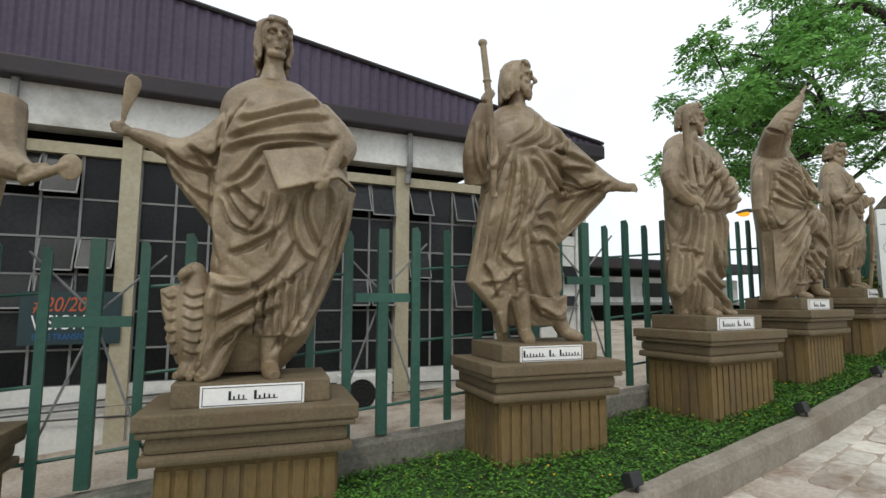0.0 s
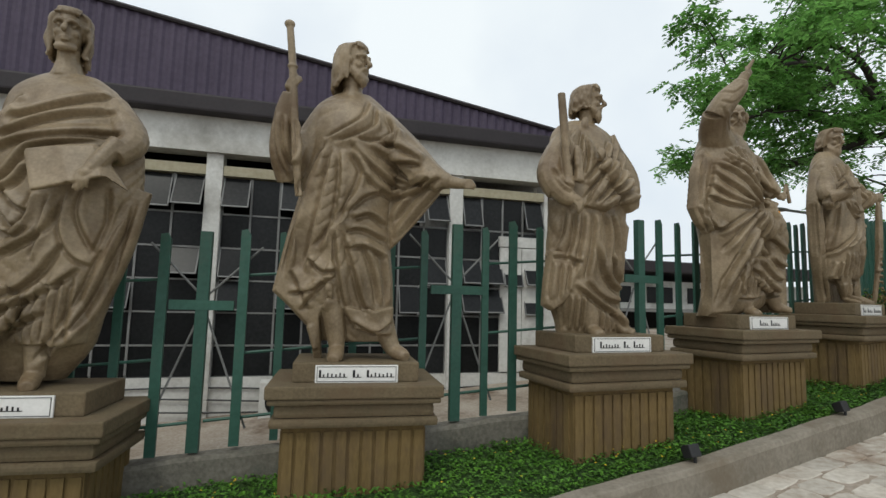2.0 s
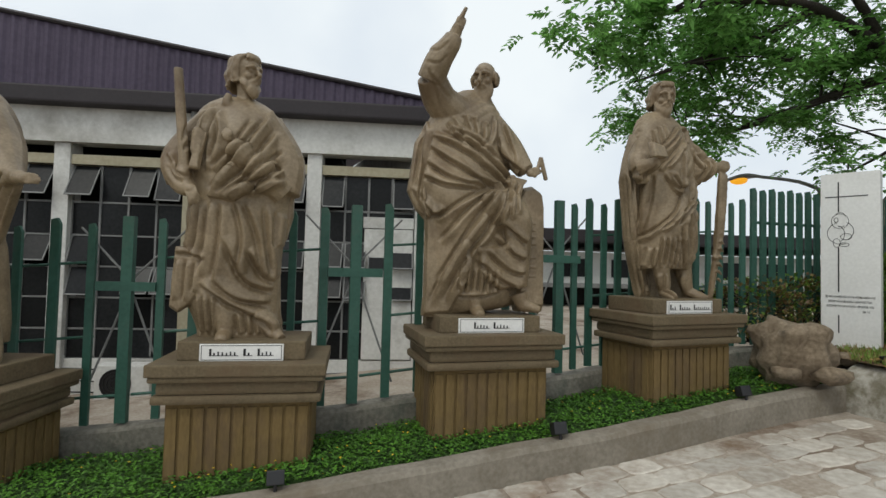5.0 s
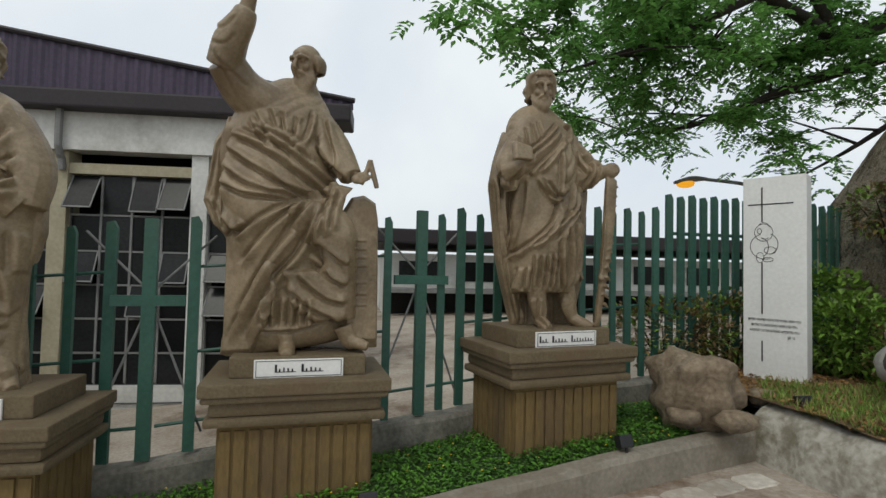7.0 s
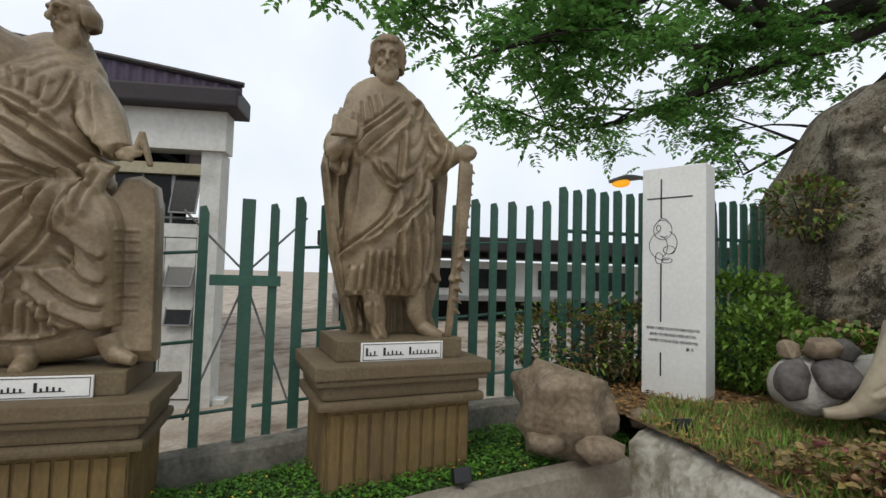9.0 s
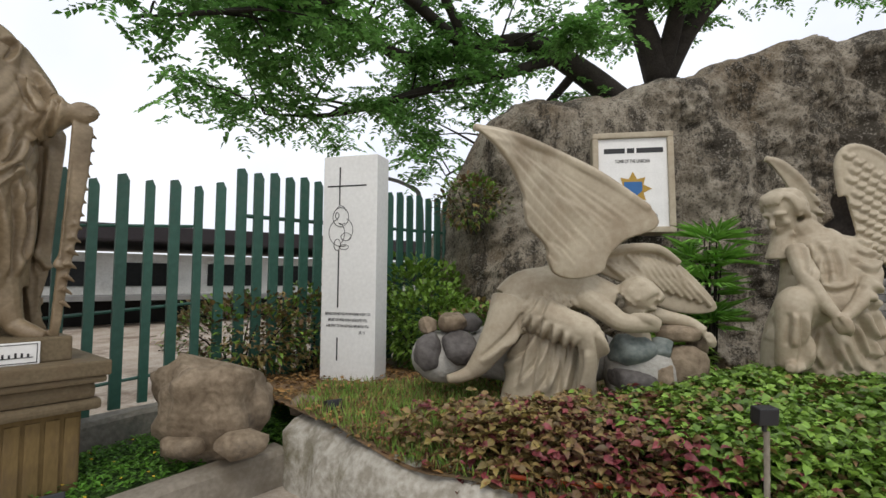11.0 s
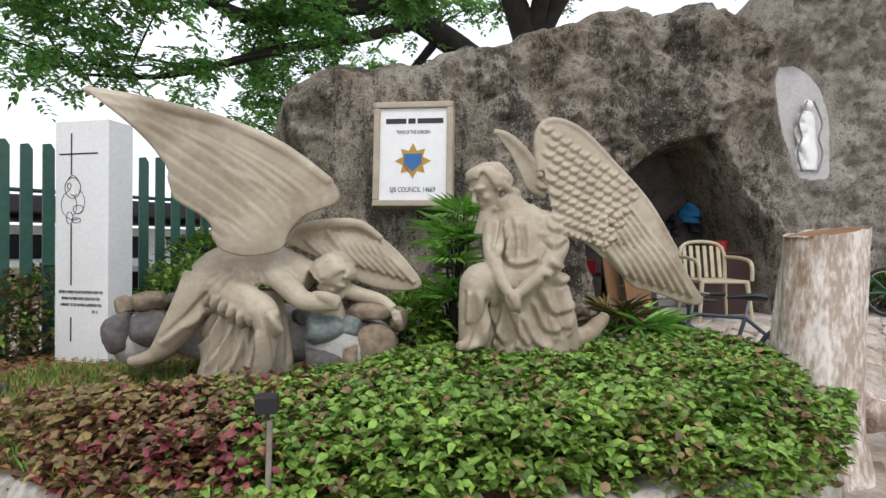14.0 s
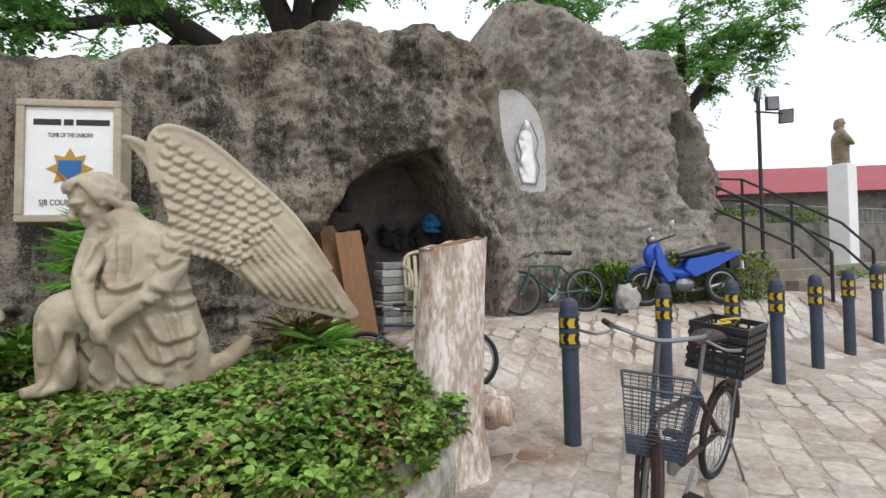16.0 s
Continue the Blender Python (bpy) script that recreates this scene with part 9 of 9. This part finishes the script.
shrub(16.35, 9.6, 1.5, 0.5, 0.35, 0.28, 2200, M_LIME, "feathery yellow-green shrub against the rock", 0.07, 11)
for i, (x, y) in enumerate(((17.6, 9.45), (18.2, 9.2), (18.75, 9.0))):
    shrub(x, y, 1.45, 0.45, 0.4, 0.36, 1500, [M_HEDGE, M_REDLEAF, M_HEDGE], "dark green and russet clipped shrub", 0.065, 12 + i)

# ---- steps and far side ----
steps = thing("steps", pose(0, 0, 0), "concrete steps climbing to the upper terrace", "stairs")
for k in range(9):
    x0 = 18.9 + 0.28 * k
    part("step", boxed(20.6 - 0.17 * k, 22.2, 8.9 + 0.22 * k, 12.5, 1.2, 1.46 + 0.18 * k, bevel=0.01), M_KERB, steps)
rails = thing("handrail", Matrix(), "dark iron pipe handrail along the steps", "handrail")
for off in (0.0, 1.55):
    for dz in (0.0, -0.42):
        tubing = [(18.55 + off, 10.5, 3.62 + dz), (19.35 + off, 10.35, 3.62 + dz), (20.1 + off * 0.95, 8.95, 2.55 + dz + 0.1), (20.2 + off * 0.9, 8.5, 2.15 + dz)]
        part("rail", tubed(tubing, 0.024, n=8, smooth=1), M_IRON, rails)
    for x, y, z0, z1 in ((19.35 + off, 10.35, 2.3, 3.62), (19.75 + off, 9.65, 1.9, 3.1), (20.2 + off * 0.9, 8.5, 1.1, 2.15)):
        part("rail_post", tubed([(x, y, z0), (x, y, z1)], 0.028, n=8, smooth=1), M_IRON, rails)
terrace = thing("terrace_wall", Matrix(), "grey block retaining wall of the upper terrace", "wall")
part("wall", boxed(20.9, 60.0, 13.6, 13.9, 0.6, 3.0), M_CONC, terrace)
part("lower_wall", boxed(22.6, 60.0, 10.6, 10.9, 0.6, 1.75), M_KERB, terrace)
for i in range(4):
    shrub(26.5 + 1.8 * i, 14.3, 2.8, 0.9, 0.5, 0.35, 900, M_LIME, "bright green hedge on the terrace", 0.10, 30 + i, group="terrace shrubs")
for i in range(3):
    shrub(25.0 + 2.2 * i, 10.4, 0.95, 0.9, 0.4, 0.35, 700, M_HEDGE, "low green plants before the terrace", 0.10, 36 + i, group="terrace shrubs")
house = thing("house", pose(48, 24, 0.85, 0, 0, -30), "low house with red sheet roof on the terrace", "house")
M_REDROOF = mat("red_roof", (0.30, 0.045, 0.05), (0.40, 0.07, 0.075), 1.0, 0.6, 0.05)
part("wall", boxed(-9, 9, -4, 4, 0, 4.75), M_CONC, house)
bm = bmesh.new()
for s in (-1, 1):
    v = [bm.verts.new(p) for p in ((-10, s * 5, 4.55), (10, s * 5, 4.55), (8, 0, 6.75), (-8, 0, 6.75))]
    bm.faces.new(v if s < 0 else v[::-1])
    bm.faces.new([bm.verts.new(p) for p in ((s * 10, -5, 4.55), (s * 10, 5, 4.55), (s * 8, 0, 6.75))])
part("roof", bm, M_REDROOF, house)
for k in range(5):
    part("window", boxed(-8 + 3.4 * k, -6.2 + 3.4 * k, -4.05, -3.98, 1.0, 2.6), M_GLASS, house)
railing = thing("terrace_railing", Matrix(), "white steel railing on the terrace", "railing")
for z in (3.15, 3.75):
    part("rail", tubed([(28, 14.9, z), (45, 14.9, z)], 0.03, n=6, smooth=1), M_FRAME, railing)
for k in range(40):
    part("baluster", tubed([(28 + 0.42 * k, 14.9, 2.9), (28 + 0.42 * k, 14.9, 3.75)], 0.02, n=5, smooth=1), M_FRAME, railing)
pillar = thing("pillar", pose(30.4, 12.8, 0.7), "tall white square pillar carrying a statue", "pillar")
part("shaft", boxed(-0.3, 0.3, -0.3, 0.3, 0, 4.2, bevel=0.03), M_STELE, pillar)
part("footing", boxed(-0.55, 0.55, -0.55, 0.55, 0, 0.5, bevel=0.03), M_KERB, pillar)
c = Clay()
c.robe([(0, -0.28, 0.28, 0.24, 0), (0.5, -0.26, 0.26, 0.24, 0), (0.9, -0.30, 0.26, 0.24, 0), (1.18, -0.14, 0.14, 0.1, 0)], 0.05, 2.0)
c.head(0, 1.36, 0.34, 0, turn=-30, hair=1.2)
c.limb([(-0.22, 1.0, 0), (-0.36, 0.7, -0.15), (-0.14, 0.64, -0.3)], [0.11, 0.09, 0.06])
c.done("statue", pose(30.4, 12.8, 4.9, 0, 0, 40), "small weathered robed statue on the white pillar", M_STATUE, voxel=0.03)
pole = thing("floodlight_pole", pose(20.5, 9.75, 1.6), "slim black pole with three square floodlights", "lamp post")
part("pole", tubed([(0, 0, -0.8), (0, 0, 3.55)], 0.035, n=10, smooth=1), M_IRON, pole)
part("crossbar", tubed([(-0.1, 0, 3.18), (0.45, -0.2, 3.15)], 0.018, n=8, smooth=1), M_IRON, pole)
for x, y, z, rz, rx in ((0.0, 0, 3.5, 20, 10), (0.28, -0.1, 3.35, -30, 0), (0.5, -0.22, 3.1, -50, 15)):
    lm = part("floodlight", boxed(-0.12, 0.12, -0.03, 0.04, -0.13, 0.13, bevel=0.015, m=pose(x, y, z, rx, 0, rz)), M_IRON, pole)
    part("lens", boxed(-0.10, 0.10, -0.036, -0.03, -0.11, 0.11, m=pose(x, y, z, rx, 0, rz)), M_FRAME, lm)

# ---- beyond the fence ----
street = thing("street_lamp", pose(7.6, 13.1, 1.0), "grey cobra-head street lamp with glowing amber lens", "street lamp")
part("pole", tubed([(0.55, 0.1, 0), (0.55, 0.1, 2.3), (0.3, 0.05, 2.75), (-0.55, -0.1, 2.92)], [0.05, 0.045, 0.035, 0.03], n=10), M_FRAME, street)
bm = bmesh.new()
tube(bm, [(-0.5, -0.1, 2.92), (-0.75, -0.14, 2.92), (-1.02, -0.2, 2.86)], [0.045, 0.10, 0.05], n=12, flat=0.55)
part("lamp_head", bm, M_FRAME, street)
M_AMBER = bpy.data.materials.new("amber_lens")
M_AMBER.use_nodes = True
ap = M_AMBER.node_tree.nodes["Principled BSDF"]
ap.inputs["Base Color"].default_value, ap.inputs["Emission Color"].default_value, ap.inputs["Emission Strength"].default_value = (0.8, 0.35, 0.02, 1), (1.0, 0.42, 0.02, 1), 0.9
bm = bmesh.new()
ball(bm, (-0.84, -0.16, 2.84), (0.15, 0.085, 0.075), 14)
part("amber_lens", bm, M_AMBER, street, "glowing amber lens")

shed = thing("low_building", pose(1.5, 20.0, 0.0, 0, 0, 32), "low white building with dark metal roof beyond the fence", "building")
part("wall", boxed(-4, 14, 0, 6, -1.0, 2.75), M_WALL, shed)
part("roof", boxed(-4.5, 14.5, -0.9, 7, 3.05, 3.5, bevel=0.05), M_EAVE, shed)
# no real opening: a near-black panel on the wall paints its shade
part("opening_shade", boxed(-3.8, 13.8, -0.02, 0.2, 0.0, 1.5), M_INSHADE, shed, "flat dark panel painted as the shaded open ground floor")
for k in range(8):
    part("window", boxed(-3.5 + 2.1 * k, -2.2 + 2.1 * k, -0.03, 0.05, 1.85, 2.5), M_GLASS, shed)
part("awning", boxed(-4, 14, -1.2, 0, 1.5, 1.62), M_FRAME, shed)

aircon = thing("air_conditioner", hall_m @ Matrix.Translation((-4.35, -0.32, 0.12)), "white outdoor air-conditioning unit with round grille", "air conditioner")
part("case", boxed(-0.36, 0.36, -0.14, 0.14, 0, 0.5, bevel=0.02), M_WALL, aircon)
bm = bmesh.new()
for r in (0.06, 0.11, 0.16, 0.2):
    ring_line(bm, -0.08, 0.25, r, r, 0.006, y=-0.15)
part("grille", bm, M_IRON, aircon)
# flat near-black disc, painted shade of the hollow behind the grille
part("fan_shade", tubed([(-0.08, -0.138, 0.25), (-0.08, -0.146, 0.25)], 0.2, n=24, smooth=1), M_INSHADE, aircon)
part("bracket", boxed(-0.3, 0.3, -0.12, 0.3, -0.06, 0.0), M_IRON, aircon)
banner = thing("banner", hall_m @ Matrix.Translation((-7.85, -0.08, 1.12)), "dark printed banner with orange and pale lettering", "banner")
part("sheet", boxed(-0.5, 0.5, -0.012, 0.0, 0, 0.62), plain("banner_print", (0.02, 0.05, 0.055), 0.5), banner)
text_mesh("lettering", "#20/20", 0.24, Matrix.Translation((-0.12, -0.015, 0.46)) @ flat, plain("print_orange", (0.6, 0.12, 0.05), 0.6), banner, shear=0.2, width=0.75)
text_mesh("lettering", "VISION", 0.24, Matrix.Translation((-0.12, -0.015, 0.25)) @ flat, M_PLAQUE, banner, width=0.7)
text_mesh("lettering", "BIBLE TRANSFORM", 0.1, Matrix.Translation((-0.05, -0.015, 0.09)) @ flat, M_EMBLUE, banner, width=0.75)
for k in range(3):
    pts = [(-20 + 1.3 * i, -0.03 - 0.02 * k, 0.45 - 0.12 * k + 0.05 * math.sin(i * 1.3 + k)) for i in range(16)]
    simple("cable", tubed(pts, 0.012, n=5, smooth=4), hall_m, M_IRON, "loose dark cable strung along the wall", "cable", "cables on the hall")
bm = bmesh.new()
for k in range(3):
    c0 = -1.3 - 0.55 * k
    tube(bm, [(c0 + 0.2 * math.sin(a * 1.7 + k), -0.006, 0.18 + 0.13 * math.cos(a)) for a in [i * 0.5 for i in range(12)]], 0.014, n=5, smooth=2)
simple("graffiti", bm, hall_m, M_BLACK, "black sprayed scrawl on the white wall", "graffiti")

# ---- paving stones of the lane and forecourt ----
def slab_mesh(seed):
    r = random.Random(seed)
    w, d = r.uniform(0.15, 0.172), r.uniform(0.108, 0.128)
    ring = []
    for k in range(8):
        a = 6.28319 * (k + 0.5) / 8
        q = r.uniform(0.86, 1.06)
        ring.append((math.copysign(abs(math.cos(a)) ** 0.45, math.cos(a)) * w * q, math.copysign(abs(math.sin(a)) ** 0.45, math.sin(a)) * d * q))
    bm = bmesh.new()
    lo = [bm.verts.new((x, y, -0.03)) for x, y in ring]
    mid = [bm.verts.new((x * 0.99, y * 0.99, 0.002)) for x, y in ring]
    hi = [bm.verts.new((x * 0.92, y * 0.92, 0.008 + r.uniform(-0.001, 0.001))) for x, y in ring]
    for a, b in ((lo, mid), (mid, hi)):
        for k in range(8):
            bm.faces.new((a[k], a[(k + 1) % 8], b[(k + 1) % 8], b[k]))
    bm.faces.new(hi)
    return bm


slab_mes = [mesh_of("paving_stone", slab_mesh(100 + i), M_FLAG) for i in range(10)]
rp = random.Random(77)
places = []
for i in range(-30, 150):
    for j in range(0, 34):
        u = 0.315 * i + (0.16 if j % 2 else 0) + rp.uniform(-0.02, 0.02)
        v = -0.235 * j + rp.uniform(-0.015, 0.015)
        x, y = 1.3 + 0.775 * u - 0.632 * v * -1 * -1, 3.0 + 0.632 * u + 0.775 * v
        x = 1.3 + 0.775 * u - 0.632 * v
        ok = True
        if x < 7.2 and (y - 3.22) * 0.77 - (x - 1.3) * 0.64 > -0.16:
            ok = False
        if inside([(p[0], p[1]) for p in BED] + [(12.2, 9.3), (9.0, 9.7), (7.2, 9.6), (6.0, 9.0)], x, y) > -0.2:
            ok = False
        if y > 9.5 or x > 21 or y < -3 or (x < 8 and y > 7.9) or (x < 1 and y > 3) or (x < 12.2 and y > 8):
            ok = False
        if ok and rp.random() < 0.94:
            places.append((x, y, math.atan2(0.632, 0.775) + rp.uniform(-0.06, 0.06), rp.randrange(10)))
singles = [q for q in places if 13.0 < q[0] < 17.5 and 5.2 < q[1] < 9.3][:300]
chosen = set(singles)
for x, y, h, k in singles:
    ob = new("paving_stone", slab_mes[k])
    n = Vector((ground_z(x - 0.1, y) - ground_z(x + 0.1, y), ground_z(x, y - 0.1) - ground_z(x, y + 0.1), 0.2)).normalized()
    ob.matrix_world = Matrix.Translation((x, y, ground_z(x, y))) @ Vector((0, 0, 1)).rotation_difference(n).to_matrix().to_4x4() @ Matrix.Rotation(h, 4, "Z")
    ob.parent = ground
vs, fs = [], []
for x, y, h, k in places:
    if (x, y, h, k) in chosen:
        continue
    me = slab_mes[k]
    o, c, s, z = len(vs), math.cos(h), math.sin(h), ground_z(x, y)
    for v in me.vertices:
        px, py = x + v.co.x * c - v.co.y * s, y + v.co.x * s + v.co.y * c
        vs.append((px, py, ground_z(px, py) + v.co.z))
    fs += [[o + i for i in f.vertices] for f in me.polygons]
me = bpy.data.meshes.new("paving")
me.from_pydata(vs, [], fs)
me.materials.append(mat("flagstone_rest", (0.46, 0.40, 0.33), (0.74, 0.69, 0.61), 1.6, 0.85, 0.5, 18.0, c=(0.24, 0.155, 0.095), island=0.16, spot=True))
rest = new("paving", me)
rest.parent = ground
rest["kind"] = "stuff"
